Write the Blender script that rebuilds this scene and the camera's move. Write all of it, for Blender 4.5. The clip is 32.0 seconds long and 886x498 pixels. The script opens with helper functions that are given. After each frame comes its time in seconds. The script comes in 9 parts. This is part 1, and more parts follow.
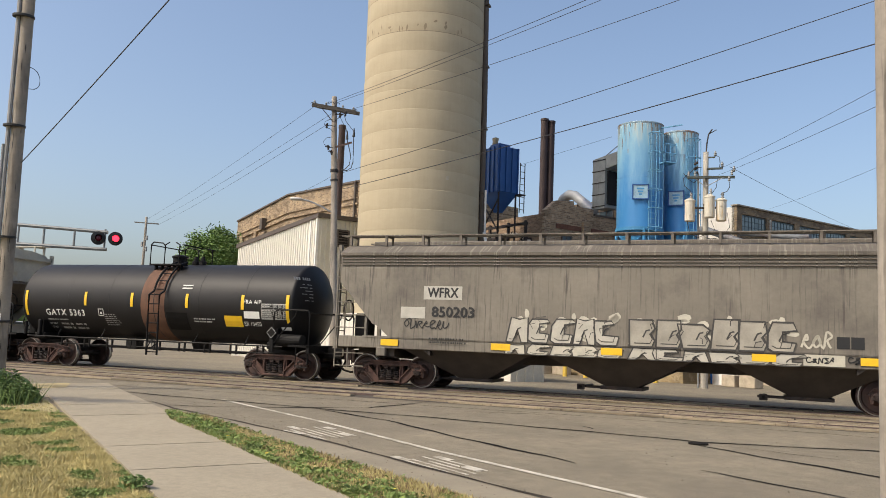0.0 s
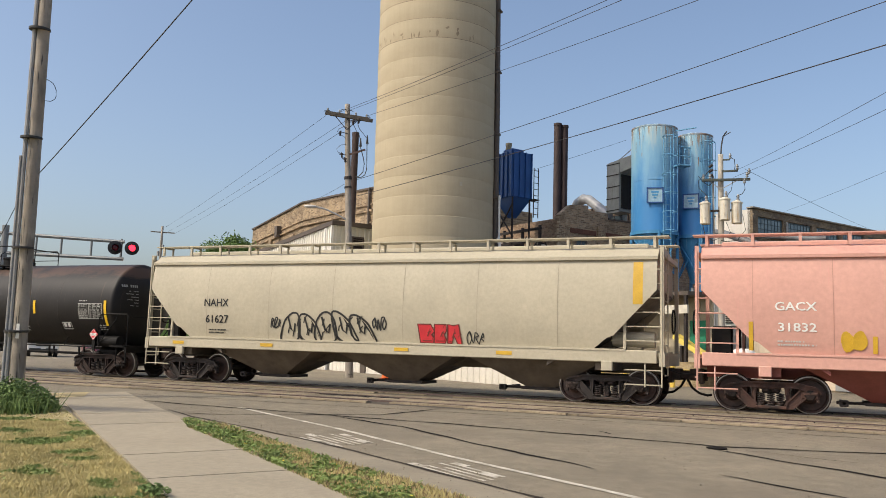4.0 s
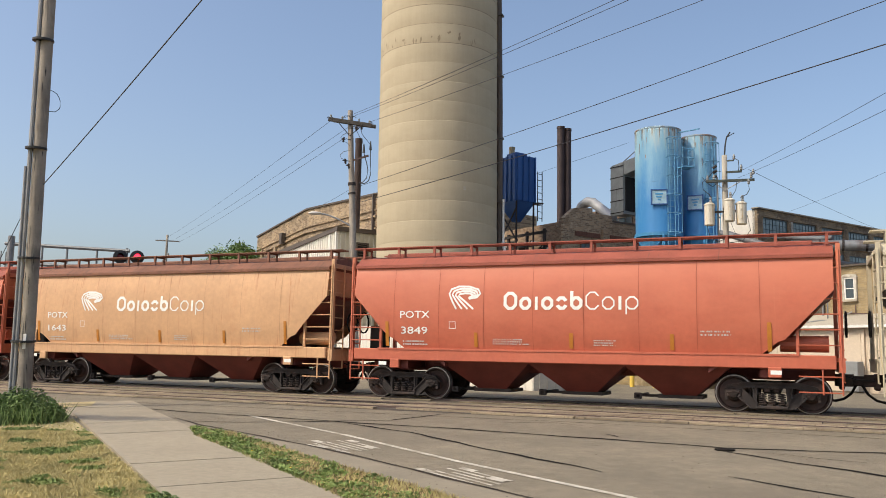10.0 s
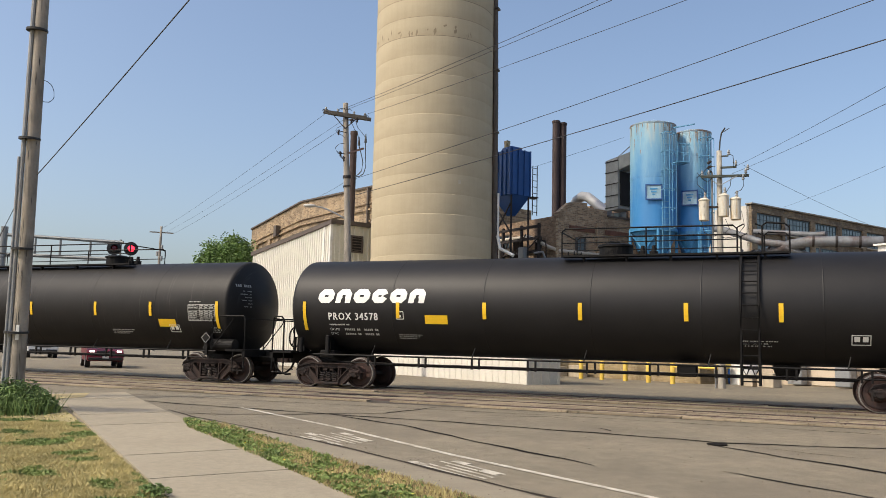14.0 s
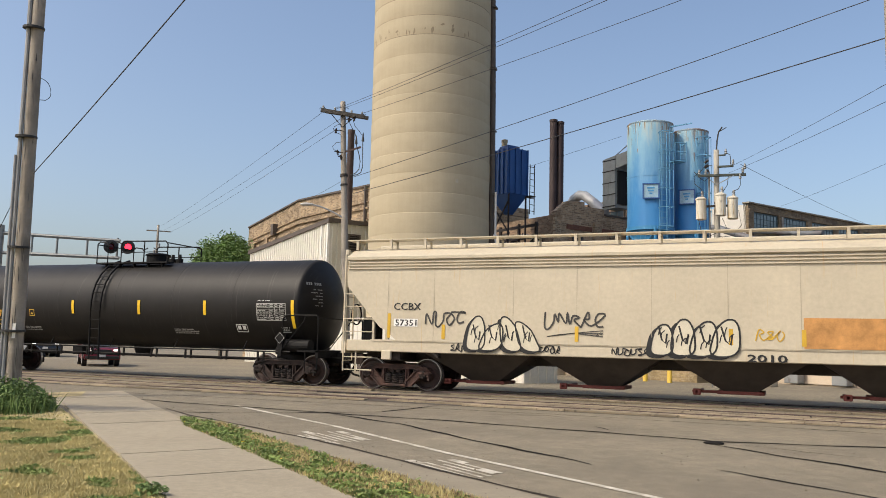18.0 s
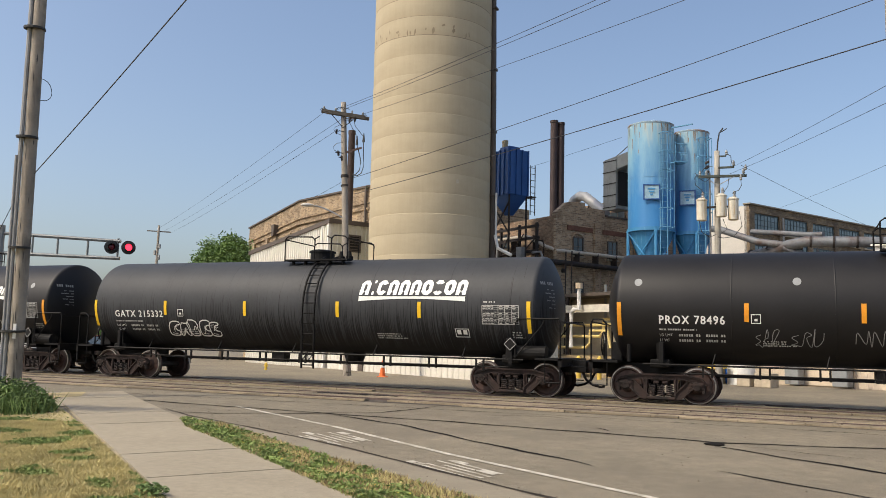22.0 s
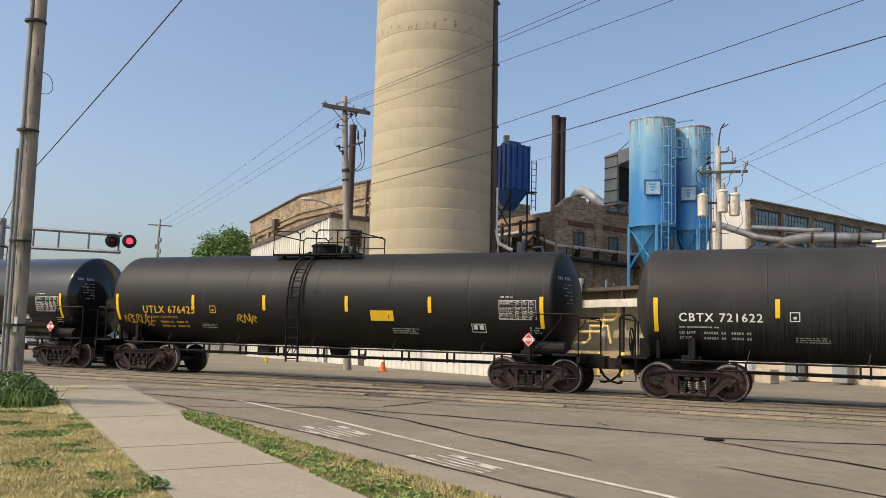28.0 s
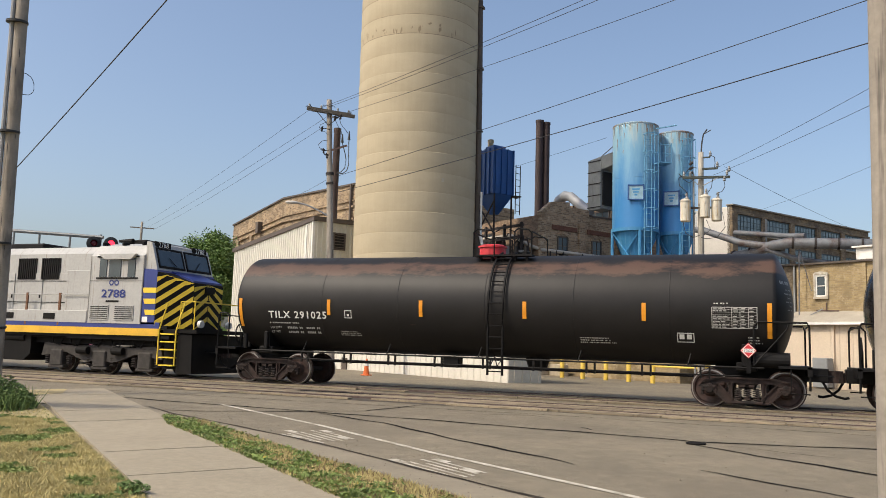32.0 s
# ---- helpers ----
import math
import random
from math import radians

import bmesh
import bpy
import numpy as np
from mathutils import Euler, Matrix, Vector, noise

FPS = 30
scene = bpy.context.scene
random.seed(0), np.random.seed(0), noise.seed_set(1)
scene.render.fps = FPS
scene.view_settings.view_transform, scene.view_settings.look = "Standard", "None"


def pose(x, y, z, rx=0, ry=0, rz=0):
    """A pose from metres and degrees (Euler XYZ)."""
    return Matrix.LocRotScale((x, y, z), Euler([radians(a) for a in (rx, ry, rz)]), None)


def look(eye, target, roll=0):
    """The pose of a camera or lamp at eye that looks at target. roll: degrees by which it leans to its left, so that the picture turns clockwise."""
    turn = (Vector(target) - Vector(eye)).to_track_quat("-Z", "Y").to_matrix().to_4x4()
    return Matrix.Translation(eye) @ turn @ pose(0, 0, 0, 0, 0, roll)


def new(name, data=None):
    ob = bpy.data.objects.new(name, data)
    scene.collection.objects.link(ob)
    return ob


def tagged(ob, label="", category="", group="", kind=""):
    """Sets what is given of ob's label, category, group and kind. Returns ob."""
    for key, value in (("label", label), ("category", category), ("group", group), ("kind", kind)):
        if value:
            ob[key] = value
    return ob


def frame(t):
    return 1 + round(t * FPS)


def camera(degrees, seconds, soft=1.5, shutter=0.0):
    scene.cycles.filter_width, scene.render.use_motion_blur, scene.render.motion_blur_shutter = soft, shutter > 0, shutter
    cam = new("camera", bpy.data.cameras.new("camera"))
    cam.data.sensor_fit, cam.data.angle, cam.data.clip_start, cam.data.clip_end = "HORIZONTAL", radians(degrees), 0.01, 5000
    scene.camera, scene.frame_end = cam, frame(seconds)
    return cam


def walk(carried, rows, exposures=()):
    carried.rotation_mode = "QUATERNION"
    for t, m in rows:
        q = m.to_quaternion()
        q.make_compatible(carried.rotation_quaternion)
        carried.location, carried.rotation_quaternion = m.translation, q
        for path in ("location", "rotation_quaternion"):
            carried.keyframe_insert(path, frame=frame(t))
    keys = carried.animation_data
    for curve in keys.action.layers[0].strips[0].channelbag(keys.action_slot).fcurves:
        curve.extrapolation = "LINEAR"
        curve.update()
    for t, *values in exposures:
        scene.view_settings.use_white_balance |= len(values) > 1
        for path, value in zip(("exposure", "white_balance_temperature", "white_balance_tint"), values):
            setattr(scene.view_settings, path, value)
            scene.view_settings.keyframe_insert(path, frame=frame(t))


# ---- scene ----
cam = camera(56.13, 32.0, soft=0.5, shutter=0.0)

# the operator stands still and only turns: seconds, tilt, lean, turn
TURNS = [
    (0, 96.49, -2.33, 21.60),    (0.5, 96.52, -2.24, 21.89),    (1, 96.48, -2.03, 22.07),    (1.5, 96.51, -2.01, 22.05),
    (2, 96.73, -2.02, 22.18),    (2.5, 96.83, -1.88, 22.21),    (3, 96.86, -1.86, 22.45),    (3.5, 96.85, -1.84, 22.56),
    (4, 96.86, -1.81, 22.66),    (4.5, 96.89, -1.71, 22.63),    (6.5, 97.06, -1.48, 22.77),    (7, 97.08, -1.39, 22.70),
    (7.5, 97.16, -1.21, 22.96),    (8, 97.17, -1.22, 22.97),    (8.5, 97.13, -1.20, 22.87),    (9, 97.09, -1.12, 23.04),
    (9.5, 97.09, -1.04, 23.02),    (10, 97.18, -1.08, 23.07),    (10.5, 97.16, -1.14, 23.01),    (11, 97.07, -1.40, 22.93),
    (11.5, 96.93, -1.49, 22.98),    (12, 96.88, -1.55, 22.85),    (12.5, 96.64, -1.63, 22.56),    (13, 96.72, -1.60, 22.60),
    (13.5, 96.77, -1.45, 22.70),    (15.5, 96.52, -1.34, 22.56),    (16, 96.51, -1.33, 22.60),    (16.5, 96.57, -1.36, 22.60),
    (17, 96.60, -1.36, 22.66),    (17.5, 96.60, -1.36, 22.38),    (18, 96.66, -1.44, 22.46),    (18.5, 96.68, -1.49, 22.42),
    (19, 96.73, -1.46, 22.62),    (19.5, 96.84, -1.47, 22.68),    (20, 96.80, -1.44, 22.68),    (20.5, 96.77, -1.46, 22.60),
    (21, 96.76, -1.44, 22.59),    (21.5, 96.72, -1.44, 22.51),    (22, 96.71, -1.50, 22.49),    (22.5, 96.67, -1.50, 22.56),
    (23, 96.67, -1.57, 22.56),    (23.5, 96.67, -1.50, 22.58),    (24, 96.71, -1.52, 22.61),    (24.5, 96.78, -1.52, 22.62),
    (25, 96.67, -1.54, 22.68),    (25.5, 96.48, -1.61, 22.66),    (26, 96.41, -1.65, 22.70),    (26.5, 96.41, -1.68, 22.68),
    (28.5, 96.35, -1.65, 22.41),    (29, 96.42, -1.63, 22.06),    (29.5, 96.43, -1.73, 21.38),    (30, 96.42, -1.71, 21.56),
    (30.5, 96.38, -1.74, 21.36),    (31, 96.35, -1.75, 21.31),    (31.5, 96.48, -1.75, 21.44),    (32, 96.65, -1.80, 21.40),
]
walk(cam, [(t, pose(0, 0, 1.30, a, b, c)) for t, a, b, c in TURNS],
     exposures=[(0, 0), (2, -.05), (3, -.08), (9, -.06), (11, 0), (13, 0), (16, -.05), (32, -.05)])

# ---- light ----
SUN_TURN, SUN_UP = 41.0, 47.0          # degrees west of the square-on direction, height
sx, sy, sz = (-math.sin(radians(SUN_TURN)) * math.cos(radians(SUN_UP)),
              -math.cos(radians(SUN_TURN)) * math.cos(radians(SUN_UP)), math.sin(radians(SUN_UP)))
world = bpy.data.worlds.new("sky")
world.use_nodes = True
scene.world = world
wn = world.node_tree
sky = wn.nodes.new("ShaderNodeTexSky")
sky.sky_type = "NISHITA"
sky.sun_disc = False
sky.sun_elevation = radians(SUN_UP)
sky.sun_rotation = math.atan2(sx, sy)
sky.altitude, sky.air_density, sky.dust_density, sky.ozone_density = 200, 1.0, 4.6, 1.2
bg = wn.nodes["Background"]
bg.inputs["Strength"].default_value = 0.2
wn.links.new(sky.outputs["Color"], bg.inputs["Color"])
sun_data = bpy.data.lights.new("sun", "SUN")
sun_data.energy, sun_data.angle, sun_data.color = 3.05, radians(0.6), (1.0, 0.89, 0.72)
sun = new("sun", sun_data)
sun.matrix_world = look((sx * 300, sy * 300, sz * 300), (0, 0, 0))

# ---- materials ----
MATS = {}


def rgb(c):
    return (*c, 1.0)


def material(name, base, rough=0.6, metal=0.0, var=0.12, scale=3.0, dark=None, dark_amount=0.0, streak=0.0,
             streak_col=None, bump=0.0, bump_scale=40.0, rand=0.0, spec=0.5, glow=None, glow_strength=1.0, fine=0.06, grain=0.0, grain_scale=90.0, runs=None, fade=None, smear=None):
    """A painted or bare surface: two scales of mottling, stains, run-down streaks and a fine relief."""
    if name in MATS:
        return MATS[name]
    m = bpy.data.materials.new(name)
    m.use_nodes = True
    nt = m.node_tree
    b = nt.nodes["Principled BSDF"]
    b.inputs["Roughness"].default_value = rough
    b.inputs["Metallic"].default_value = metal
    b.inputs["Specular IOR Level"].default_value = spec
    co = nt.nodes.new("ShaderNodeTexCoord")

    def noise_tex(sc, detail=4.0, stretch=None, rough_=0.6):
        n = nt.nodes.new("ShaderNodeTexNoise")
        n.inputs["Scale"].default_value = sc
        n.inputs["Detail"].default_value = detail
        n.inputs["Roughness"].default_value = rough_
        if stretch:
            mp = nt.nodes.new("ShaderNodeMapping")
            mp.inputs["Scale"].default_value = stretch
            nt.links.new(co.outputs["Object"], mp.inputs["Vector"])
            nt.links.new(mp.outputs["Vector"], n.inputs["Vector"])
        else:
            nt.links.new(co.outputs["Object"], n.inputs["Vector"])
        return n.outputs["Fac"]

    def mix(fac, a, c2, mode="MIX"):
        x = nt.nodes.new("ShaderNodeMix")
        x.data_type, x.blend_type = "RGBA", mode
        for sock, val in ((x.inputs["Factor"], fac), (x.inputs["A"], a), (x.inputs["B"], c2)):
            if hasattr(val, "is_linked"):
                nt.links.new(val, sock)
            else:
                sock.default_value = val
        return x.outputs["Result"]

    def ramp(src, lo, hi):
        r = nt.nodes.new("ShaderNodeMapRange")
        r.inputs["From Min"].default_value, r.inputs["From Max"].default_value = lo, hi
        nt.links.new(src, r.inputs["Value"])
        return r.outputs["Result"]

    lo = tuple(max(0, c * (1 - var)) for c in base)
    hi = tuple(min(1, c * (1 + var)) for c in base)
    col = mix(ramp(noise_tex(scale), 0.3, 0.7), rgb(lo), rgb(hi))
    if fine:
        f = ramp(noise_tex(scale * 14, 5), 0.3, 0.7)
        col = mix(f, col, mix(1.0, col, rgb((1 - fine * 2.2,) * 3), "MULTIPLY"))
    if grain:
        g = ramp(noise_tex(grain_scale, 3, None, 0.75), 0.36, 0.64)
        col = mix(g, mix(1.0, col, rgb((1 - grain,) * 3), "MULTIPLY"), mix(1.0, col, rgb((1 + grain,) * 3), "MULTIPLY"))
    if dark:
        col = mix(ramp(noise_tex(scale * 0.6, 6, None, 0.7), 0.62 - dark_amount * 0.35, 0.75 - dark_amount * 0.2), col, rgb(dark))
    if streak:
        s = ramp(noise_tex(1.0, 3, (11.0, 0.6, 0.5), 0.7), 0.62 - streak * 0.12, 0.7 - streak * 0.1)
        patchy = ramp(noise_tex(1.0, 4, (1.3, 0.6, 0.9), 0.6), 0.34, 0.62)
        both = nt.nodes.new("ShaderNodeMath")
        both.operation = "MULTIPLY"
        nt.links.new(s, both.inputs[0])
        nt.links.new(patchy, both.inputs[1])
        col = mix(both.outputs[0], col, rgb(streak_col or tuple(c * 0.35 for c in base)))
    if runs:
        # thin ragged runs or scuffs that thicken from one height to another: (first height, last height, colour)
        sep = nt.nodes.new("ShaderNodeSeparateXYZ")
        nt.links.new(co.outputs["Object"], sep.inputs["Vector"])
        low = ramp(sep.outputs["Z"], runs[0], runs[1])
        add = nt.nodes.new("ShaderNodeMath")
        add.operation = "MULTIPLY_ADD"
        nt.links.new(low, add.inputs[0])
        add.inputs[1].default_value = 0.32
        nt.links.new(noise_tex(1.0, 3, (34.0, 0.5, 0.5), 0.75), add.inputs[2])
        col = mix(ramp(add.outputs[0], 0.63, 0.7), col, rgb(runs[2]))
    if fade:
        # colour blends unevenly into another with height: (first height, last height, colour)
        sepf = nt.nodes.new("ShaderNodeSeparateXYZ")
        nt.links.new(co.outputs["Object"], sepf.inputs["Vector"])
        bl = nt.nodes.new("ShaderNodeMath")
        bl.operation = "MULTIPLY_ADD"
        nt.links.new(ramp(sepf.outputs["Z"], fade[0], fade[1]), bl.inputs[0])
        bl.inputs[1].default_value = 0.8
        nt.links.new(noise_tex(1.0, 5, (0.7, 0.7, 1.6), 0.65), bl.inputs[2])
        col = mix(ramp(bl.outputs[0], 0.45, 1.3), col, rgb(fade[2]))
    if smear:
        # a ragged smear along the shell between two heights: (low, high, colour)
        seps = nt.nodes.new("ShaderNodeSeparateXYZ")
        nt.links.new(co.outputs["Object"], seps.inputs["Vector"])
        mid, hw = (smear[0] + smear[1]) / 2, (smear[1] - smear[0]) / 2
        off = nt.nodes.new("ShaderNodeMath")
        off.operation = "SUBTRACT"
        nt.links.new(seps.outputs["Z"], off.inputs[0])
        off.inputs[1].default_value = mid
        ab_ = nt.nodes.new("ShaderNodeMath")
        ab_.operation = "ABSOLUTE"
        nt.links.new(off.outputs[0], ab_.inputs[0])
        near = ramp(ab_.outputs[0], hw, hw * 0.3)
        sm = nt.nodes.new("ShaderNodeMath")
        sm.operation = "MULTIPLY_ADD"
        nt.links.new(near, sm.inputs[0])
        sm.inputs[1].default_value = 0.35
        nt.links.new(noise_tex(1.0, 6, (0.9, 0.6, 3.0), 0.7), sm.inputs[2])
        col = mix(ramp(sm.outputs[0], 0.7, 0.86), col, rgb(smear[2]))
    if rand:
        oi = nt.nodes.new("ShaderNodeObjectInfo")
        v = ramp(oi.outputs["Random"], 0, 1)
        x = nt.nodes.new("ShaderNodeMapRange")
        x.inputs["To Min"].default_value, x.inputs["To Max"].default_value = 1 - rand, 1 + rand
        nt.links.new(v, x.inputs["Value"])
        hsv = nt.nodes.new("ShaderNodeHueSaturation")
        nt.links.new(x.outputs["Result"], hsv.inputs["Value"])
        nt.links.new(col, hsv.inputs["Color"])
        col = hsv.outputs["Color"]
    nt.links.new(col, b.inputs["Base Color"])
    if bump:
        bp = nt.nodes.new("ShaderNodeBump")
        bp.inputs["Strength"].default_value = bump
        bp.inputs["Distance"].default_value = 0.02
        nt.links.new(noise_tex(bump_scale, 4), bp.inputs["Height"])
        nt.links.new(bp.outputs["Normal"], b.inputs["Normal"])
    if glow:
        b.inputs["Emission Color"].default_value = rgb(glow)
        b.inputs["Emission Strength"].default_value = glow_strength
    MATS[name] = m
    return m


M = material
BLACK = M("tank_black", (0.0108, 0.0103, 0.0108), 0.5, var=0.2, scale=1.2, bump=0.05, bump_scale=6, spec=0.3)
BLACK_DULL = M("tank_black_dull", (.0138, .0126, .0118), 0.52, var=0.22, scale=1.0, streak=0.3, streak_col=(0.034, 0.032, 0.03), bump=0.05, bump_scale=6, spec=0.25)
BLACK_STREAK = M("tank_streaked", (0.033, 0.0305, 0.029), 0.58, var=0.22, scale=0.8, spec=0.22, runs=(2.7, 0.7, (0.011, 0.0105, 0.0105)))
CHARCOAL = M("tank_charcoal", (0.0416, 0.044, 0.048), 0.55, var=0.12, scale=0.8, spec=0.25, runs=(2.9, 0.9, (0.011, 0.011, 0.012)))
BLACK_SMEAR = M("tank_black_smeared", (0.013, 0.012, 0.0117), 0.5, var=0.2, scale=1.0, spec=0.28, smear=(3.15, 3.85, (0.085, 0.05, 0.036)))
BLACK_RUST = M("tank_black_rusty", (0.018, 0.0165, 0.0155), 0.52, var=0.2, scale=1.0, spec=0.28, runs=(3.4, 4.6, (0.05, 0.033, 0.026)), smear=(3.3, 4.05, (0.07, 0.042, 0.03)))
GREY_TANK = M("tank_grey", (.083, .092, .1), .5, var=.15, scale=0.9, streak=0.25, streak_col=(.05, .056, .062), runs=(2.3, .9, (.035, .037, .04)))
GREY_STREAK = M("tank_grey_streaked", (0.155, 0.165, 0.175), 0.55, var=0.08, scale=0.9, dark=(0.1, 0.105, 0.11), dark_amount=0.25, spec=0.25, runs=(3.6, 1.1, (0.016, 0.015, 0.016)))
FRAME = M("frame_black", (0.007, 0.0066, 0.0066), 0.6, var=0.3, scale=4, spec=0.18)
RUSTY = M("truck_iron", (.034, .021, .0175), .75, var=.45, scale=5, dark=(.011, .009, .0085), dark_amount=.55, bump=.3, bump_scale=30, spec=.3)
RED_IRON = M("truck_iron_red", (.07, .034, .025), .8, var=.4, scale=5, dark=(.02, .013, .011), dark_amount=.45, bump=.3, bump_scale=30)
DARK_IRON = M("truck_iron_dark", (0.022, 0.0165, 0.015), 0.75, var=0.35, scale=5, dark=(0.055, 0.034, 0.027), dark_amount=0.3, bump=0.3, bump_scale=30)
WHEEL = M("wheel_steel", (.055, .026, .02), .6, var=.35, scale=5, dark=(.018, .013, .012), dark_amount=.5)
TREAD = M("wheel_tread", (0.32, 0.3, 0.28), 0.35, metal=0.8)
YELLOW = M("reflector_yellow", (0.8, 0.5, 0.02), 0.35, var=0.08)
WHITE_P = M("white_paint", (0.78, 0.78, 0.74), 0.55, var=0.06)
YEL_P = M("yellow_paint", (0.72, 0.44, 0.05), 0.5, var=0.08)
BLACK_P = M("black_paint", (0.015, 0.015, 0.015), 0.5)
RED_P = M("red_paint", (0.6, 0.03, 0.04), 0.5)
PRINT = M("print_white", (0.5, 0.5, 0.47), 0.6)
GREYT_P = M("chalk_paint", (0.3, 0.3, 0.29), 0.7)

# ---- mesh tools ----


def link_mesh(name, me, parent, label="", mats=None):
    ob = new(name, me)
    if parent:
        ob.parent = parent
    if label:
        ob["label"] = label
    return ob


def part(name, bm, mat, parent, label="", smooth=False):
    me = bpy.data.meshes.new(name)
    if smooth:
        bm.normal_update()
        bmesh.ops.split_edges(bm, edges=[e for e in bm.edges if e.calc_face_angle(0) > .7])
        for f in bm.faces:
            f.smooth = True
    bm.to_mesh(me)
    bm.free()
    me.materials.append(mat)
    return link_mesh(name, me, parent, label)


def thing(name, m, label, category, group="", kind=""):
    e = new(name)
    e.matrix_world = m
    e.empty_display_size = 0.3
    return tagged(e, label, category, group, kind)


def box(bm, c, s, rot=None, bev=0.0):
    m = Matrix.Translation(c) @ (rot.to_4x4() if rot else Matrix()) @ Matrix.Diagonal((*s, 1))
    r = bmesh.ops.create_cube(bm, size=1, matrix=m)
    if bev:
        es = list({e for v in r["verts"] for e in v.link_edges})
        bmesh.ops.bevel(bm, geom=es, offset=bev, segments=1, affect="EDGES")
    return bm


def cyl(bm, p0, p1, r, r2=None, seg=12, caps=True):
    p0, p1 = Vector(p0), Vector(p1)
    d = p1 - p0
    q = d.to_track_quat("Z", "Y").to_matrix().to_4x4()
    bmesh.ops.create_cone(bm, cap_ends=caps, segments=seg, radius1=r, radius2=r if r2 is None else r2, depth=d.length,
                          matrix=Matrix.Translation((p0 + p1) / 2) @ q)
    return bm


def tube(bm, pts, r, seg=6):
    pts = [Vector(p) for p in pts]
    rings = []
    for i, p in enumerate(pts):
        d = (pts[min(i + 1, len(pts) - 1)] - pts[max(i - 1, 0)]).normalized()
        q = d.to_track_quat("Z", "Y")
        rings.append([bm.verts.new(p + q @ Vector((r * math.cos(a), r * math.sin(a), 0)))
                      for a in (2 * math.pi * k / seg for k in range(seg))])
    for a, b in zip(rings, rings[1:]):
        for k in range(seg):
            bm.faces.new((a[k], a[(k + 1) % seg], b[(k + 1) % seg], b[k]))
    bm.faces.new(rings[0][::-1])
    bm.faces.new(rings[-1])
    return bm


def lathe(bm, prof, origin=(0, 0, 0), axis="z", seg=32, caps=True):
    """prof: (distance along the axis, radius)."""
    rings = []
    for h, r in prof:
        ring = []
        for k in range(seg):
            a = 2 * math.pi * k / seg
            u, v = r * math.cos(a), r * math.sin(a)
            p = {"z": (u, v, h), "x": (h, u, v), "y": (v, h, u)}[axis]
            ring.append(bm.verts.new(Vector(origin) + Vector(p)))
        rings.append(ring)
    for a, b in zip(rings, rings[1:]):
        for k in range(seg):
            bm.faces.new((a[k], a[(k + 1) % seg], b[(k + 1) % seg], b[k]))
    if caps:
        bm.faces.new(rings[0][::-1])
        bm.faces.new(rings[-1])
    return bm


def prism(bm, poly, a, b, plane="xz"):
    """A polygon drawn in a plane and given thickness from a to b along the third axis."""
    def at(u, v, w):
        return {"xz": (u, w, v), "yz": (w, u, v), "xy": (u, v, w)}[plane]
    lo = [bm.verts.new(at(u, v, a)) for u, v in poly]
    hi = [bm.verts.new(at(u, v, b)) for u, v in poly]
    n = len(poly)
    bm.faces.new(lo)
    bm.faces.new(hi[::-1])
    for i in range(n):
        bm.faces.new((lo[i], hi[i], hi[(i + 1) % n], lo[(i + 1) % n]))
    bmesh.ops.recalc_face_normals(bm, faces=bm.faces)
    return bm


def B():
    return bmesh.new()

# ---- the train: lettering and flat marks that follow the skin ----
TRACK_Y = 23.24
SPEED = 14.75
FONTS = {}


def glyphs(text, size, spacing=1.0):
    """Points and faces of a word in the built-in font, starting at 0, 0, of the given cap height."""
    key = (text, spacing)
    if key not in FONTS:
        cu = bpy.data.curves.new("lettering", "FONT")
        cu.body, cu.size, cu.space_character, cu.resolution_u = text, 1.0, spacing, 2
        ob = bpy.data.objects.new("lettering", cu)
        me = bpy.data.meshes.new_from_object(ob)
        FONTS[key] = ([(v.co.x, v.co.y) for v in me.vertices], [list(p.vertices) for p in me.polygons])
        bpy.data.meshes.remove(me)
        bpy.data.objects.remove(ob)
        bpy.data.curves.remove(cu)
    pts, faces = FONTS[key]
    k = size / 0.69
    return [(x * k, y * k) for x, y in pts], faces


def on_skin(name, pts, faces, skin, mat, parent, off=0.012, label=""):
    me = bpy.data.meshes.new(name)
    me.from_pydata([(x, -skin(z) - off, z) for x, z in pts], [], faces)
    me.materials.append(mat)
    return link_mesh(name, me, parent, label)


def word(text, x0, x1, z, h, skin, mat, parent, name="lettering", bold=0.0, label="", spacing=1.0):
    pts, faces = glyphs(text, h, spacing)
    w = max(p[0] for p in pts) - min(p[0] for p in pts)
    lo = min(p[0] for p in pts)
    k = (x1 - x0) / w
    pts = [(x0 + (x - lo) * k, z + y) for x, y in pts]
    if bold:
        n = len(pts)
        pts = pts + [(x + bold, y) for x, y in pts] + [(x, y + bold * 0.7) for x, y in pts]
        faces = faces + [[i + n for i in f] for f in faces] + [[i + 2 * n for i in f] for f in faces]
        me = bpy.data.meshes.new(name)
        me.from_pydata([(x, -skin(zz) - 0.012 - 0.002 * (i // n), zz) for i, (x, zz) in enumerate(pts)], [], faces)
        me.materials.append(mat)
        return link_mesh(name, me, parent, label)
    return on_skin(name, pts, faces, skin, mat, parent, label=label)


def quads(rects):
    pts, faces = [], []
    for x0, z0, x1, z1 in rects:
        k = len(pts)
        n = max(1, int(abs(z1 - z0) / 0.15))
        for i in range(n + 1):
            z = z0 + (z1 - z0) * i / n
            pts += [(x0, z), (x1, z)]
        for i in range(n):
            faces.append([k + 2 * i, k + 2 * i + 1, k + 2 * i + 3, k + 2 * i + 2])
    return pts, faces


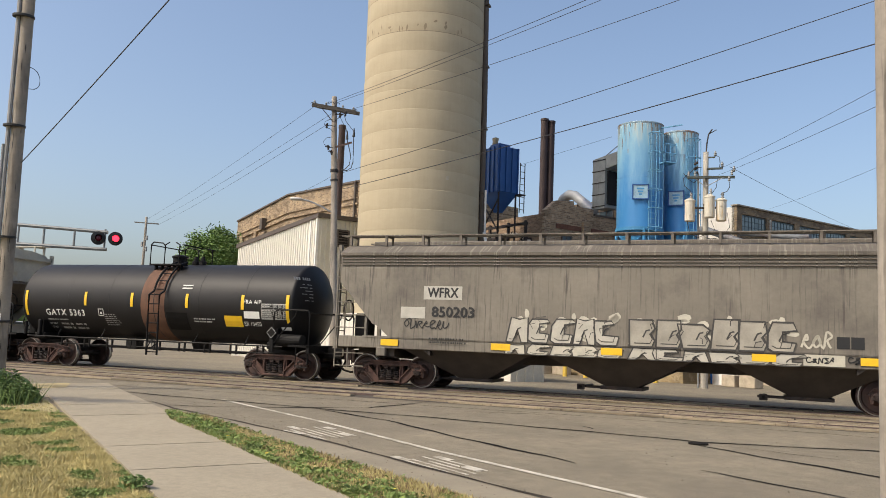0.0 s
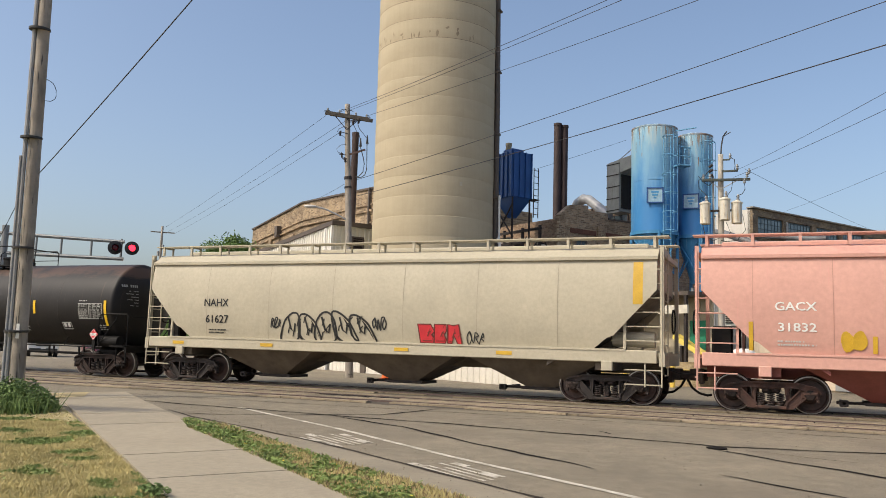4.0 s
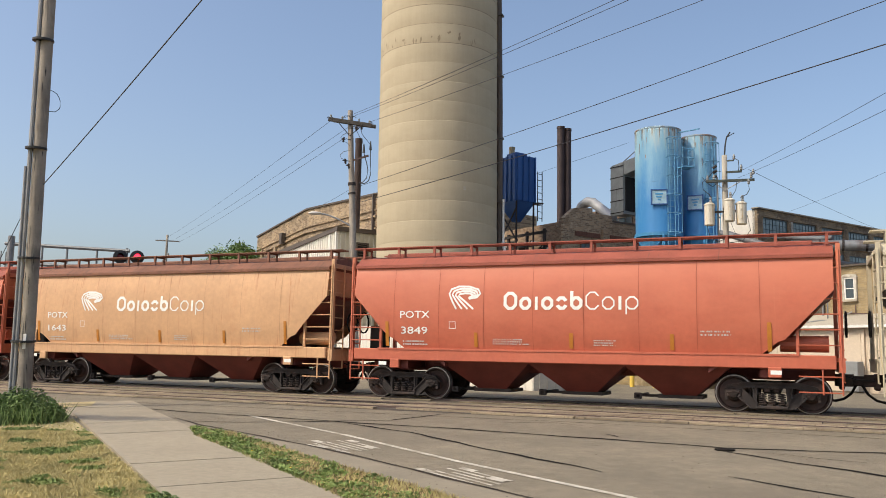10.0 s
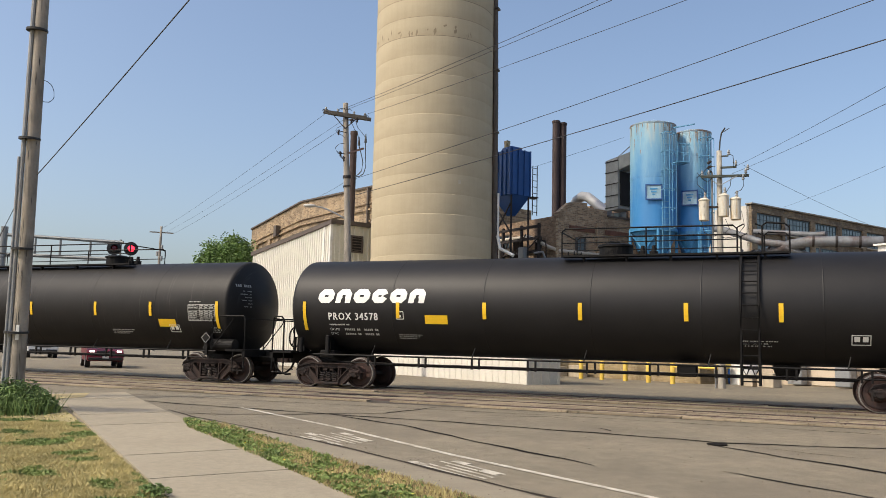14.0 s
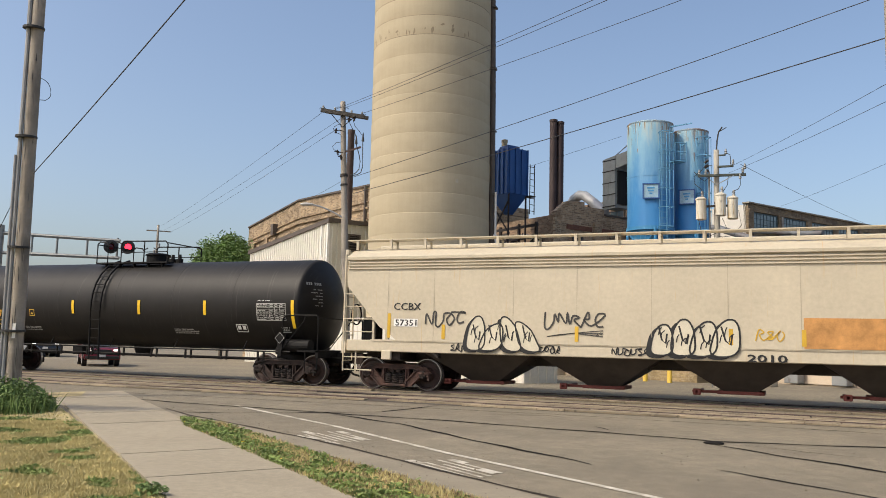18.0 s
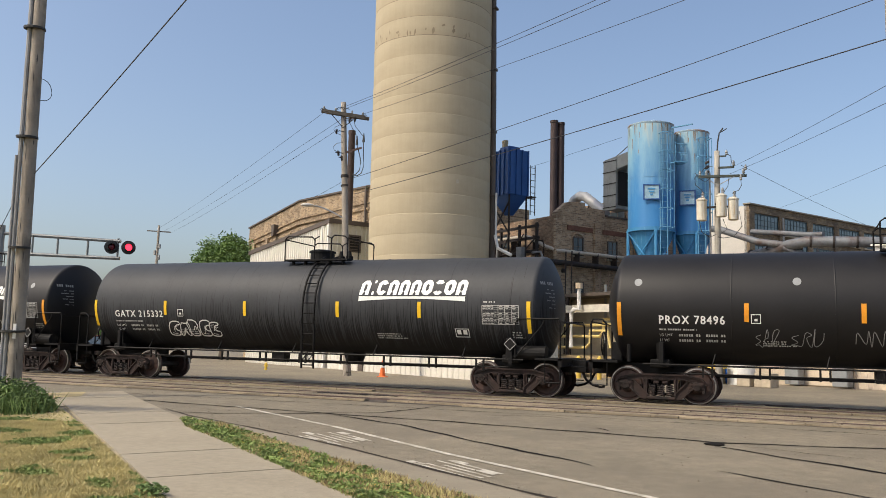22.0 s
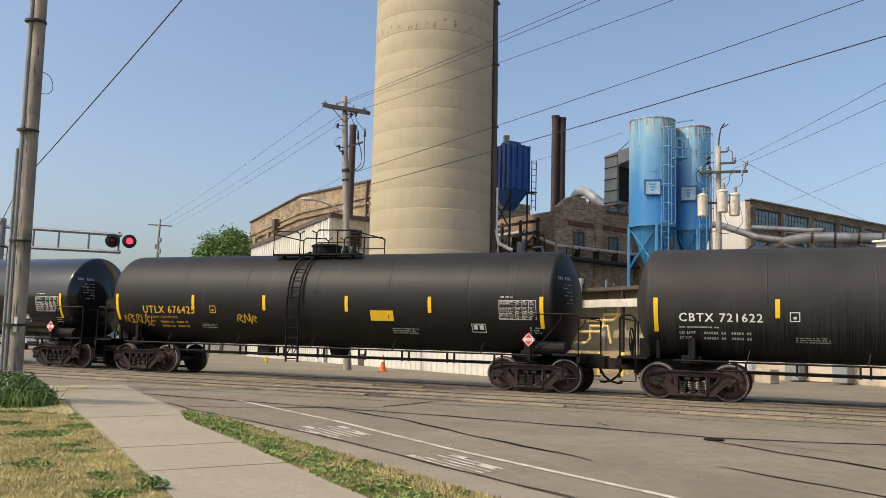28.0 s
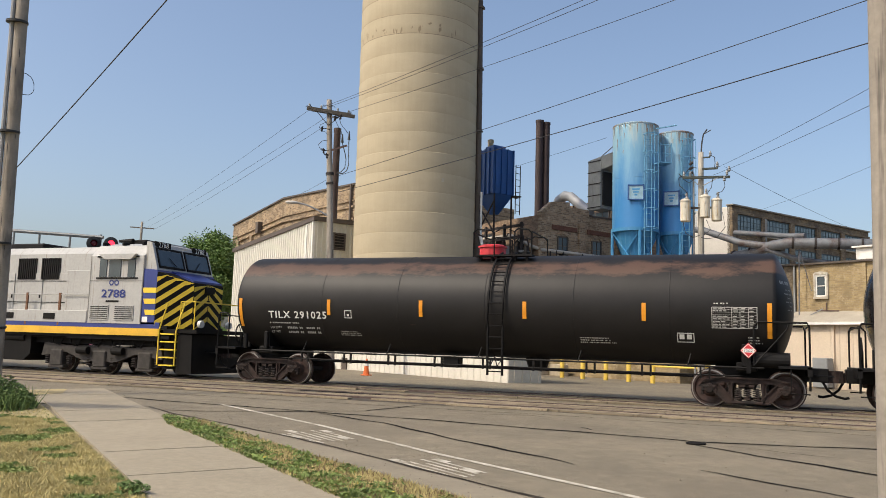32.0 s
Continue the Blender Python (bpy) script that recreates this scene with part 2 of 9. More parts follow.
def rects(name, rs, skin, mat, parent, off=0.012, label=""):
    fine = name in ("small_print", "data_table")
    ob = on_skin(name, *quads(rs), skin, PRINT if fine and mat is WHITE_P else mat, parent, off, label)
    if name in ("small_print", "data_table"):
        ob["kind"] = "stuff"
    return ob


def outline(x0, z0, x1, z1, t=0.02):
    return [(x0, z0, x1, z0 + t), (x0, z1 - t, x1, z1), (x0, z0, x0 + t, z1), (x1 - t, z0, x1, z1)]


def small_print(x, z, w, rows, skin, mat, parent, h=0.05, rng=None):
    """Lines of writing too small to read."""
    rng = rng or random.Random(int(x * 100))
    rs = []
    h *= .8
    for r in range(rows):
        xx, zz = x, z - r * h * 2.1
        end = x + w * rng.uniform(0.65, 1.0)
        while xx < end:
            l = rng.uniform(0.02, 0.06)
            rs.append((xx, zz, min(xx + l, end), zz + h))
            xx += l + (0.05 if rng.random() < .2 else .016)
    rects("small_print", rs, skin, mat, parent)


def data_table(x0, z0, x1, z1, skin, mat, parent):
    rs = outline(x0, z0, x1, z1, 0.015)
    n = 8
    rng = random.Random(int(x0 * 77))
    for r in range(n):
        z = z0 + (z1 - z0) * (r + 0.35) / n
        x, end = x0 + 0.03, x0 + (x1 - x0) * rng.uniform(.3, .42)
        while x < end and r not in (5,):
            l = rng.uniform(.03, .12)
            rs.append((x, z, min(x + l, end), z + 0.02))
            x += l + .025
        if r != 5:
            rs += [(x0 + (x1 - x0) * k, z, x0 + (x1 - x0) * (k + rng.uniform(.06, .12)), z + 0.02) for k in (0.47, 0.65, 0.83)]
        rs.append((x0, z0 + (z1 - z0) * r / n, x1, z0 + (z1 - z0) * r / n + .006))
    rs += [(x0 + (x1 - x0) * k, z0, x0 + (x1 - x0) * k + 0.012, z1) for k in (0.44, 0.62, 0.8)]
    rects("data_table", rs, skin, mat, parent)


def ribbon(pts, w):
    """A stroke of even width along a line of x, z points."""
    vs, fs = [], []
    for i, p in enumerate(pts):
        a, b = pts[max(i - 1, 0)], pts[min(i + 1, len(pts) - 1)]
        dx, dz = b[0] - a[0], b[1] - a[1]
        l = math.hypot(dx, dz) or 1
        nx, nz = -dz / l * w / 2, dx / l * w / 2
        vs += [(p[0] + nx, p[1] + nz), (p[0] - nx, p[1] - nz)]
    for i in range(len(pts) - 1):
        fs.append([2 * i, 2 * i + 1, 2 * i + 3, 2 * i + 2])
    return vs, fs


def join(*items):
    vs, fs = [], []
    for v, f in items:
        n = len(vs)
        vs += v
        fs += [[i + n for i in q] for q in f]
    return vs, fs


def blob(cx, cz, rx, rz, rng, n=18, wob=0.18, power=1.0):
    ph = [rng.uniform(0, 6.3) for _ in range(3)]
    out = []
    for k in range(n):
        a = 2 * math.pi * k / n
        r = 1 + wob * (math.sin(2 * a + ph[0]) * 0.5 + math.sin(3 * a + ph[1]) * 0.4 + math.sin(5 * a + ph[2]) * 0.2)
        out.append((cx + rx * r * math.cos(a), cz + rz * r * math.sin(a)))
    return out


def scribble(x0, z0, x1, z1, skin, parent, line, fill=None, n=5, seed=0, w=0.05, name="graffiti", label=""):
    """Sprayed shapes: rounded swellings with an outline and loose strokes; they spell nothing."""
    rng = random.Random(seed)
    cx, cz = (x0 + x1) / 2, (z0 + z1) / 2
    step = (x1 - x0) / n
    outs = [blob(x0 + step * (i + 0.5), cz + rng.uniform(-.1, .1) * (z1 - z0), step * 0.56, (z1 - z0) * rng.uniform(.38, .5), rng) for i in range(n)]
    if fill:
        f = join(*[(o, [list(range(len(o)))]) for o in outs])
        on_skin(name, *f, skin, fill, parent, 0.012, label)
    strokes = [ribbon(o + o[:1], w) for o in outs]
    for o in outs:
        c = (sum(p[0] for p in o) / len(o), sum(p[1] for p in o) / len(o))
        for _ in range(2):
            a = rng.uniform(0, 6.3)
            pts = [(c[0] + step * 0.35 * math.cos(a + k * 0.5) * (0.3 + 0.1 * k), c[1] + (z1 - z0) * .3 * math.sin(a + k * 0.45) * (0.3 + 0.12 * k)) for k in range(6)]
            strokes.append(ribbon(pts, w * 0.7))
    on_skin(name, *join(*strokes), skin, line, parent, 0.018, label)


def letter_piece(x0, z0, x1, z1, skin, parent, line, fill=None, halo=None, n=5, seed=0, round_=False, w=0.04, name="graffiti"):
    """A sprayed piece: leaning stems and arches joined in a row, outlined and filled; it spells nothing."""
    rng = random.Random(seed)
    step, h = (x1 - x0) / n, z1 - z0
    outs = []
    for i in range(n):
        a, b = x0 + step * i + step * .02, x0 + step * (i + 1) - step * .02 + step * rng.uniform(-.05, .1)
        t = z1 - h * rng.uniform(0, .2)
        k = step * rng.uniform(-.2, .2)
        m = (a + b) / 2
        kind = rng.choice((0, 1, 2))
        if kind == 0:
            o = [(a, z0), (a + step * .3, z0), (m + k * .3, z0 + h * .42), (b - step * .3, z0), (b, z0), (b - step * .1 + k, t), (m + k, t - h * .06), (a + step * .12 + k, t)]
        elif kind == 1:
            o = [(a, z0), (b - step * .12, z0), (b, z0 + h * .22), (b - step * .16, z0 + h * .46), (b, z0 + h * .62), (b - step * .08 + k, t), (a + k, t)]
        else:
            o = [(a, z0 + h * .1), (a + step * .2, z0), (b - step * .1, z0), (b, z0 + h * .3), (m + k, z0 + h * .34), (m + k, z0 + h * .64), (b + k, z0 + h * .7), (b - step * .12 + k, t), (a + step * .15 + k, t), (a + k * .5, z0 + h * .6)]
        if round_:
            q = []
            for p, r in zip(o, o[1:] + o[:1]):
                q += [(p[0] * .75 + r[0] * .25, p[1] * .75 + r[1] * .25), (p[0] * .25 + r[0] * .75, p[1] * .25 + r[1] * .75)]
            o = q
        outs.append(o)
    if halo:
        sp = [blob(x0 + (x1 - x0) * rng.random(), z0 + h * rng.uniform(.05, 1.02), .09 * rng.uniform(.6, 1.8), .09 * rng.uniform(.6, 1.5), rng, 9) for _ in range(n * 4)]
        on_skin(name, *join(*[(o, [list(range(len(o)))]) for o in sp]), skin, halo, parent, .009)
    for i, o in enumerate(outs):
        cx, cz = sum(p[0] for p in o) / len(o), sum(p[1] for p in o) / len(o)
        if fill:
            on_skin(name, o, [list(range(len(o)))], skin, fill, parent, .013 + .002 * (i % 2))
        lines = [ribbon(o + o[:1], w), ribbon([(cx - step * .12, cz - h * .12), (cx, cz + h * .1), (cx + step * .14, cz + h * .14)], w * .8)]
        lines.append(ribbon([(p[0] * .72 + cx * .28, p[1] * .72 + cz * .28) for p in o[:4]], w * .5))
        for k in range(2):
            a, b = rng.uniform(-.3, .3) * step, rng.uniform(-.35, .35) * h
            lines.append(ribbon([(cx + a, cz + b), (cx + a + step * rng.uniform(-.2, .2), cz + b + h * .16), (cx + a + step * rng.uniform(-.1, .3), cz + b + h * .2)], w * .4))
        on_skin(name, *join(*lines), skin, line, parent, .019 + .001 * (i % 3))


def bubble_piece(x0, z0, x1, z1, skin, parent, line, fill, n=6, seed=0, w=0.017, name="graffiti", drop=0.0):
    """Sprayed swellings standing close together, outlined, with a dropped black edge; they spell nothing."""
    rng = random.Random(seed)
    step, h = (x1 - x0) / n, z1 - z0
    outs, curls = [], []
    for i in range(n):
        cx, rx = x0 + step * (i + .5), step * rng.uniform(.62, .78)
        lean, top = step * rng.uniform(-.5, .5), z1 - h * rng.uniform(0, .22)
        o = []
        for k in range(22):
            a = 2 * math.pi * k / 22
            s, c = math.sin(a), math.cos(a)
            zz = (z0 + top) / 2 + (top - z0) / 2 * math.copysign(abs(s) ** .7, s)
            o.append((cx + rx * math.copysign(abs(c) ** .8, c) * (.8 - .28 * s) + lean * s, zz))
        outs.append(o)
        curls.append(ribbon([(cx - rx * .3, z0 + h * .75), (cx - rx * .05, z0 + h * .4), (cx + rx * .25, z0 + h * .3), (cx + rx * .35, z0 + h * .55)], w))
    for i, o in enumerate(outs):
        if drop:
            on_skin(name, [(p[0] - drop, p[1] - drop * .6) for p in o], [list(range(len(o)))], skin, line, parent, .006 + .002 * (i % 2))
        if fill:
            on_skin(name, o, [list(range(len(o)))], skin, fill, parent, .011 + .003 * (i % 2))
        cx = sum(p[0] for p in o) / len(o)
        lines = [ribbon(o + o[:1], w), curls[i]]
        for k in range(3):
            x, z = cx + step * rng.uniform(-.35, .35), z0 + h * rng.uniform(.15, .6)
            lines.append(ribbon([(x, z), (x + step * .05, z + h * .13), (x + step * rng.uniform(.1, .25), z + h * .2)], w * .6))
        on_skin(name, *join(*lines), skin, line, parent, .02 + .001 * (i % 3))


SCRAWL = [
    ((0, 1), (.05, .1), (.3, 0), (.6, .35), (.62, .9)), ((.05, .05), (.2, .95), (.62, .8), (.3, .5), (.7, .02)),
    ((.6, .85), (.2, .95), (.02, .5), (.2, .05), (.65, .15)), ((0, .05), (.3, 1.0), (.42, .5), (.1, .42), (.62, 0)),
    ((.1, .1), (.1, .95), (.6, .1), (.62, 1.0)), ((.55, .9), (.1, .75), (.55, .35), (.1, .05), (.5, .1)),
    ((.3, .95), (.05, .5), (.32, .05), (.62, .5), (.34, .96)),
]


def tag(x0, z0, x1, z1, skin, parent, line, seed=0, w=0.03, name="graffiti"):
    """A quick spray line that runs through a row of looped strokes no one can read."""
    rng = random.Random(seed)
    n = max(3, round((x1 - x0) / (z1 - z0) / .75))
    cell = (x1 - x0) / n
    ctl = []
    for i in range(n):
        tall = rng.uniform(.6, 1.0)
        base = rng.uniform(0, 1 - tall)
        for a, b in rng.choice(SCRAWL):
            v = base + b * tall + rng.uniform(-.06, .06)
            ctl.append((x0 + cell * (i + a * 1.25 + .15 * v), z0 + (z1 - z0) * v))
    pts = []
    for i in range(len(ctl) - 1):
        p0, p1, p2, p3 = (Vector(ctl[min(max(i + k, 0), len(ctl) - 1)]) for k in (-1, 0, 1, 2))
        for s in range(4):
            u = s / 4
            q = .5 * (2 * p1 + (p2 - p0) * u + (2 * p0 - 5 * p1 + 4 * p2 - p3) * u * u + (3 * p1 - p0 - 3 * p2 + p3) * u ** 3)
            pts.append((q.x, q.y))
    on_skin(name, *ribbon(pts, w), skin, line, parent, 0.014)


def mark_shapes(kinds, x0, x1, z, h, skin, mat, parent, name="emblem", weight=0.22):
    """A brand's name drawn as plain shapes: closed frames C tall and o low, b with a riser, p with a tail, I and i bars, c, n and z frames left open."""
    widths = {"C": 1.0, "c": 0.95, "n": 0.95, "z": 0.85, "o": 0.85, "b": 0.85, "p": 0.85, "i": 0.4, "I": 0.45}
    total = sum(widths[k] for k in kinds) + 0.16 * (len(kinds) - 1)
    u = (x1 - x0) / total
    x = x0
    heavy = weight > .3
    lean = 0.16 if heavy else 0.0

    def bar(a, b, c, d):
        return [(a + lean * (b - z), b), (c + lean * (b - z), b), (c + lean * (d - z), d), (a + lean * (d - z), d)], [[0, 1, 2, 3]]
    for k in kinds:
        w = widths[k] * u
        top = h if heavy or k in "CIcn" else h * 0.72
        t = max(min(weight * u, .36 * w), .02)
        if k in "Ii":
            items = [bar(x + w * 0.25, z, x + w * 0.75, z + top)]
        else:
            def ring(q):
                d = max(min(.3 * w, .3 * top) - q * .5, .01)
                return [(d + q, q), (w - d - q, q), (w - q, d + q), (w - q, top - d - q), (w - d - q, top - q), (d + q, top - q), (q, top - d - q), (q, d + q)]
            gaps = {"c": (2,), "n": (0,), "z": (2, 6)}.get(k, ())
            items = [([(x + a + lean * b, z + b) for a, b in ring(0) + ring(t)], [[j, (j + 1) % 8, 8 + (j + 1) % 8, 8 + j] for j in range(8) if j not in gaps])]
            if k == "b":
                items.append(bar(x, z + top * .5, x + t, z + h))
            elif k == "p":
                items.append(bar(x, z - h * .25, x + t, z + top * .5))
            elif k == "n":
                items += [bar(x, z, x + t, z + top * .32), bar(x + w - t, z, x + w, z + top * .32)]
        on_skin(name, *join(*items), skin, mat, parent)
        x += w + 0.16 * u


# ---- running gear ----
MESH = {}


def cached(key, build, mat, smooth=False):
    if key not in MESH:
        bm = B()
        build(bm)
        me = bpy.data.meshes.new(key)
        if smooth:
            for f in bm.faces:
                f.smooth = True
        bm.to_mesh(me)
        bm.free()
        me.materials.append(mat)
        MESH[key] = me
    return MESH[key]


def shared(name, key, build, mat, parent, loc=(0, 0, 0), flip=False, label="", smooth=False):
    ob = link_mesh(name, cached(key, build, mat, smooth), parent, label)
    ob.location = loc
    if flip:
        ob.rotation_euler = (0, 0, math.pi)
    return ob


def side_frame(bm):
    """A cast truck side: top chord, slanted legs down to the spring seat, columns, journal jaws; open between them."""
    y0, y1 = -1.1, -.97
    prism(bm, [(-1.16, .5), (-1.02, .66), (-.62, .75), (.62, .75), (1.02, .66), (1.16, .5), (1.0, .47), (.6, .61), (-.6, .61), (-1.0, .47)], y0, y1)
    for s in (-1, 1):
        prism(bm, [(s * .98, .55), (s * .7, .6), (s * .3, .2), (s * .34, .1), (s * .52, .12)], y0, y1)
        prism(bm, [(s * .36, .15), (s * .45, .15), (s * .43, .64), (s * .31, .64)], y0, y1)
        box(bm, (s * .889, -1.03, .47), (.4, .2, .2), bev=.03)
        for d in (-.17, .17):
            box(bm, (s * .889 + d, -1.03, .36), (.07, .16, .14), bev=.01)
        # raised flanges along the legs and columns
        prism(bm, [(s * .98, .55), (s * .93, .56), (s * .47, .125), (s * .52, .12)], y0 - .045, y0)
        prism(bm, [(s * .72, .6), (s * .68, .6), (s * .3, .22), (s * .31, .19)], y0 - .045, y0)
        box(bm, (s * .36, y0 - .02, .4), (.035, .05, .44))
        box(bm, (s * .889, -1.14, .5), (.3, .05, .06), bev=.01)
    prism(bm, [(-1.1, .57), (-1.02, .66), (-.62, .75), (.62, .75), (1.02, .66), (1.1, .57), (1.0, .62), (.61, .715), (-.61, .715), (-1.0, .62)], y0 - .05, y0)
    prism(bm, [(-.98, .49), (-.6, .635), (.6, .635), (.98, .49), (1.0, .47), (.6, .61), (-.6, .61), (-1.0, .47)], y0 - .04, y0)
    box(bm, (0, -1.04, .14), (.74, .22, .08), bev=.02)
    box(bm, (0, -1.06, .62), (.5, .1, .1), bev=.02)


def spring(bm):
    tube(bm, [(.085 * math.cos(k * .9), -1.06 + .085 * math.sin(k * .9), .19 + .0075 * k) for k in range(40)], .018, 5)


def wedge(bm):
    box(bm, (0, -1.07, .545), (.14, .1, .07), bev=.01)


def bolster(bm):
    box(bm, (0, 0, .6), (.42, 1.9, .26), bev=.03)
    for sx_ in (-1.0, 1.0):
        box(bm, (sx_ * .52, 0, .42), (.06, 1.9, .1))


def axle(bm):
    cyl(bm, (0, -1.0, 0), (0, 1.0, 0), .085, seg=12)


def wheel_disc(s):
    def build(bm):
        lathe(bm, [(.66, .16), (.66, .3), (.69, .36), (.665, .4), (.66, .49), (.69, .49), (.7, .458), (.8, .452), (.8, .39), (.755, .36), (.75, .22), (.82, .17), (.82, .05)] if s > 0 else
              [(-.82, .05), (-.82, .17), (-.75, .22), (-.755, .36), (-.8, .39), (-.8, .452), (-.7, .458), (-.69, .49), (-.66, .49), (-.665, .4), (-.69, .36), (-.66, .3), (-.66, .16)], axis="y", seg=28)
    return build


def tread_ring(s):
    def build(bm):
        lathe(bm, [(s * .698, .45), (s * .698, .461), (s * .803, .456), (s * .806, .43)], axis="y", seg=28, caps=False)
    return build


def journal_cap(s):
    def build(bm):
        lathe(bm, [(s * 1.0, .13), (s * 1.12, .13), (s * 1.16, .1), (s * 1.16, .02)], axis="y", seg=14)
        for k in range(3):
            a = k * 2.094
            cyl(bm, (.06 * math.cos(a), s * 1.15, .06 * math.sin(a)), (.06 * math.cos(a), s * 1.185, .06 * math.sin(a)), .022, seg=6)
    return build


def wheelset(car, x, caps=True):
    w = link_mesh("wheelset", cached("axle", axle, DARK_IRON), car)
    w.location = (x, 0, .457)
    for s, n in ((-1, "near"), (1, "far")):
        shared("wheel", "wheel" + n, wheel_disc(s), WHEEL, w)
        shared("tread", "tread" + n, tread_ring(s), TREAD, w)
        if caps:
            shared("journal_cap", "journal_cap" + n, journal_cap(s), RUSTY, w)
    return w


WHEELSETS = []      # wheelset object, its car's start, x on the car, z


def truck(car, x, mat, c0):
    t = link_mesh("truck", cached("bolster", bolster, DARK_IRON), car)
    t.location = (x, 0, 0)
    shared("side_frame", "side_frame" + mat.name, side_frame, mat, t)
    shared("side_frame", "side_frame" + mat.name, side_frame, mat, t, flip=True)
    for k in (-.22, 0, .22):
        shared("spring", "spring", spring, DARK_IRON, t, (k, 0, 0))
    for k in (-.11, .11):
        shared("wedge", "wedge", wedge, RUSTY, t, (k, 0, 0))
    for wx in (-.889, .889):
        w = wheelset(car, x + wx)
        WHEELSETS.append((w, c0, x + wx))
    return t


def coupler_mesh(bm):
    box(bm, (.25, 0, .82), (.7, .2, .24), bev=.03)
    prism(bm, [(.55, -.16), (.8, -.2), (.98, -.16), (1.0, -.02), (.86, .02), (.84, .1), (.95, .14), (.9, .2), (.6, .18)], .68, .98, "xy")
    box(bm, (.05, 0, .8), (.12, .5, .4), bev=.02)


def hose_mesh(bm):
    tube(bm, [(.5, -.22, .72), (.62, -.24, .5), (.8, -.22, .36), (1.0, -.18, .31), (1.1, -.12, .33)], .035, 6)


def lever_mesh(bm):
    tube(bm, [(.1, -.75, .95), (.35, -.7, .86), (.75, -.65, .84)], .018, 5)


def coupler(car, x, right):
    c = shared("coupler", "coupler", coupler_mesh, RUSTY, car, (x, 0, 0), flip=not right)
    c2 = shared("air_hose", "hose", hose_mesh, FRAME, car, (x, 0, 0), flip=not right)
    shared("uncoupling_lever", "lever", lever_mesh, FRAME, car, (x, 0, 0), flip=not right)
    return c, c2


CARS = []           # thing, start x at 0 s


def placard(car, x, z, y, mat=None, text=None):
    h = part("placard_holder", box(B(), (x, y + .05, z - .3), (.1, .03, .5)), FRAME, car)
    k = .19
    bm = B()
    prism(bm, [(x - k, z), (x, z - k), (x + k, z), (x, z + k)], y, y + .02)
    part("placard", bm, mat or FRAME, car, "red and white hazard diamond" if mat else "empty placard diamond")
    q = .165
    flat = lambda zz: -y
    vs, fs = [], []
    for i, (a, b) in enumerate(((( -q, 0), (0, -q)), ((0, -q), (q, 0)), ((q, 0), (0, q)), ((0, q), (-q, 0)))):
        v, f = ribbon([(x + a[0], z + a[1]), (x + b[0], z + b[1])], .014)
        n = len(vs)
        vs += v
        fs += [[j + n for j in g] for g in f]
    on_skin("placard_rim", vs, fs, flat, WHITE_P if mat else GREYT_P, car, .006)
    if text:
        rects("placard_band", [(x - .13, z - .045, x + .13, z + .045)], flat, WHITE_P, car, .006)
        word(text, x - .1, x + .1, z - .03, .06, flat, BLACK_P, car, "placard_number")


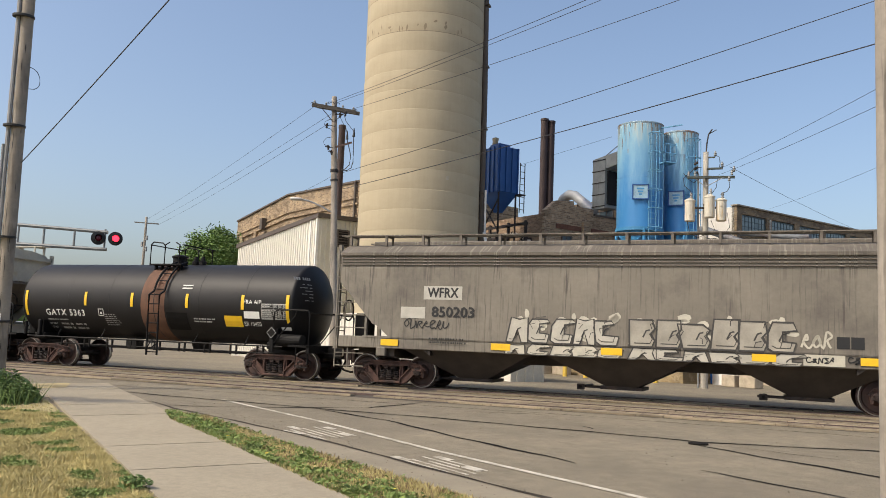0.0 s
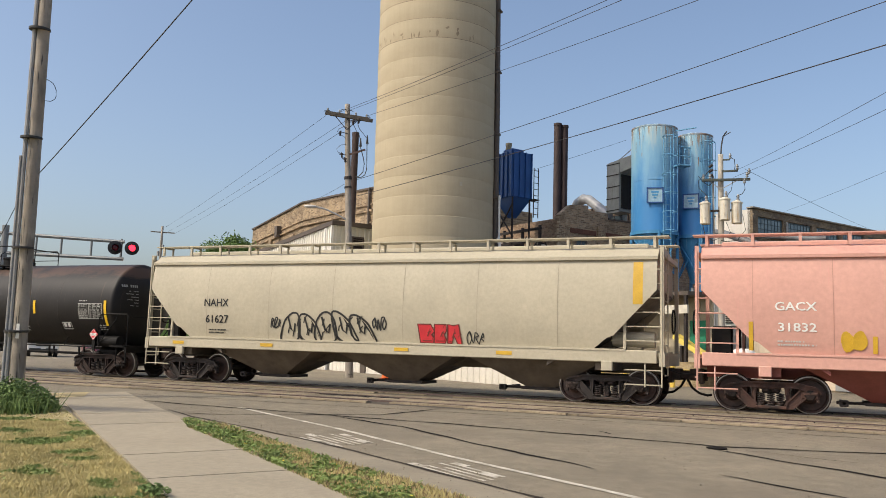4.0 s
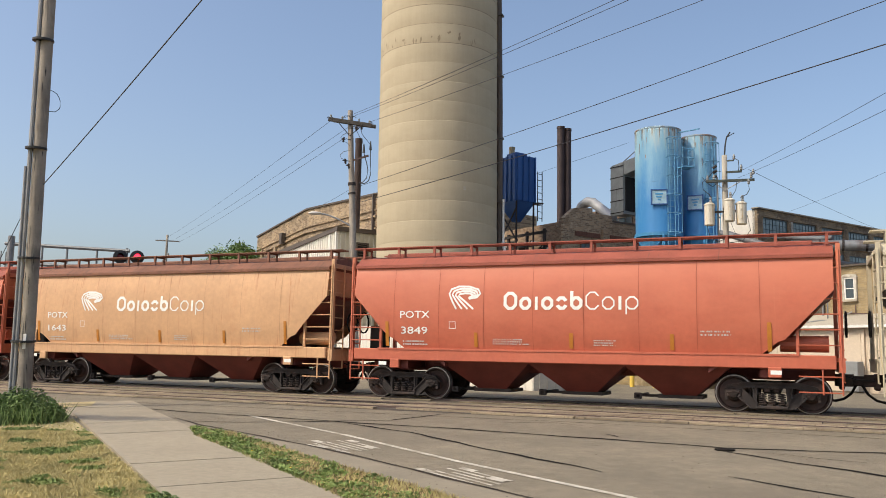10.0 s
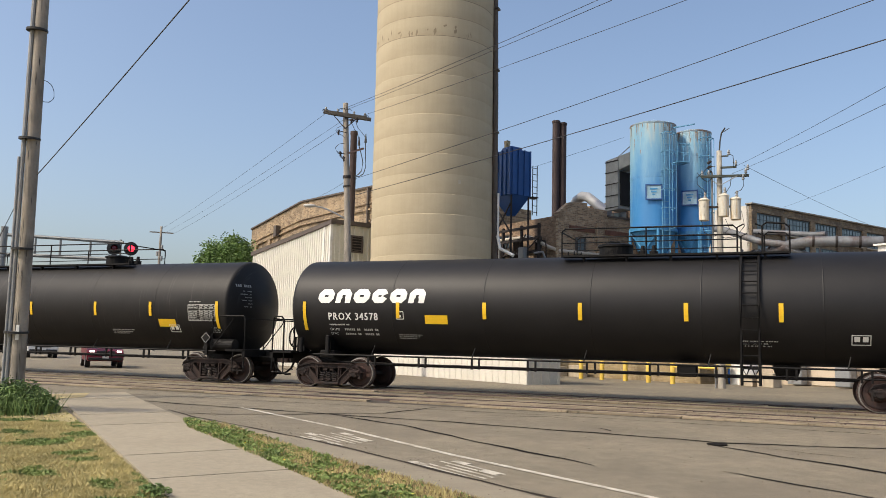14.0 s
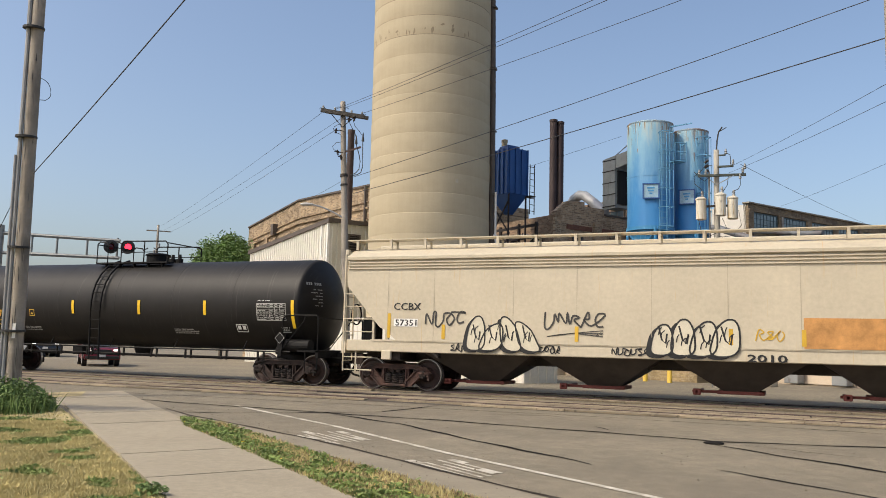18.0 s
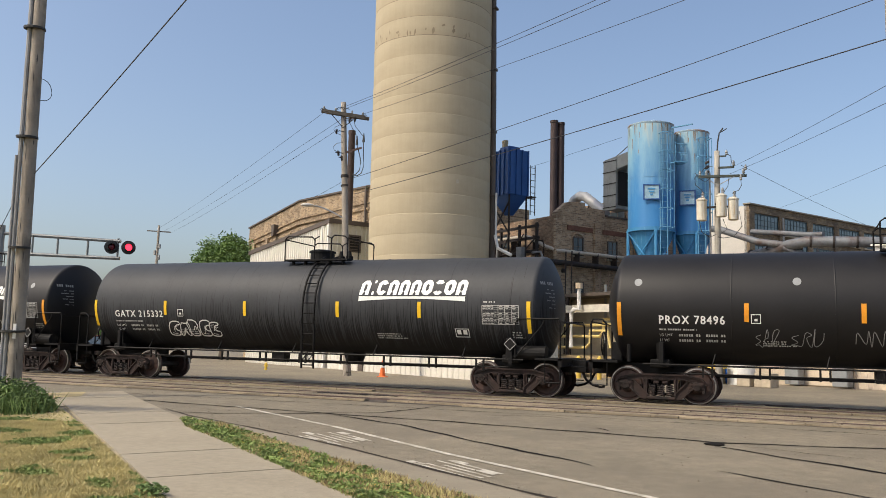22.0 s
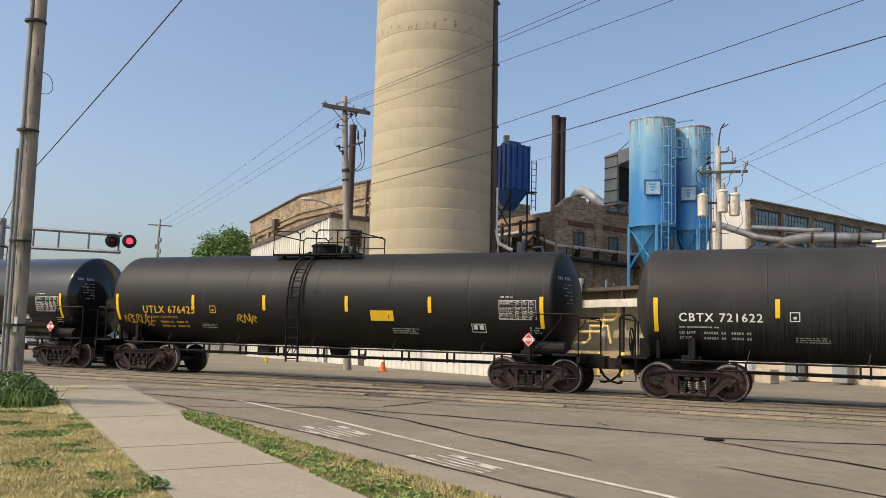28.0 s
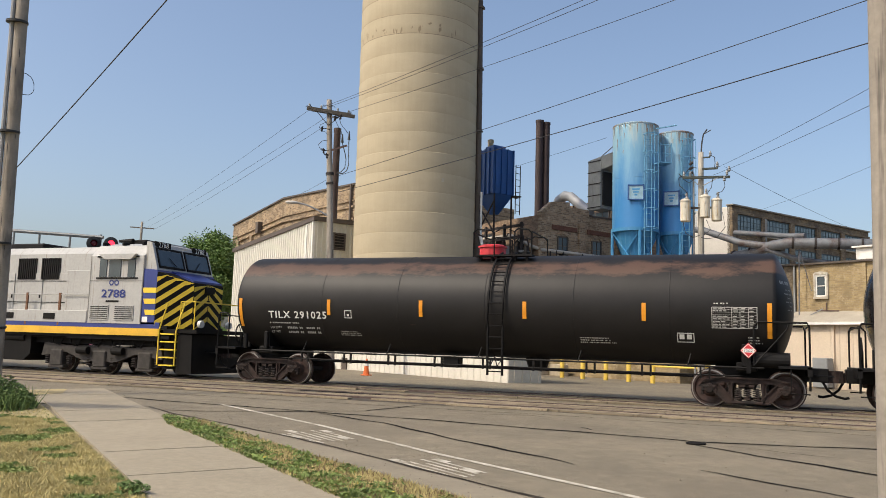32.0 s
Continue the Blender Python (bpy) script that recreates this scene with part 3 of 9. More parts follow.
def tank_car(name, c0, tc, half, mat, ladder, plat, stripes, number=None, ink=WHITE_P, ndx=(-6.6, -4.6), nz=2.0, dome=0.0,
             label="", hazard=None, data=True, R=1.47, zc=2.49, railing=True, dome_r=.37, iron=RUSTY, reservoir=True, print_=WHITE_P, stripe_mat=None, manway=None):
    car = thing("tank_car", pose(0, TRACK_Y, 0), label, "tank car", "freight cars of the train")
    skin = lambda z: math.sqrt(max(0.0, R * R - (z - zc) ** 2))
    h = half
    # shell with dished ends
    bm = B()
    HD, RK, SC, hs = .4, .95 * R, -.15, half + .23

    def rad(x):
        """The shell's radius along the car: straight, a tight knuckle, then a shallow dished head."""
        u = hs - abs(x - SC)
        if u < HD:
            return RK * math.sqrt(max(u, 0) / HD)
        return R - (R - RK) * max(1 - (u - HD) / .12, 0) ** 2
    dish = [(hs - HD * (k / 9) ** 2, max(RK * k / 9, .02)) for k in range(10)]
    for k in range(1, 6):
        t_ = k / 6
        a, b, c = (hs - HD, RK), (hs - HD - (R - RK) * .57, R), (hs - HD - .13, R)
        dish.append(tuple(a[i] * (1 - t_) ** 2 + 2 * b[i] * t_ * (1 - t_) + c[i] * t_ * t_ for i in (0, 1)))
    dish.append((hs - HD - .13, R))
    prof = [(-x, r) for x, r in dish] + [(tc * k, R) for k in (-.42, -.21, 0, .21, .42)] + dish[::-1]
    lathe(bm, prof, (SC, 0, zc), "x", 56)
    shell = part("tank_shell", bm, mat, car, smooth=True)
    # weld seams round the shell
    for k in (-.62, -.31, .02, .33, .64):
        bm = B()
        lathe(bm, [(k * h - .02, R), (k * h - .01, R + .006), (k * h + .01, R + .006), (k * h + .02, R)], (0, 0, zc), "x", 48)
        part("weld_seam", bm, mat, shell, smooth=True)
    # end sills and saddles
    for s in (-1, 1):
        bm = B()
        box(bm, (s * (tc / 2 + .55), 0, .86), (2.7, .62, .34), bev=.02)
        box(bm, (s * (tc / 2), 0, 1.02), (.5, 2.5, .22), bev=.03)
        prism(bm, [(-1.15, 1.0), (1.15, 1.0), (1.2, 1.55), (-1.2, 1.55)], s * (tc / 2) - .09, s * (tc / 2) + .09, "yz")
        part("end_sill", bm, FRAME, car)
        bm = B()
        e = h + (.38 if s > 0 else .62)
        box(bm, (s * (e - .32), 0, 1.04), (.75, 2.9, .06))
        box(bm, (s * e, 0, .95), (.1, 2.9, .22))
        part("end_platform", bm, FRAME, car)
        # hand rails on the platform
        bm = B()
        back = 1.25 if s > 0 else .4
        for yy in (-1.42, 1.42):
            tube(bm, [(s * (e - back), yy, 1.06), (s * (e - back), yy, 2.02), (s * (e - back + .1), yy, 2.12), (s * (e - .05), yy, 2.12), (s * e, yy, 2.0), (s * e, yy, .5)], .028)
            if s > 0:
                tube(bm, [(e - 1.22, yy, 1.1), (e - .5, yy, 1.95), (e - .45, yy, 2.1)], .018)
            tube(bm, [(s * (e - .42), yy, 1.0), (s * (e - .42), yy, .42), (s * e, yy, .42)], .02)
        tube(bm, [(s * e, -1.42, 2.05), (s * e, 1.42, 2.05)], .02)
        part("hand_rail", bm, FRAME, car)
        truck(car, s * tc / 2, iron, c0)
        coupler(car, h + .2 if s > 0 else -h - .35, s > 0)
    # brake gear on the leading end, brake wheel on the other
    if reservoir:
        bm = B()
        cyl(bm, (tc / 2 + .15, -1.2, 1.2), (tc / 2 + 1.0, -1.2, 1.2), .19, seg=16)
        part("air_reservoir", bm, FRAME if mat is not GREY_STREAK else mat, car, smooth=False)
    bm = B()
    lathe(bm, [(-.02, .3), (-.02, .33), (.02, .33), (.02, .3)], (-h - .5, -.35, 1.5), "x", 20, False)
    for k in range(3):
        a = k * 2.094
        cyl(bm, (-h - .5, -.35, 1.5), (-h - .5, -.35 + .31 * math.cos(a), 1.5 + .31 * math.sin(a)), .015, seg=5)
    cyl(bm, (-h - .48, -.35, 1.0), (-h - .48, -.35, 1.5), .04)
    part("brake_wheel", bm, FRAME, car)
    part("brake_cylinder", box(B(), (-h - .1, -.45, 1.3), (.3, .35, .5), bev=.03), FRAME, car)
    part("retainer_post", cyl(B(), (-h + .35, -1.3, 1.05), (-h + .35, -1.3, 1.5), .06), FRAME, car)
    # upright bolster posts at the saddles, side rail with its struts
    for s in (-1, 1):
        part("saddle_post", box(B(), (s * (tc / 2 - .05), -1.3, 1.3), (.13, .12, .55), bev=.02), FRAME, car)
    bm = B()
    tube(bm, [(-tc / 2 - .4, -1.38, 1.0), (tc / 2 + .4, -1.38, 1.0)], .028)
    part("side_rail", bm, FRAME, car)
    for k in range(5):
        shared("rail_strut", "rail_strut", lambda b_: tube(b_, [(0, -1.38, 1.0), (.07, -1.28, 1.3)], .018, 5), FRAME, car, (-tc / 2 + tc * (k + .5) / 5, 0, 0))
    bm = B()
    tube(bm, [(-tc / 2, -.95, .78), (tc / 2, -.95, .78)], .022)
    tube(bm, [(-tc / 2, -.35, .72), (tc / 2, -.35, .72)], .03)
    part("brake_pipe", bm, FRAME, car)
    for k in range(9):
        x = -tc * .42 + tc * .84 * k / 8
        for dx in (0, .22):
            shared("pipe_hanger", "pipe_hanger", lambda b_: box(b_, (0, -.95, .84), (.05, .05, .3)), FRAME, car, (x + dx, 0, 0))
    bm = B()
    lathe(bm, [(.75, .12), (.75, .26), (.98, .34), (1.06, .34)], (ladder + .8, 0, 0), "z", 16)
    part("bottom_outlet", bm, FRAME, car)
    part("valve_box", box(B(), (ladder - 1.6, -.5, .84), (.5, .35, .3), bev=.03), FRAME, car)
    # ladder that bows over the shell
    bm = B()
    lad = [(-1.5, .55), (-1.52, .95), (-1.56, 1.7), (-1.58, 2.5)]
    for k in range(1, 7):
        a = math.pi / 2 * k / 7
        lad.append((-(R + .1) * math.cos(a), zc + (R + .1) * math.sin(a)))
    for s in (-.21, .21):
        tube(bm, [(ladder + s, y, z) for y, z in lad], .036)
    ll = [0]
    for a, b in zip(lad, lad[1:]):
        ll.append(ll[-1] + math.dist(a, b))
    d = .1
    while d < ll[-1]:
        i = max(k for k in range(len(ll)) if ll[k] <= d)
        f = (d - ll[i]) / (ll[i + 1] - ll[i])
        y, z = lad[i][0] * (1 - f) + lad[i + 1][0] * f, lad[i][1] * (1 - f) + lad[i + 1][1] * f
        cyl(bm, (ladder - .21, y, z), (ladder + .21, y, z), .019, seg=5)
        d += .31
    tube(bm, [(ladder - .21, -1.52, 1.0), (ladder - .1, -1.62, .8), (ladder, -1.52, 1.05)], .02)
    tube(bm, [(ladder + .21, -1.52, 1.0), (ladder + .1, -1.62, .8), (ladder, -1.52, 1.05)], .02)
    part("ladder", bm, FRAME, car)
    # top platform, railing, manway
    p0, p1 = plat
    top = zc + R
    for yy in (-.72, .72):
        bm = B()
        box(bm, ((p0 + p1) / 2, yy, top - .06), (p1 - p0, .34, .05))
        for k in range(5):
            box(bm, (p0 + (p1 - p0) * (k + .5) / 5, yy, top - .17), (.06, .1, .2))
        part("top_walkway", bm, FRAME, car)
    if railing:
        bm = B()
        for yy in (-.88, .88):
            g = (ladder - .3, ladder + .3)
            for a, b in ((p0, min(g[0], p1)), (max(g[1], p0), p1)):
                if b - a < .25:
                    continue
                tube(bm, [(a, yy, top - .1), (a, yy, top + .62), (a + .1, yy, top + .7), (b - .1, yy, top + .66), (b, yy, top + .56), (b, yy, top - .1)], .024)
                if b - a > 1.2:
                    cyl(bm, ((a + b) / 2, yy, top - .1), ((a + b) / 2, yy, top + .68), .022, seg=6)
                    tube(bm, [(a, yy, top + .3), (b, yy, top + .3)], .016, 5)
            for gx in g:
                tube(bm, [(gx, yy, top - .1), (gx, yy, top + .6), (gx + (.16 if gx < ladder else -.16), yy, top + .68)], .022)
        for xx in (p0, p1):
            tube(bm, [(xx, -.88, top + .6), (xx, .88, top + .6)], .02)
        part("guard_rail", bm, FRAME, car)
    d = dome
    bm = B()
    lathe(bm, [(top - .12, dome_r + .02), (top + .24, dome_r + .02), (top + .25, dome_r + .06), (top + .3, dome_r + .06), (top + .34, dome_r - .05), (top + .36, .05)], (d, 0, 0), "z", 24)
    part("manway", bm, manway or FRAME, car, smooth=False)
    for dx in (.75, 1.05):
        part("valve", lathe(B(), [(top - .08, .12), (top + .12, .12), (top + .14, .07), (top + .28, .05)], (d + dx, -.1, 0), "z", 10), FRAME, car)
    # marks
    for i, x in enumerate(stripes):
        x = max(min(x, half - .5), -half + .08)
        end = i in (0, len(stripes) - 1)
        z0, z1 = (1.72, 2.58) if end else (2.1, 2.56)
        rects("reflective_strip", [(x - .055, z0, x + .055, z1)], (lambda z, x=x: math.sqrt(max(.01, rad(x) ** 2 - (z - zc) ** 2))), stripe_mat or YELLOW, car, .02)
    if number:
        word(number, ndx[0], ndx[1], nz - .11, .205 if ink is WHITE_P else .23, skin, ink, car, "car_number", bold=.012, spacing=1.18)
        pr = print_ if ink is WHITE_P else ink
        if number.startswith("UTLX"):
            word("THE TANK CAR PEOPLE", ndx[0], ndx[0] + (ndx[1] - ndx[0]) * .66, nz - .27, .065, skin, pr, car, "small_print")
        else:
            small_print(ndx[0], nz - .27, (ndx[1] - ndx[0]) * .6, 1, skin, pr, car, .05)
        for r, t in enumerate(("LD LMT", "LT WT")):
            w = ndx[1] - ndx[0]
            word(t, ndx[0], ndx[0] + w * (.2 if r == 0 else .15), nz - .42 - .13 * r, .065, skin, pr, car, "small_print")
            rects("small_print", [(ndx[0] + w * .3 + k * .06, nz - .42 - .13 * r, ndx[0] + w * .3 + k * .06 + .04, nz - .42 - .13 * r + .06) for k in (0, 1, 2, 3, 4, 5, 7, 8, 11, 12, 13, 14, 15, 17, 18)], skin, pr, car)
        rects("plate_mark", outline(ndx[1] + .62, nz - .08, ndx[1] + .85, nz + .15, .02) + [(ndx[1] + .7, nz - .02, ndx[1] + .77, nz + .04)], skin, ink, car)
    if data:
        data_table(half - 1.85, 1.95, half - .78, 2.48, skin, print_, car)
        small_print(half - 1.8, 2.55, .5, 1, skin, print_, car, .04)
        small_print(half - 5.2, 1.62, 1.0, 3, skin, print_, car, .035)
        small_print(half - 1.0, 1.72, .4, 3, skin, print_, car, .04)
        rects("stencil_box", outline(half - 2.7, 1.58, half - 2.28, 1.82, .02) + [(half - 2.64, 1.66, half - 2.52, 1.78), (half - 2.46, 1.66, half - 2.34, 1.78)], skin, print_, car)
        small_print(-half + 3.6, 1.62, .8, 3, skin, print_, car, .03)
    pts, fcs = [], []
    for r, (hh, words) in enumerate(((.085, (.3, .22)), (.03, (.2, .1)), (.03, (.12, .26)), (.03, (.3,)), (.03, (.16, .2)), (.03, (.2,)), (.03, (.1, .16)))):
        y0 = -.6
        for w_ in words:
            for q in range(int(w_ / (hh * .85))):
                n0, ya, za = len(pts), y0 - q * hh * .85, 3.08 - (r and .05) - r * .1
                pts += [(ya, za), (ya - hh * .6, za), (ya - hh * .6, za + hh), (ya, za + hh)]
                fcs.append([n0, n0 + 1, n0 + 2, n0 + 3])
            y0 -= w_ + .06

    def head_x(y, z):
        return SC + hs - HD * (math.hypot(y, z - zc) / RK) ** 2 + .012
    me = bpy.data.meshes.new("small_print")
    me.from_pydata([(head_x(y, z), y, z) for y, z in pts], [], fcs)
    me.materials.append(GREYT_P)
    link_mesh("small_print", me, car)["kind"] = "stuff"
    placard(car, tc / 2 + .05, 1.42, -1.47, RED_P if hazard else None, hazard)
    CARS.append((car, c0))
    return car, skin


# ---- covered hoppers ----


def hopper_car(name, c0, tc, half, mat, seams, outlets, roof_mat=None, under=None, label="", curved=True, ribs=False, sill_mat=None,
               iron=DARK_IRON, stripes=(), stripe_mat=None, rust=False, gate=None):
    car = thing("hopper_car", pose(0, TRACK_Y, 0), label, "hopper car", "freight cars of the train")
    roof_mat, under, sill_mat = roof_mat or mat, under or FRAME, sill_mat or mat
    Z0, ZE, cut = 1.42, 3.8, 1.6

    def skin(z):
        u = (z - Z0) / (ZE - Z0)
        return (1.47 + .13 * math.sin(math.pi * min(max(u, 0), 1)) ** .7 if curved else 1.57) - .03 * u

    def low(x):
        """The lower edge of the side sheet: it climbs in a curve towards each end."""
        u = (abs(x) - (half - cut)) / cut
        if u <= 0:
            return Z0
        return Z0 + (.35 * math.sin(min(u / .3, 1) * 1.57) if u < .3 else .35 + (u - .3) / .7 * 1.2)
    xs = [-half + 1.65 * k / 9 for k in range(10)]
    xs += [-half + 1.65 + (2 * half - 3.3) * k / 14 for k in range(1, 14)]
    xs += [half - 1.65 + 1.65 * k / 9 for k in range(10)]
    nz = 9
    for s in (-1, 1):
        bm = B()
        cols = []
        for x in xs:
            lo = low(x)
            cols.append([bm.verts.new((x, s * skin(lo + (ZE - lo) * k / nz), lo + (ZE - lo) * k / nz)) for k in range(nz + 1)])
        for a, b in zip(cols, cols[1:]):
            for k in range(nz):
                f = bm.faces.new((a[k], b[k], b[k + 1], a[k + 1]))
                f.smooth = True
        bm.normal_update()
        bmesh.ops.solidify(bm, geom=bm.faces[:], thickness=.02)
        part("side_sheet", bm, mat, car, smooth=True)
    # end walls above the slope sheets
    for s in (-1, 1):
        bm = B()
        w = skin(3.2)
        v = [bm.verts.new((s * half, y, z)) for y, z in ((-w, 2.97), (w, 2.97), (skin(ZE), ZE), (-skin(ZE), ZE))]
        bm.faces.new(v)
        bm.normal_update()
        bmesh.ops.solidify(bm, geom=bm.faces[:], thickness=.02)
        part("end_wall", bm, mat, car)
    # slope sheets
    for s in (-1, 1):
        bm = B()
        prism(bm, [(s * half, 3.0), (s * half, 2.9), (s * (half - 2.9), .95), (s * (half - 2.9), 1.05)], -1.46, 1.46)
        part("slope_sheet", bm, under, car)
    # roof with its eaves, hatch trough and running boards
    bm = B()
    w = skin(ZE)
    prism(bm, [(-w - .085, ZE - .03), (-w - .09, ZE + .05), (-w, ZE + .1), (-1.2, 4.08), (-.5, 4.2), (.5, 4.2), (1.2, 4.08), (w, ZE + .1), (w + .09, ZE + .05), (w + .085, ZE - .03)], -half - .02, half + .02, "yz")
    roof = part("roof", bm, roof_mat, car)
    if ribs:
        for k in range(4):
            z = ZE - .03 - k * .085
            for s in (-1, 1):
                part("roof_rib", box(B(), (0, s * (skin(z) + .02), z), (2 * half, .05, .035)), roof_mat, roof)
    for yy in (-.98, .98):
        for k in range(3):
            part("running_board", box(B(), (0, yy + (k - 1) * .16, 4.41), (2 * half + .5, .13, .03)), roof_mat if not rust else mat, car)
    n = int(round(2 * half / 1.15))
    def bracket(b_):
        box(b_, (0, -1.22, 4.255), (.07, .06, .3))
        box(b_, (0, -1.0, 4.37), (.05, .5, .04))
        box(b_, (0, -.78, 4.27), (.06, .03, .26))
    for s in (-1, 1):
        for k in range(n + 1):
            shared("board_bracket", "bracket" + roof_mat.name, bracket, roof_mat, car, (-half + .1 + (2 * half - .2) * k / n, 0, 0), flip=s > 0)
    bm = B()
    box(bm, (0, 0, 4.27), (2 * half - .8, .62, .14), bev=.03)
    part("hatch_cover", bm, roof_mat, car)
    # side sills
    for s in (-1, 1):
        bm = B()
        box(bm, (0, s * 1.47, 1.26), (2 * half, .14, .33), bev=.02)
        box(bm, (0, s * 1.5, 1.42), (2 * half - 1.6, .12, .05))
        part("side_sill", bm, sill_mat, car)
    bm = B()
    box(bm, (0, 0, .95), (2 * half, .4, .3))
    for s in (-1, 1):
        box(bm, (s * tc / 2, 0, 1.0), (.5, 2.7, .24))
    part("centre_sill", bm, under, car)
    # vertical weld lines on the near side
    for x in seams:
        lo = low(x) + .02
        rects("panel_seam", [(x - .006, lo, x + .006, ZE - .06)], skin, MATS.get(mat.name + "_seam") or material(mat.name + "_seam", tuple(c * .74 for c in BASES[mat.name]), .7), car, .008)
    # outlets
    m = len(outlets)
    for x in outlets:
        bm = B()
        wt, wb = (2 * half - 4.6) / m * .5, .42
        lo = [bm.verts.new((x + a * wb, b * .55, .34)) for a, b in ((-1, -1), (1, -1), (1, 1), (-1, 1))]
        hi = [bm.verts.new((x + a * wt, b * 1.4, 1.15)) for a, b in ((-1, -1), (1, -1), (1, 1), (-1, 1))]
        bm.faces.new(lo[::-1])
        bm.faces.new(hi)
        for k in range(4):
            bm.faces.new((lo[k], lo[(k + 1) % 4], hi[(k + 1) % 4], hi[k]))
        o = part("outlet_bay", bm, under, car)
        bm = B()
        box(bm, (x, 0, .3), (1.15, 1.1, .09), bev=.01)
        part("outlet_gate", bm, gate or DARK_IRON, o)
        bm = B()
        box(bm, (x - .85, -.35, .3), (.7, .07, .07), bev=.01)
        cyl(bm, (x - 1.05, -.8, .3), (x - 1.05, .8, .3), .04, seg=8)
        box(bm, (x - 1.05, -.74, .3), (.2, .12, .16), bev=.02)
        part("gate_rack", bm, gate or DARK_IRON, o)
    # end frames, ladders, platforms
    for s in (-1, 1):
        e = half + .12
        bm = B()
        for yy in (-1.42, 1.42):
            box(bm, (s * e, yy, 2.6), (.1, .12, 3.0))
            box(bm, (s * (e - .95), yy, 1.85), (.07, .07, 1.3))
        box(bm, (s * e, 0, 1.2), (.14, 3.0, .34))
        box(bm, (s * e, 0, 3.9), (.1, 2.8, .12))
        part("end_frame", bm, mat, car)
        bm = B()
        for k in range(9):
            z = .55 + k * .37
            cyl(bm, (s * e, -1.49, z), (s * (e - (.95 if z < 2.5 else .4)), -1.49, z), .017, seg=5)
        for dx in (0, .42):
            cyl(bm, (s * (e - dx), -1.49, .5), (s * (e - dx), -1.49, 3.95 if dx == 0 else 1.1), .022, seg=6)
        part("end_ladder", bm, mat, car)
        bm = B()
        for k in range(9):
            z = .8 + k * .38
            cyl(bm, (s * (e + .06), -1.35, z), (s * (e + .06), -.85, z), .017, seg=5)
        cyl(bm, (s * (e + .06), -.85, .8), (s * (e + .06), -.85, 3.95), .022, seg=6)
        part("end_ladder", bm, mat, car)
        bm = B()
        box(bm, (s * (e - .35), 0, 1.34), (.9, 2.7, .05))
        part("end_platform", bm, mat, car)
        part("air_reservoir", cyl(B(), (e - 1.35, -.9, 1.7), (e - .25, -.9, 1.7), .2, seg=14) if s > 0 else box(B(), (-e + .55, -.7, 1.75), (.5, .4, .7), bev=.04), mat if s > 0 else FRAME, car)
        bm = B()
        lathe(bm, [(s * .02 - .02, .3), (s * .02 - .02, .33), (s * .02 + .02, .33), (s * .02 + .02, .3)], (s * (e + .14), -.45, 2.2), "x", 16, False)
        part("brake_wheel", bm, FRAME, car)
        truck(car, s * tc / 2, iron, c0)
        coupler(car, s * (half + .1), s > 0)
        part("jacking_pad", box(B(), (s * (tc / 2 + .1), -1.5, 1.0), (.3, .12, .26), bev=.02), sill_mat, car)
    for x in stripes:
        rects("reflective_strip", [(x - .05, 1.5, x + .05, 2.2 if abs(x) > half - 1.6 else 1.9)], skin, stripe_mat or YELLOW, car, .016)
    CARS.append((car, c0))
    return car, skin

# ---- hopper paints ----
BASES = {"hopper_grey": (0.195, 0.174, 0.138), "hopper_silver": (0.41, 0.385, 0.32), "hopper_pink": (0.6, 0.33, 0.265), "hopper_beige": (0.45, 0.405, 0.3),
         "hopper_cream": (0.49, 0.435, 0.315), "hopper_red": (0.46, 0.113, 0.06), "hopper_orange": (0.57, 0.335, 0.175), "hopper_ivory": (0.53, 0.465, 0.345)}
H_GREY = M("hopper_grey", BASES["hopper_grey"], .6, var=.15, scale=.6, streak=.8, streak_col=(.07, .06, .05), dark=(.09, .078, .066), dark_amount=.35)
H_SILVER = M("hopper_silver", BASES["hopper_silver"], .55, var=.06, scale=.6, streak=.22, streak_col=(.36, .28, .14))
H_PINK = M("hopper_pink", BASES["hopper_pink"], .6, var=.06, scale=.6, streak=.1, streak_col=(.6, .3, .25))
H_BEIGE = M("hopper_beige", BASES["hopper_beige"], .55, var=.08, scale=.7, streak=.15, streak_col=(.45, .4, .3))
H_CREAM = M("hopper_cream", BASES["hopper_cream"], .55, var=.08, scale=.7, streak=.2, streak_col=(.4, .3, .17))
H_RED = M("hopper_red", BASES["hopper_red"], .5, var=.1, scale=.6, streak=.15, streak_col=(.46, .13, .07), fade=(1.8, 4.3, (.52, .16, .085)))
H_ORANGE = M("hopper_orange", BASES["hopper_orange"], .6, var=.12, scale=.5, streak=.35, streak_col=(.36, .14, .06), dark=(.48, .25, .12), dark_amount=.1)
RED_ROOF = M("hopper_red_roof", (.3, .078, .048), .65, var=.2, scale=1.0, streak=.3, streak_col=(.18, .06, .04))
ORANGE_ROOF = M("hopper_orange_roof", (.2, .085, .05), .75, var=.25, scale=1.0, streak=.6, streak_col=(.09, .045, .03))
H_IVORY = M("hopper_ivory", BASES["hopper_ivory"], .55, var=.07, scale=.6, streak=.15, streak_col=(.5, .36, .2))
# underside paints darkened: the shade below the cars is put into their colour
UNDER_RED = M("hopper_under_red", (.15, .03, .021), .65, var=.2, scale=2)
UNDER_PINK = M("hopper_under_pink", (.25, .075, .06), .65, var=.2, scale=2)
UNDER_SHADE_DARK = M("hopper_under_dark", (.045, .036, .03), .7, var=.3, scale=2)
UNDER_SHADE_TAN = M("hopper_under_tan", (.13, .105, .08), .7, var=.3, scale=2)
BAND_GREY = M("band_grey", (.2, .21, .215), .5)
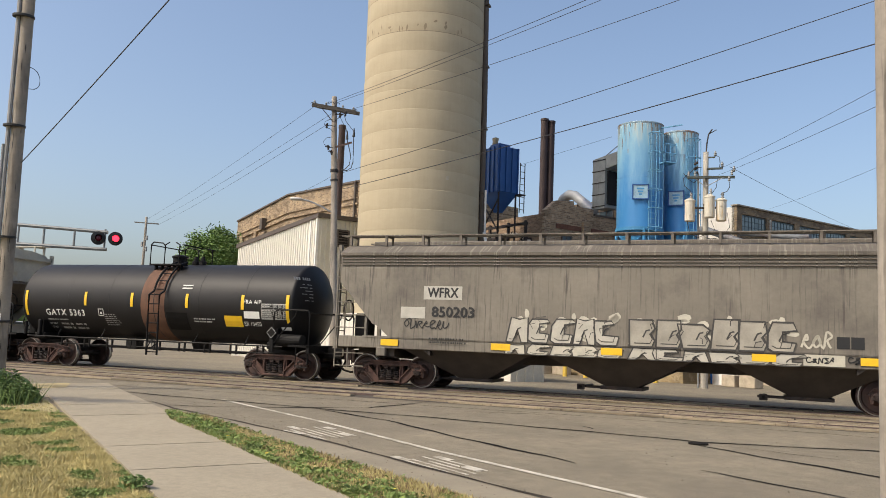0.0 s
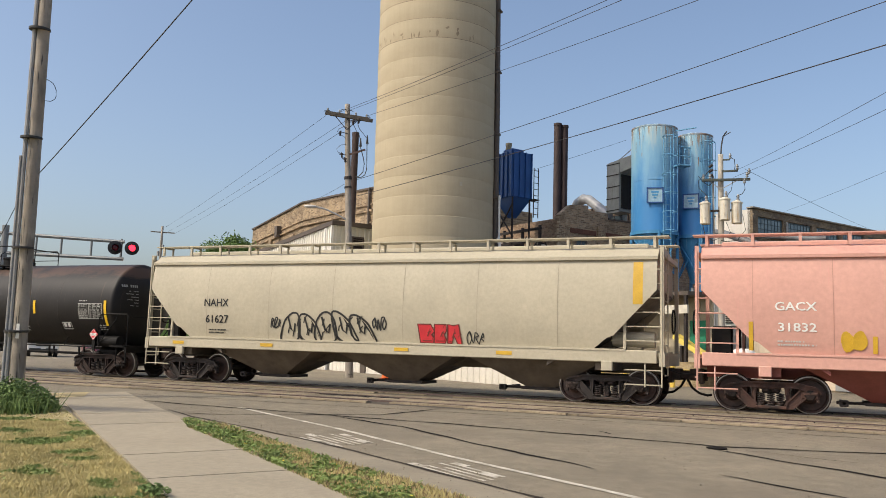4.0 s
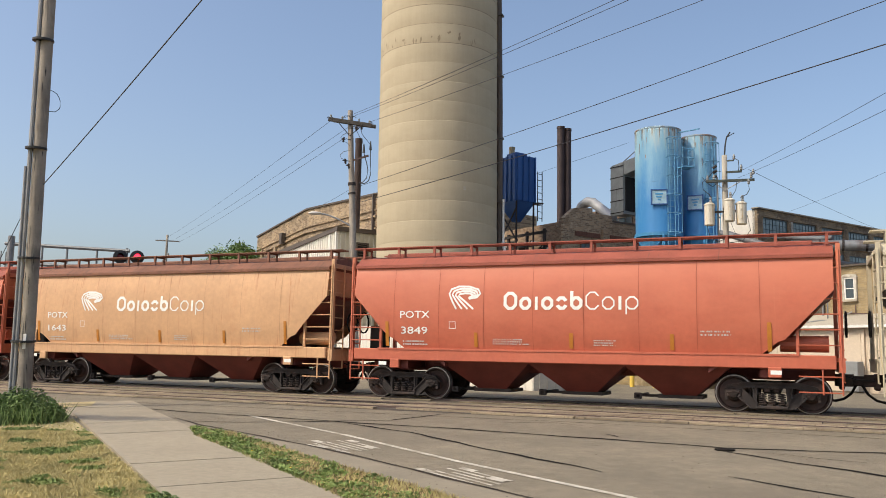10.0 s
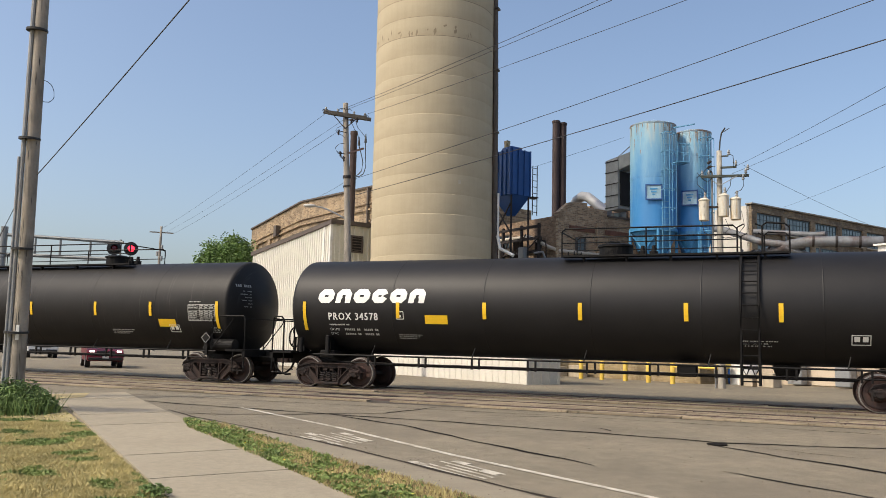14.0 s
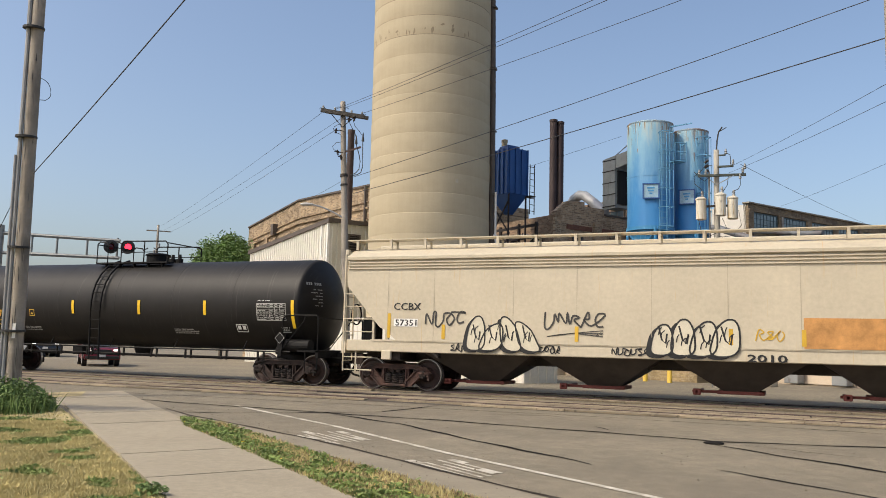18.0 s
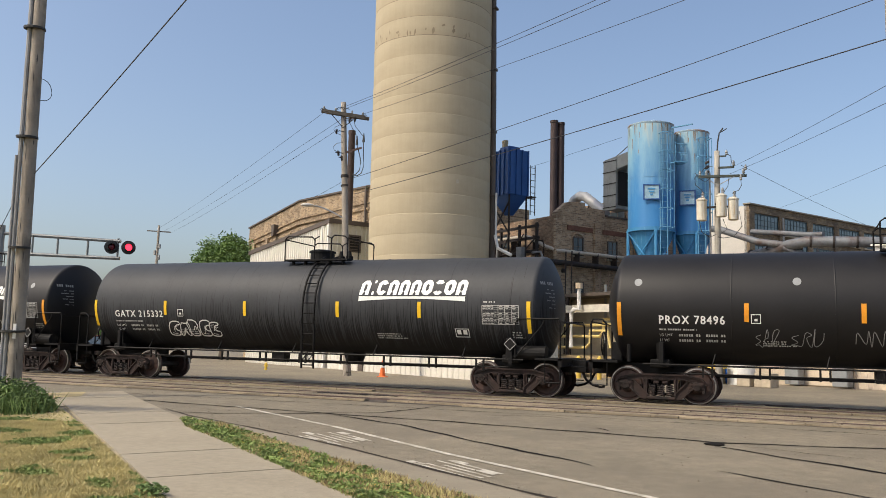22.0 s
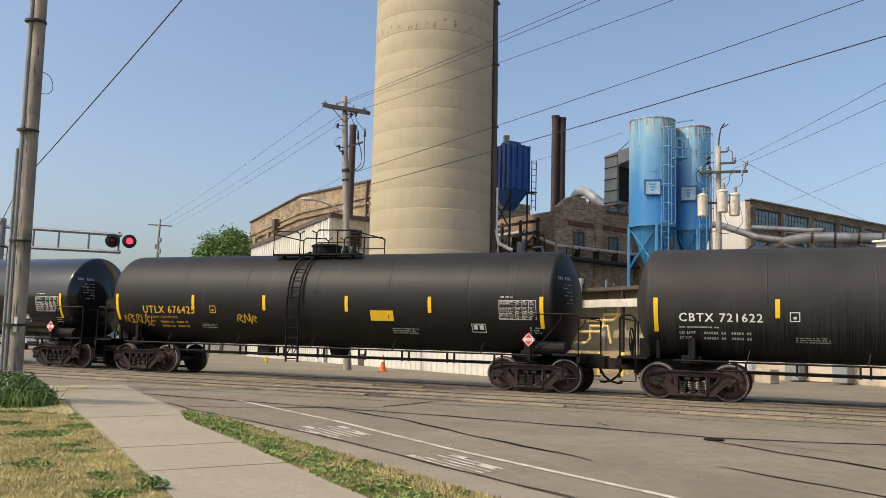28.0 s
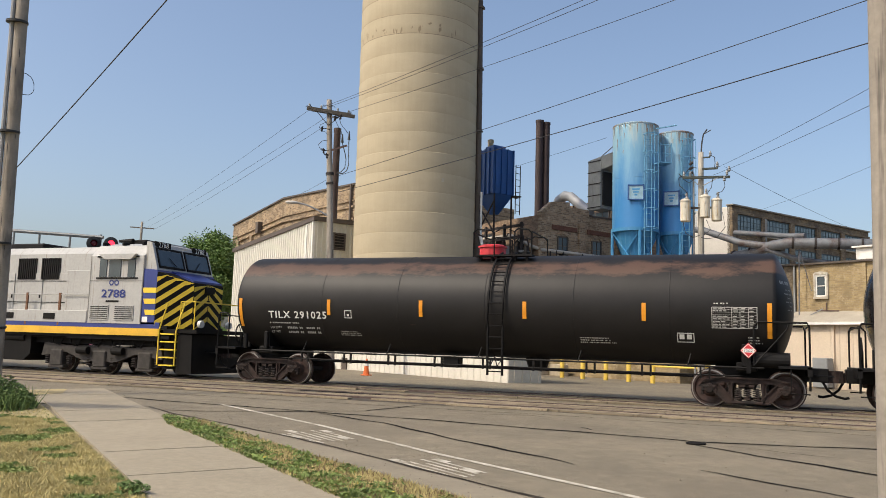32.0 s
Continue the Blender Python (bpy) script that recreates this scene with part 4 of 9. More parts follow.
STRIPE_GOLD = M("reflector_gold", (.6, .37, .03), .4)
STRIPE_ORANGE = M("reflector_orange", (.75, .3, .02), .35)

# ---- setting ----
E1 = Vector((math.cos(radians(33)), -math.sin(radians(33)), 0))
E2 = Vector((math.sin(radians(33)), math.cos(radians(33)), 0))


def ab(a, b, z=0.0):
    """A place by the street grid: a along the street, b away from it."""
    return E1 * a + E2 * b + Vector((0, 0, z))


def grid(a, b, z=0.0):
    p = ab(a, b, z)
    return pose(p.x, p.y, p.z, 0, 0, -33)


def ground_z(x, y):
    s = min(max((y - 5) / 13, 0), 1)
    return -.30 + .25 * s


ASPHALT = M("asphalt", (.222, .187, .128), .9, var=.16, scale=.3, dark=(.15, .124, .086), dark_amount=.35, bump=.35, bump_scale=60, fine=.12, grain=.3, grain_scale=70)
CONCRETE = M("sidewalk_concrete", (.325, .277, .196), .9, var=.08, scale=.7, bump=.15, bump_scale=50, fine=.08, grain=.12, grain_scale=60, dark=(.24, .2, .14), dark_amount=.2)
SEAL = M("crack_seal", (.016, .0145, .013), .95, var=.3, scale=3, spec=.08)
GUTTER_SEAM = M("gutter_seam", (.06, .05, .039), .95, var=.35, scale=2.5, spec=.1)
STREETP = M("street_paint", (.6, .555, .46), .85, var=.12, scale=5, dark=(.3, .265, .2), dark_amount=.6)
RAIL = M("rail_steel", (.09, .06, .05), .55, var=.3, scale=2)
TIMBER = M("crossing_timber", (.25, .2, .132), .85, var=.3, scale=1.5, bump=.3, rand=.3, streak=.5, streak_col=(.08, .06, .04))
LEAF = M("leaf", (.12, .2, .045), .65, var=.4, scale=1.2)
BARK = M("bark", (.13, .1, .075), .9, var=.3, scale=4)
POLEW = M("pole_wood", (.29, .255, .212), .85, var=.25, scale=1.5, streak=.8, streak_col=(.1, .088, .076), bump=.3, bump_scale=12)
STEEL = M("galvanised", (.36, .365, .37), .5, metal=.3, var=.12, scale=2)
WIRE = M("wire", (.04, .04, .045), .6, spec=.2)
WHITE_W = M("white_cladding", (.68, .65, .57), .5, var=.05, scale=.8, streak=.1, streak_col=(.6, .55, .45))
# white cladding darkened for side walls: their shade is put into the colour
WHITE_W_SHADE = M("cream_cladding", (.6, .57, .47), .5, var=.05, scale=.8)
BLUE_SILO = M("silo_blue", (.055, .25, .48), .5, var=.15, scale=.5, streak=.3, streak_col=(.2, .42, .6))
BLUE_DARK = M("collector_blue", (.016, .08, .27), .5, var=.15, scale=1)
STACK = M("stack_brown", (.05, .031, .029), .7, var=.25, scale=1)
GREY_M = M("grey_metal", (.25, .26, .26), .5, var=.12, scale=1.5, dark=(.1, .065, .045), dark_amount=.12)
GLASS = M("window_glass", (.05, .07, .085), .12, var=.2, scale=.8)
DARK = M("dark_opening", (.015, .014, .013), .9)

ground_bm = B()
xs_g = [-900, -400, -150, -80] + [-60 + 4 * k for k in range(31)] + [80, 150, 400, 900]
ys_g = [-300, -100, -30, -10, 0, 3, 5, 7, 9, 11, 13, 15, 17, 18, 20, 22, 24, 28, 34, 40, 60, 100, 200, 500, 1200]
vg = [[ground_bm.verts.new((x, y, ground_z(x, y))) for x in xs_g] for y in ys_g]
for r0, r1 in zip(vg, vg[1:]):
    for k in range(len(xs_g) - 1):
        ground_bm.faces.new((r0[k], r0[k + 1], r1[k + 1], r1[k]))
ground = part("ground", ground_bm, ASPHALT, None)
tagged(ground, "worn tan-grey asphalt street and yard with sealed cracks", "ground", kind="structure")


def sheet(name, poly, mat, lift, label, category="", kind="structure", thick=0.0):
    bm = B()
    bm.faces.new([bm.verts.new((x, y, 0)) for x, y in poly])
    for y in (5, 18):
        bmesh.ops.bisect_plane(bm, geom=bm.verts[:] + bm.edges[:] + bm.faces[:], plane_co=(0, y, 0), plane_no=(0, 1, 0))
    for v in bm.verts:
        v.co.z = ground_z(v.co.x, v.co.y) + lift
    bmesh.ops.recalc_face_normals(bm, faces=bm.faces)
    if thick:
        r = bmesh.ops.extrude_face_region(bm, geom=bm.faces[:])
        bmesh.ops.translate(bm, vec=(0, 0, -thick), verts=[v for v in r["geom"] if isinstance(v, bmesh.types.BMVert)])
        bmesh.ops.recalc_face_normals(bm, faces=bm.faces)
    return tagged(part(name, bm, mat, None), label, category or name, kind=kind)


# big forms, first as plain volumes
def brick_material(name, c1, c2, mortar, axis, scale=1.0, dark=None, amount=0.3):
    """Courses of brick with mortar joints, run along one wall axis."""
    m = bpy.data.materials.new(name)
    m.use_nodes = True
    nt = m.node_tree
    b = nt.nodes["Principled BSDF"]
    b.inputs["Roughness"].default_value = .9
    co = nt.nodes.new("ShaderNodeTexCoord")
    sep = nt.nodes.new("ShaderNodeSeparateXYZ")
    com = nt.nodes.new("ShaderNodeCombineXYZ")
    nt.links.new(co.outputs["Object"], sep.inputs["Vector"])
    nt.links.new(sep.outputs["X" if axis == "x" else "Y"], com.inputs["X"])
    nt.links.new(sep.outputs["Z"], com.inputs["Y"])
    br = nt.nodes.new("ShaderNodeTexBrick")
    nt.links.new(com.outputs["Vector"], br.inputs["Vector"])
    br.inputs["Color1"].default_value, br.inputs["Color2"].default_value, br.inputs["Mortar"].default_value = rgb(c1), rgb(c2), rgb(mortar)
    br.inputs["Scale"].default_value = 1.0
    br.inputs["Brick Width"].default_value, br.inputs["Row Height"].default_value = .22 * scale, .08 * scale
    br.inputs["Mortar Size"].default_value = .009 * scale
    br.inputs["Bias"].default_value = -.1
    n = nt.nodes.new("ShaderNodeTexNoise")
    n.inputs["Scale"].default_value, n.inputs["Detail"].default_value = .9, 6
    nt.links.new(co.outputs["Object"], n.inputs["Vector"])
    mr = nt.nodes.new("ShaderNodeMapRange")
    mr.inputs["From Min"].default_value, mr.inputs["From Max"].default_value = .62 - amount * .4, .78
    nt.links.new(n.outputs["Fac"], mr.inputs["Value"])
    mx = nt.nodes.new("ShaderNodeMix")
    mx.data_type = "RGBA"
    nt.links.new(mr.outputs["Result"], mx.inputs["Factor"])
    nt.links.new(br.outputs["Color"], mx.inputs["A"])
    mx.inputs["B"].default_value = rgb(dark or tuple(c * .4 for c in c1))
    pn = nt.nodes.new("ShaderNodeTexNoise")
    pn.inputs["Scale"].default_value, pn.inputs["Detail"].default_value, pn.inputs["Roughness"].default_value = 2.6, 8, .8
    nt.links.new(co.outputs["Object"], pn.inputs["Vector"])
    pr = nt.nodes.new("ShaderNodeMapRange")
    pr.inputs["From Min"].default_value, pr.inputs["From Max"].default_value, pr.inputs["To Max"].default_value = .5, .68, .75
    nt.links.new(pn.outputs["Fac"], pr.inputs["Value"])
    pale = nt.nodes.new("ShaderNodeMix")
    pale.data_type = "RGBA"
    nt.links.new(pr.outputs["Result"], pale.inputs["Factor"])
    nt.links.new(mx.outputs["Result"], pale.inputs["A"])
    pale.inputs["B"].default_value = rgb(tuple(min(.7, c * 1.45 + .03) for c in mortar))
    nt.links.new(pale.outputs["Result"], b.inputs["Base Color"])
    bp = nt.nodes.new("ShaderNodeBump")
    bp.inputs["Strength"].default_value, bp.inputs["Distance"].default_value = .5, .02
    nt.links.new(br.outputs["Fac"], bp.inputs["Height"])
    bp.invert = True
    nt.links.new(bp.outputs["Normal"], b.inputs["Normal"])
    return m


# front-wall brick darker than the side's: the tower's shade is put into it
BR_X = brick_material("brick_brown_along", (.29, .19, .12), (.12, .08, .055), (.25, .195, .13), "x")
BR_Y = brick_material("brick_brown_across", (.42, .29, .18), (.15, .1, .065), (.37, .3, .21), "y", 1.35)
BY_X = brick_material("brick_buff_along", (.36, .27, .135), (.24, .175, .09), (.3, .24, .15), "x", 1.0, (.12, .09, .05), .5)
BY_Y = brick_material("brick_buff_across", (.4, .31, .17), (.28, .21, .11), (.33, .27, .18), "y")
BT_X = brick_material("brick_tan_along", (.4, .29, .17), (.13, .085, .05), (.34, .27, .185), "x", 1.35, (.07, .05, .035), .5)
BS_X = brick_material("brick_sooty_along", (.17, .13, .08), (.1, .075, .05), (.16, .125, .085), "x", 1.0, (.05, .04, .03), .6)
TRIM_D = M("dark_trim", (.09, .07, .055), .6)
TRIM_W = M("window_white", (.75, .73, .68), .6)
BLACKC = M("black_cable", (.02, .02, .02), .6)

# ---- street surface ----
sheet("ramp_strip", [(-16.67, 14.74), (-16.14, 15.93), (-15.3, 14.97), (-15.53, 13.67)], M("ramp_yellow", (.42, .33, .16), .9, var=.15, scale=3), .05, "faded yellow strip at the sidewalk ramp", "sidewalk")
WALK0, WDIR, WSIDE = Vector((-5.55, 6.61)), Vector((-.786, .618)), Vector((.618, .786))
sidewalk = tagged(new("sidewalk"), "pale concrete sidewalk of square slabs", "sidewalk", kind="structure")
for k in range(-8, 8):
    bm = B()
    s0, s1 = k * 1.85 + .006 - .55, (k + 1) * 1.85 - .006 - .55
    q = [WALK0 + WDIR * s0, WALK0 + WDIR * s0 + WSIDE * 1.66, WALK0 + WDIR * s1 + WSIDE * 1.66, WALK0 + WDIR * s1]
    top = [bm.verts.new((p.x, p.y, ground_z(p.x, p.y) + .035 + .004 * ((k * 7) % 3))) for p in q]
    low = [bm.verts.new((p.x, p.y, ground_z(p.x, p.y) - .08)) for p in q]
    bm.faces.new(top[::-1])
    for i in range(4):
        bm.faces.new((top[i], top[(i + 1) % 4], low[(i + 1) % 4], low[i]))
    bmesh.ops.recalc_face_normals(bm, faces=bm.faces)
    part("slab", bm, CONCRETE, sidewalk)
sheet("apron", [(-14.6, 13.2), (-11.6, 13.0), (-12.4, 14.0), (-14.6, 15.25), (-16.2, 15.8), (-17.6, 15.6), (-15.6, 14.2)], CONCRETE, .02, "pale concrete apron where the sidewalk meets the street")
sheet("curb", [(-10.45, 12.45), (-9.3, 12.2), (-6.1, 10.05), (-2.95, 8.15), (2.5, 4.6), (3.3, 5.1), (-2.25, 8.6), (-6.75, 11.25), (-10.6, 13.1), (-12.3, 14.0), (-12.0, 13.5)], M("gutter_concrete", (.25, .213, .15), .9, var=.12, scale=.8, dark=(.18, .15, .105), dark_amount=.3, bump=.2, bump_scale=50), .012, "worn concrete gutter along the street")


def seam_line(pts, w, mat, name, lift=.006, wob=.03, seed=1):
    """A strip on the ground along a line, with a wandering course."""
    rng = random.Random(seed)
    ph = [rng.uniform(0, 6.283) for _ in range(4)]
    out, s = [], 0.0
    for (x0, y0), (x1, y1) in zip(pts, pts[1:]):
        d = math.hypot(x1 - x0, y1 - y0)
        n = max(2, int(d / .22))
        for k in range(n):
            u = k / n
            o = wob * (math.sin(1.5 * s + ph[0]) + .7 * math.sin(4.3 * s + ph[1]) + .25 * math.sin(11 * s + ph[2]))
            out.append((x0 + (x1 - x0) * u - (y1 - y0) / d * o, y0 + (y1 - y0) * u + (x1 - x0) / d * o))
            s += d / n
    out.append(pts[-1])
    _, fs = ribbon(out, w)
    vs = []
    for i, p in enumerate(out):
        a, b = out[max(i - 1, 0)], out[min(i + 1, len(out) - 1)]
        dx, dy = b[0] - a[0], b[1] - a[1]
        l = math.hypot(dx, dy) or 1
        ww = w * (.85 + .25 * math.sin(i * .6 + ph[3]) + rng.uniform(-.1, .1)) * min(1, .3 + .2 * min(i, len(out) - 1 - i)) if wob else w
        vs += [(p[0] - dy / l * ww / 2, p[1] + dx / l * ww / 2), (p[0] + dy / l * ww / 2, p[1] - dx / l * ww / 2)]
    me = bpy.data.meshes.new(name)
    me.from_pydata([(x, y, ground_z(x, y) + lift) for x, y in vs], [], [f[::-1] for f in fs])
    me.materials.append(mat)
    return me


street = tagged(new("road"), "street with sealed cracks, a white edge line and worn white stencils", "road", kind="structure")
CRACKS = [
    ([(-14.4, 15.3), (-9.9, 15.0), (-6.2, 14.85), (-3.2, 14.6), (-1.15, 14.3), (1.3, 14.9), (6, 15.6)], .09),
    ([(-11.4, 13.4), (-10.2, 13.9), (-7.8, 15.7), (-7.4, 18.0)], .07),
    ([(-8.4, 14.8), (-6.6, 13.9), (-5.5, 13.1), (-3.9, 12.0), (-2.4, 10.95)], .08),
    ([(-1.1, 13.9), (-.2, 13.1), (1.1, 12.2), (4, 10.4)], .09),
    ([(-.9, 11.3), (-.2, 10.9), (.9, 10.2), (3, 8.7)], .06),
    ([(-.7, 14.0), (.2, 13.7), (1.0, 13.5)], .03),
    ([(-5.9, 16.4), (-4.6, 16.9), (-4.0, 16.6)], .04),
    ([(-3.0, 15.0), (-3.3, 15.35)], .09),
    ([(-11.9, 13.9), (-10.6, 13.06), (-6.75, 11.23), (-4.3, 9.75), (-2.16, 8.48), (2, 5.6)], .08),
    ([(-16, 16.6), (-10, 16.9), (-4, 17.2), (3, 17.0)], .04),
]
for i, (pts, w) in enumerate(CRACKS):
    gutter = i == 8
    link_mesh("crack_seal", seam_line(pts, w, GUTTER_SEAM if gutter else SEAL, "crack_seal", .018 if gutter else .008, .012 if gutter else .03, i + 3), street)
bm = B()
cyl(bm, (-1.13, 14.05, -.13), (-1.13, 14.05, -.108), .16, seg=9)
part("crack_seal", bm, SEAL, street)
link_mesh("edge_line", seam_line([(-11.1, 15.2), (-7.36, 12.98), (-4.4, 10.95), (-1.23, 9.05), (4, 5.7)], .1, STREETP, "edge_line", .008, 0), street, "worn white edge line")
UD, UN = Vector((.83, -.56)), Vector((.56, .83))
for c, sc in (((-6.62, 11.62), 1.0), ((-3.85, 9.72), 1.0)):
    c = Vector(c)
    for k in range(7):
        o = c + UN * (k - 3) * .125 + UD * (.12 * math.sin(k * 2.1))
        l = .62 if k % 2 else .5
        link_mesh("stencil_bar", seam_line([tuple(o - UD * l), tuple(o + UD * l)], .05, STREETP, "stencil_bar", .008, 0), street)
    for dx, dn in ((-.72, -.1), (-.5, .42), (.5, -.36), (.3, .3), (-.1, -.3)):
        o = c + UD * dx + UN * dn
        link_mesh("stencil_bar", seam_line([tuple(o - UD * .16), tuple(o + UD * .16)], .13, STREETP, "stencil_bar", .009, 0), street)

# loose grit and leaf litter on the street, thicker along the gutter
rng = random.Random(29)
vs, fs = [], []
for k in range(620):
    if k % 2:
        u = rng.random()
        x, y = -11 + 13 * u + rng.gauss(0, .3), 13.6 - 8.2 * u + abs(rng.gauss(0, .35))
    else:
        x, y = rng.uniform(-16, 3), rng.uniform(10, 21)
    z, r, a = ground_z(x, y) + .006, rng.uniform(.006, .02), rng.uniform(0, 6.283)
    i = len(vs)
    vs += [(x + r * math.cos(a + q), y + r * math.sin(a + q), z) for q in (0, 2.1, 4.2)] + [(x, y, z + r * .8)]
    fs += [[i, i + 1, i + 3], [i + 1, i + 2, i + 3], [i + 2, i, i + 3]]
me = bpy.data.meshes.new("grit")
me.from_pydata(vs, [], fs)
me.materials.append(M("grit", (.16, .135, .1), .95, var=.5, scale=1.5))
tagged(link_mesh("grit", me, None), "scattered dark grit and leaf litter on the street", "grit", kind="stuff")

# embedded tracks
for name, cy, mat in (("railway_track", TRACK_Y, RAIL), ("railway_track", 19.35, RAIL)):
    tr = tagged(new(name), "rusty rails set flush in the street between worn timber planks", "track", kind="structure")
    for s in (-.755, .755):
        bm = B()
        box(bm, (0, cy + s, -.02), (700, .07, .06 if cy > 21 else .05))
        part("rail", bm, mat, tr)
        bm = B()
        box(bm, (0, cy + s + (.085 if s < 0 else -.085), -.03), (700, .08, .03))
        part("flangeway", bm, DARK, tr)
    sheet("track_bed", [(-60, cy - 1.45), (20, cy - 1.45), (20, cy + 1.45), (-60, cy + 1.45)], M("track_bed", (.075, .06, .045), .95, var=.3, scale=2), .006, "dark packed bed between the crossing timbers", "track bed")
    rng = random.Random(int(cy))
    cols = (-1.28, -1.02, -.5, -.25, 0, .25, .5, 1.02, 1.28) if cy > 21 else (-1.25, -1.0, -.42, -.14, .14, .42, 1.0, 1.25)
    for y in cols:
        x = -40 + rng.uniform(0, 2)
        while x < 14:
            l = rng.choice((2.4, 2.44, 2.5))
            if rng.random() < .82:
                bm = B()
                box(bm, (x + l / 2, cy + y, -.035 + rng.uniform(-.006, .006)), (l - .03, .235, .05))
                part("plank", bm, TIMBER, tr)
            x += l

# ---- lawn and verge ----


def blades(name, spots, hmin, hmax, mat, label, seed, lean=.5, width=.012):
    """Grass as many small leaning blades in one object."""
    rng = np.random.default_rng(seed)
    n = len(spots)
    a = rng.uniform(0, 6.283, n)
    h = rng.uniform(hmin, hmax, n)
    w = width * rng.uniform(.6, 1.5, n)
    la = rng.uniform(0, 6.283, n)
    ll = h * rng.uniform(0, lean, n)
    z = np.array([ground_z(x, y) for x, y in spots]) + .01
    sp = np.array(spots)
    p0 = np.stack([sp[:, 0] + np.cos(a) * w, sp[:, 1] + np.sin(a) * w, z], 1)
    p1 = np.stack([sp[:, 0] - np.cos(a) * w, sp[:, 1] - np.sin(a) * w, z], 1)
    p2 = np.stack([sp[:, 0] + np.cos(la) * ll, sp[:, 1] + np.sin(la) * ll, z + h], 1)
    v = np.stack([p0, p1, p2], 1).reshape(-1, 3)
    me = bpy.data.meshes.new(name)
    me.from_pydata(v.tolist(), [], np.arange(3 * n).reshape(-1, 3).tolist())
    me.materials.append(mat)
    return tagged(link_mesh(name, me, None), label, "grass", kind="stuff")


def inside(x, y, poly):
    c = False
    for (x0, y0), (x1, y1) in zip(poly, poly[1:] + poly[:1]):
        if (y0 > y) != (y1 > y) and x < (x1 - x0) * (y - y0) / (y1 - y0) + x0:
            c = not c
    return c


LAWN = [(5.4, -2.0), (-5.55, 6.57), (-10.1, 10.1), (-13.3, 12.6), (-14.9, 13.7), (-17.5, 15.2), (-24, 13.5), (-24, -8), (2, -8)]
VERGE = [(-10.3, 12.42), (-9.4, 11.5), (-6.68, 9.5), (-4.38, 7.78), (-.28, 4.58), (7.6, -1.6), (8.6, -.8), (1.2, 5.0), (-2.95, 8.1), (-6.05, 10.0), (-9.15, 12.15)]
sheet("lawn", LAWN, M("lawn_earth", (.37, .305, .15), .95, var=.25, scale=1.6, dark=(.3, .25, .11), dark_amount=.3, bump=.4, bump_scale=70), .015, "dry yellow lawn with green weed patches", "lawn")
sheet("verge", VERGE, M("lawn_earth", (.4, .32, .15)), .03, "grass verge between sidewalk and gutter", "verge")
rng = random.Random(11)


def patch(x, y, k=1.0):
    return noise.noise(Vector((x * 1.15 * k, y * 1.5 * k, 3.1))) + .5 * noise.noise(Vector((x * 2.9 * k, y * 3.3 * k, 7.7)))


dry, green = [], []
while len(dry) + len(green) < 240000:
    if rng.random() < .75:
        x, y = rng.uniform(-13, -4.8), rng.uniform(4.8, 11)
    else:
        x, y = rng.uniform(-20, 5), rng.uniform(-6, 15.5)
    if (y > 4 and x < -1.5 * y - .8) or not inside(x, y, LAWN):
        continue
    (green if patch(x, y) + rng.gauss(0, .07) > .3 else dry).append((x, y))
STRAW = M("grass_straw", (.5, .42, .185), .9, var=.25, scale=2)
WEED = M("grass_weed", (.2, .235, .065), .8, var=.35, scale=3)
blades("grass", dry, .02, .06, STRAW, "short sun-bleached lawn grass", 1, 1.5, .009)
blades("grass", green, .02, .06, WEED, "green weed patches in the dry lawn", 2, 1.3, .012)
vg_, vd_ = [], []
while len(vg_) + len(vd_) < 60000:
    x, y = -10.5 + 11.5 * rng.random(), 4.2 + 8.3 * rng.random()
    if not inside(x, y, VERGE):
        continue
    near_walk = (Vector((x, y)) - WALK0).dot(WSIDE) - 1.6
    (vg_ if near_walk < .38 + 1.1 * patch(x, y, 2.2) + rng.gauss(0, .2) else vd_).append((x, y))
blades("grass", vg_, .02, .07, WEED, "green weeds along the sidewalk edge", 3, 1.3, .01)
blades("grass", vd_[::2] + vd_[1::4], .02, .08, STRAW, "straw-coloured grass on the verge", 4, 1.1, .009)
blades("grass", vd_[3::6], .03, .09, M("grass_seed", (.26, .18, .1), .9, var=.3, scale=3), "brown seeding grass on the verge", 14, .8, .011)


def leaf_cloud(name, spots, size, mat, label, category, seed, flat=.5):
    """Many small pointed leaves, each at its own place and slant, in one object."""
    rng = np.random.default_rng(seed)
    p = np.array(spots)
    n = len(p)
    d = rng.normal(0, 1, (n, 3)) * (1, 1, flat)
    d /= np.linalg.norm(d, axis=1)[:, None]
    e = np.cross(d, rng.normal(0, 1, (n, 3)))
    e /= np.linalg.norm(e, axis=1)[:, None]
    k = size * rng.uniform(.5, 1.4, (n, 1))
    v = np.stack([p - d * k, p + e * k * .42, p + d * k, p - e * k * .42], 1).reshape(-1, 3)
    me = bpy.data.meshes.new(name)
    me.from_pydata(v.tolist(), [], np.arange(4 * n).reshape(-1, 4).tolist())
    me.materials.append(mat)
    return tagged(link_mesh(name, me, None), label, category, kind="stuff")


heads = [(x, y, ground_z(x, y) + rng.uniform(.05, .1)) for x, y in vg_ if rng.random() < .004]
leaf_cloud("dandelion", heads, .016, M("dandelion", (.75, .55, .03), .7), "small yellow dandelion flowers on the verge", "flowers", 5, .2)
broad = [(x, y, ground_z(x, y) + rng.uniform(.02, .09)) for x, y in vg_ if rng.random() < .55] + [(x, y, ground_z(x, y) + rng.uniform(.01, .06)) for x, y in green if rng.random() < .4]
leaf_cloud("clover", broad, .026, M("clover_leaf", (.165, .225, .055), .75, var=.4, scale=4), "low broad-leaved weeds in the grass", "weeds", 9)


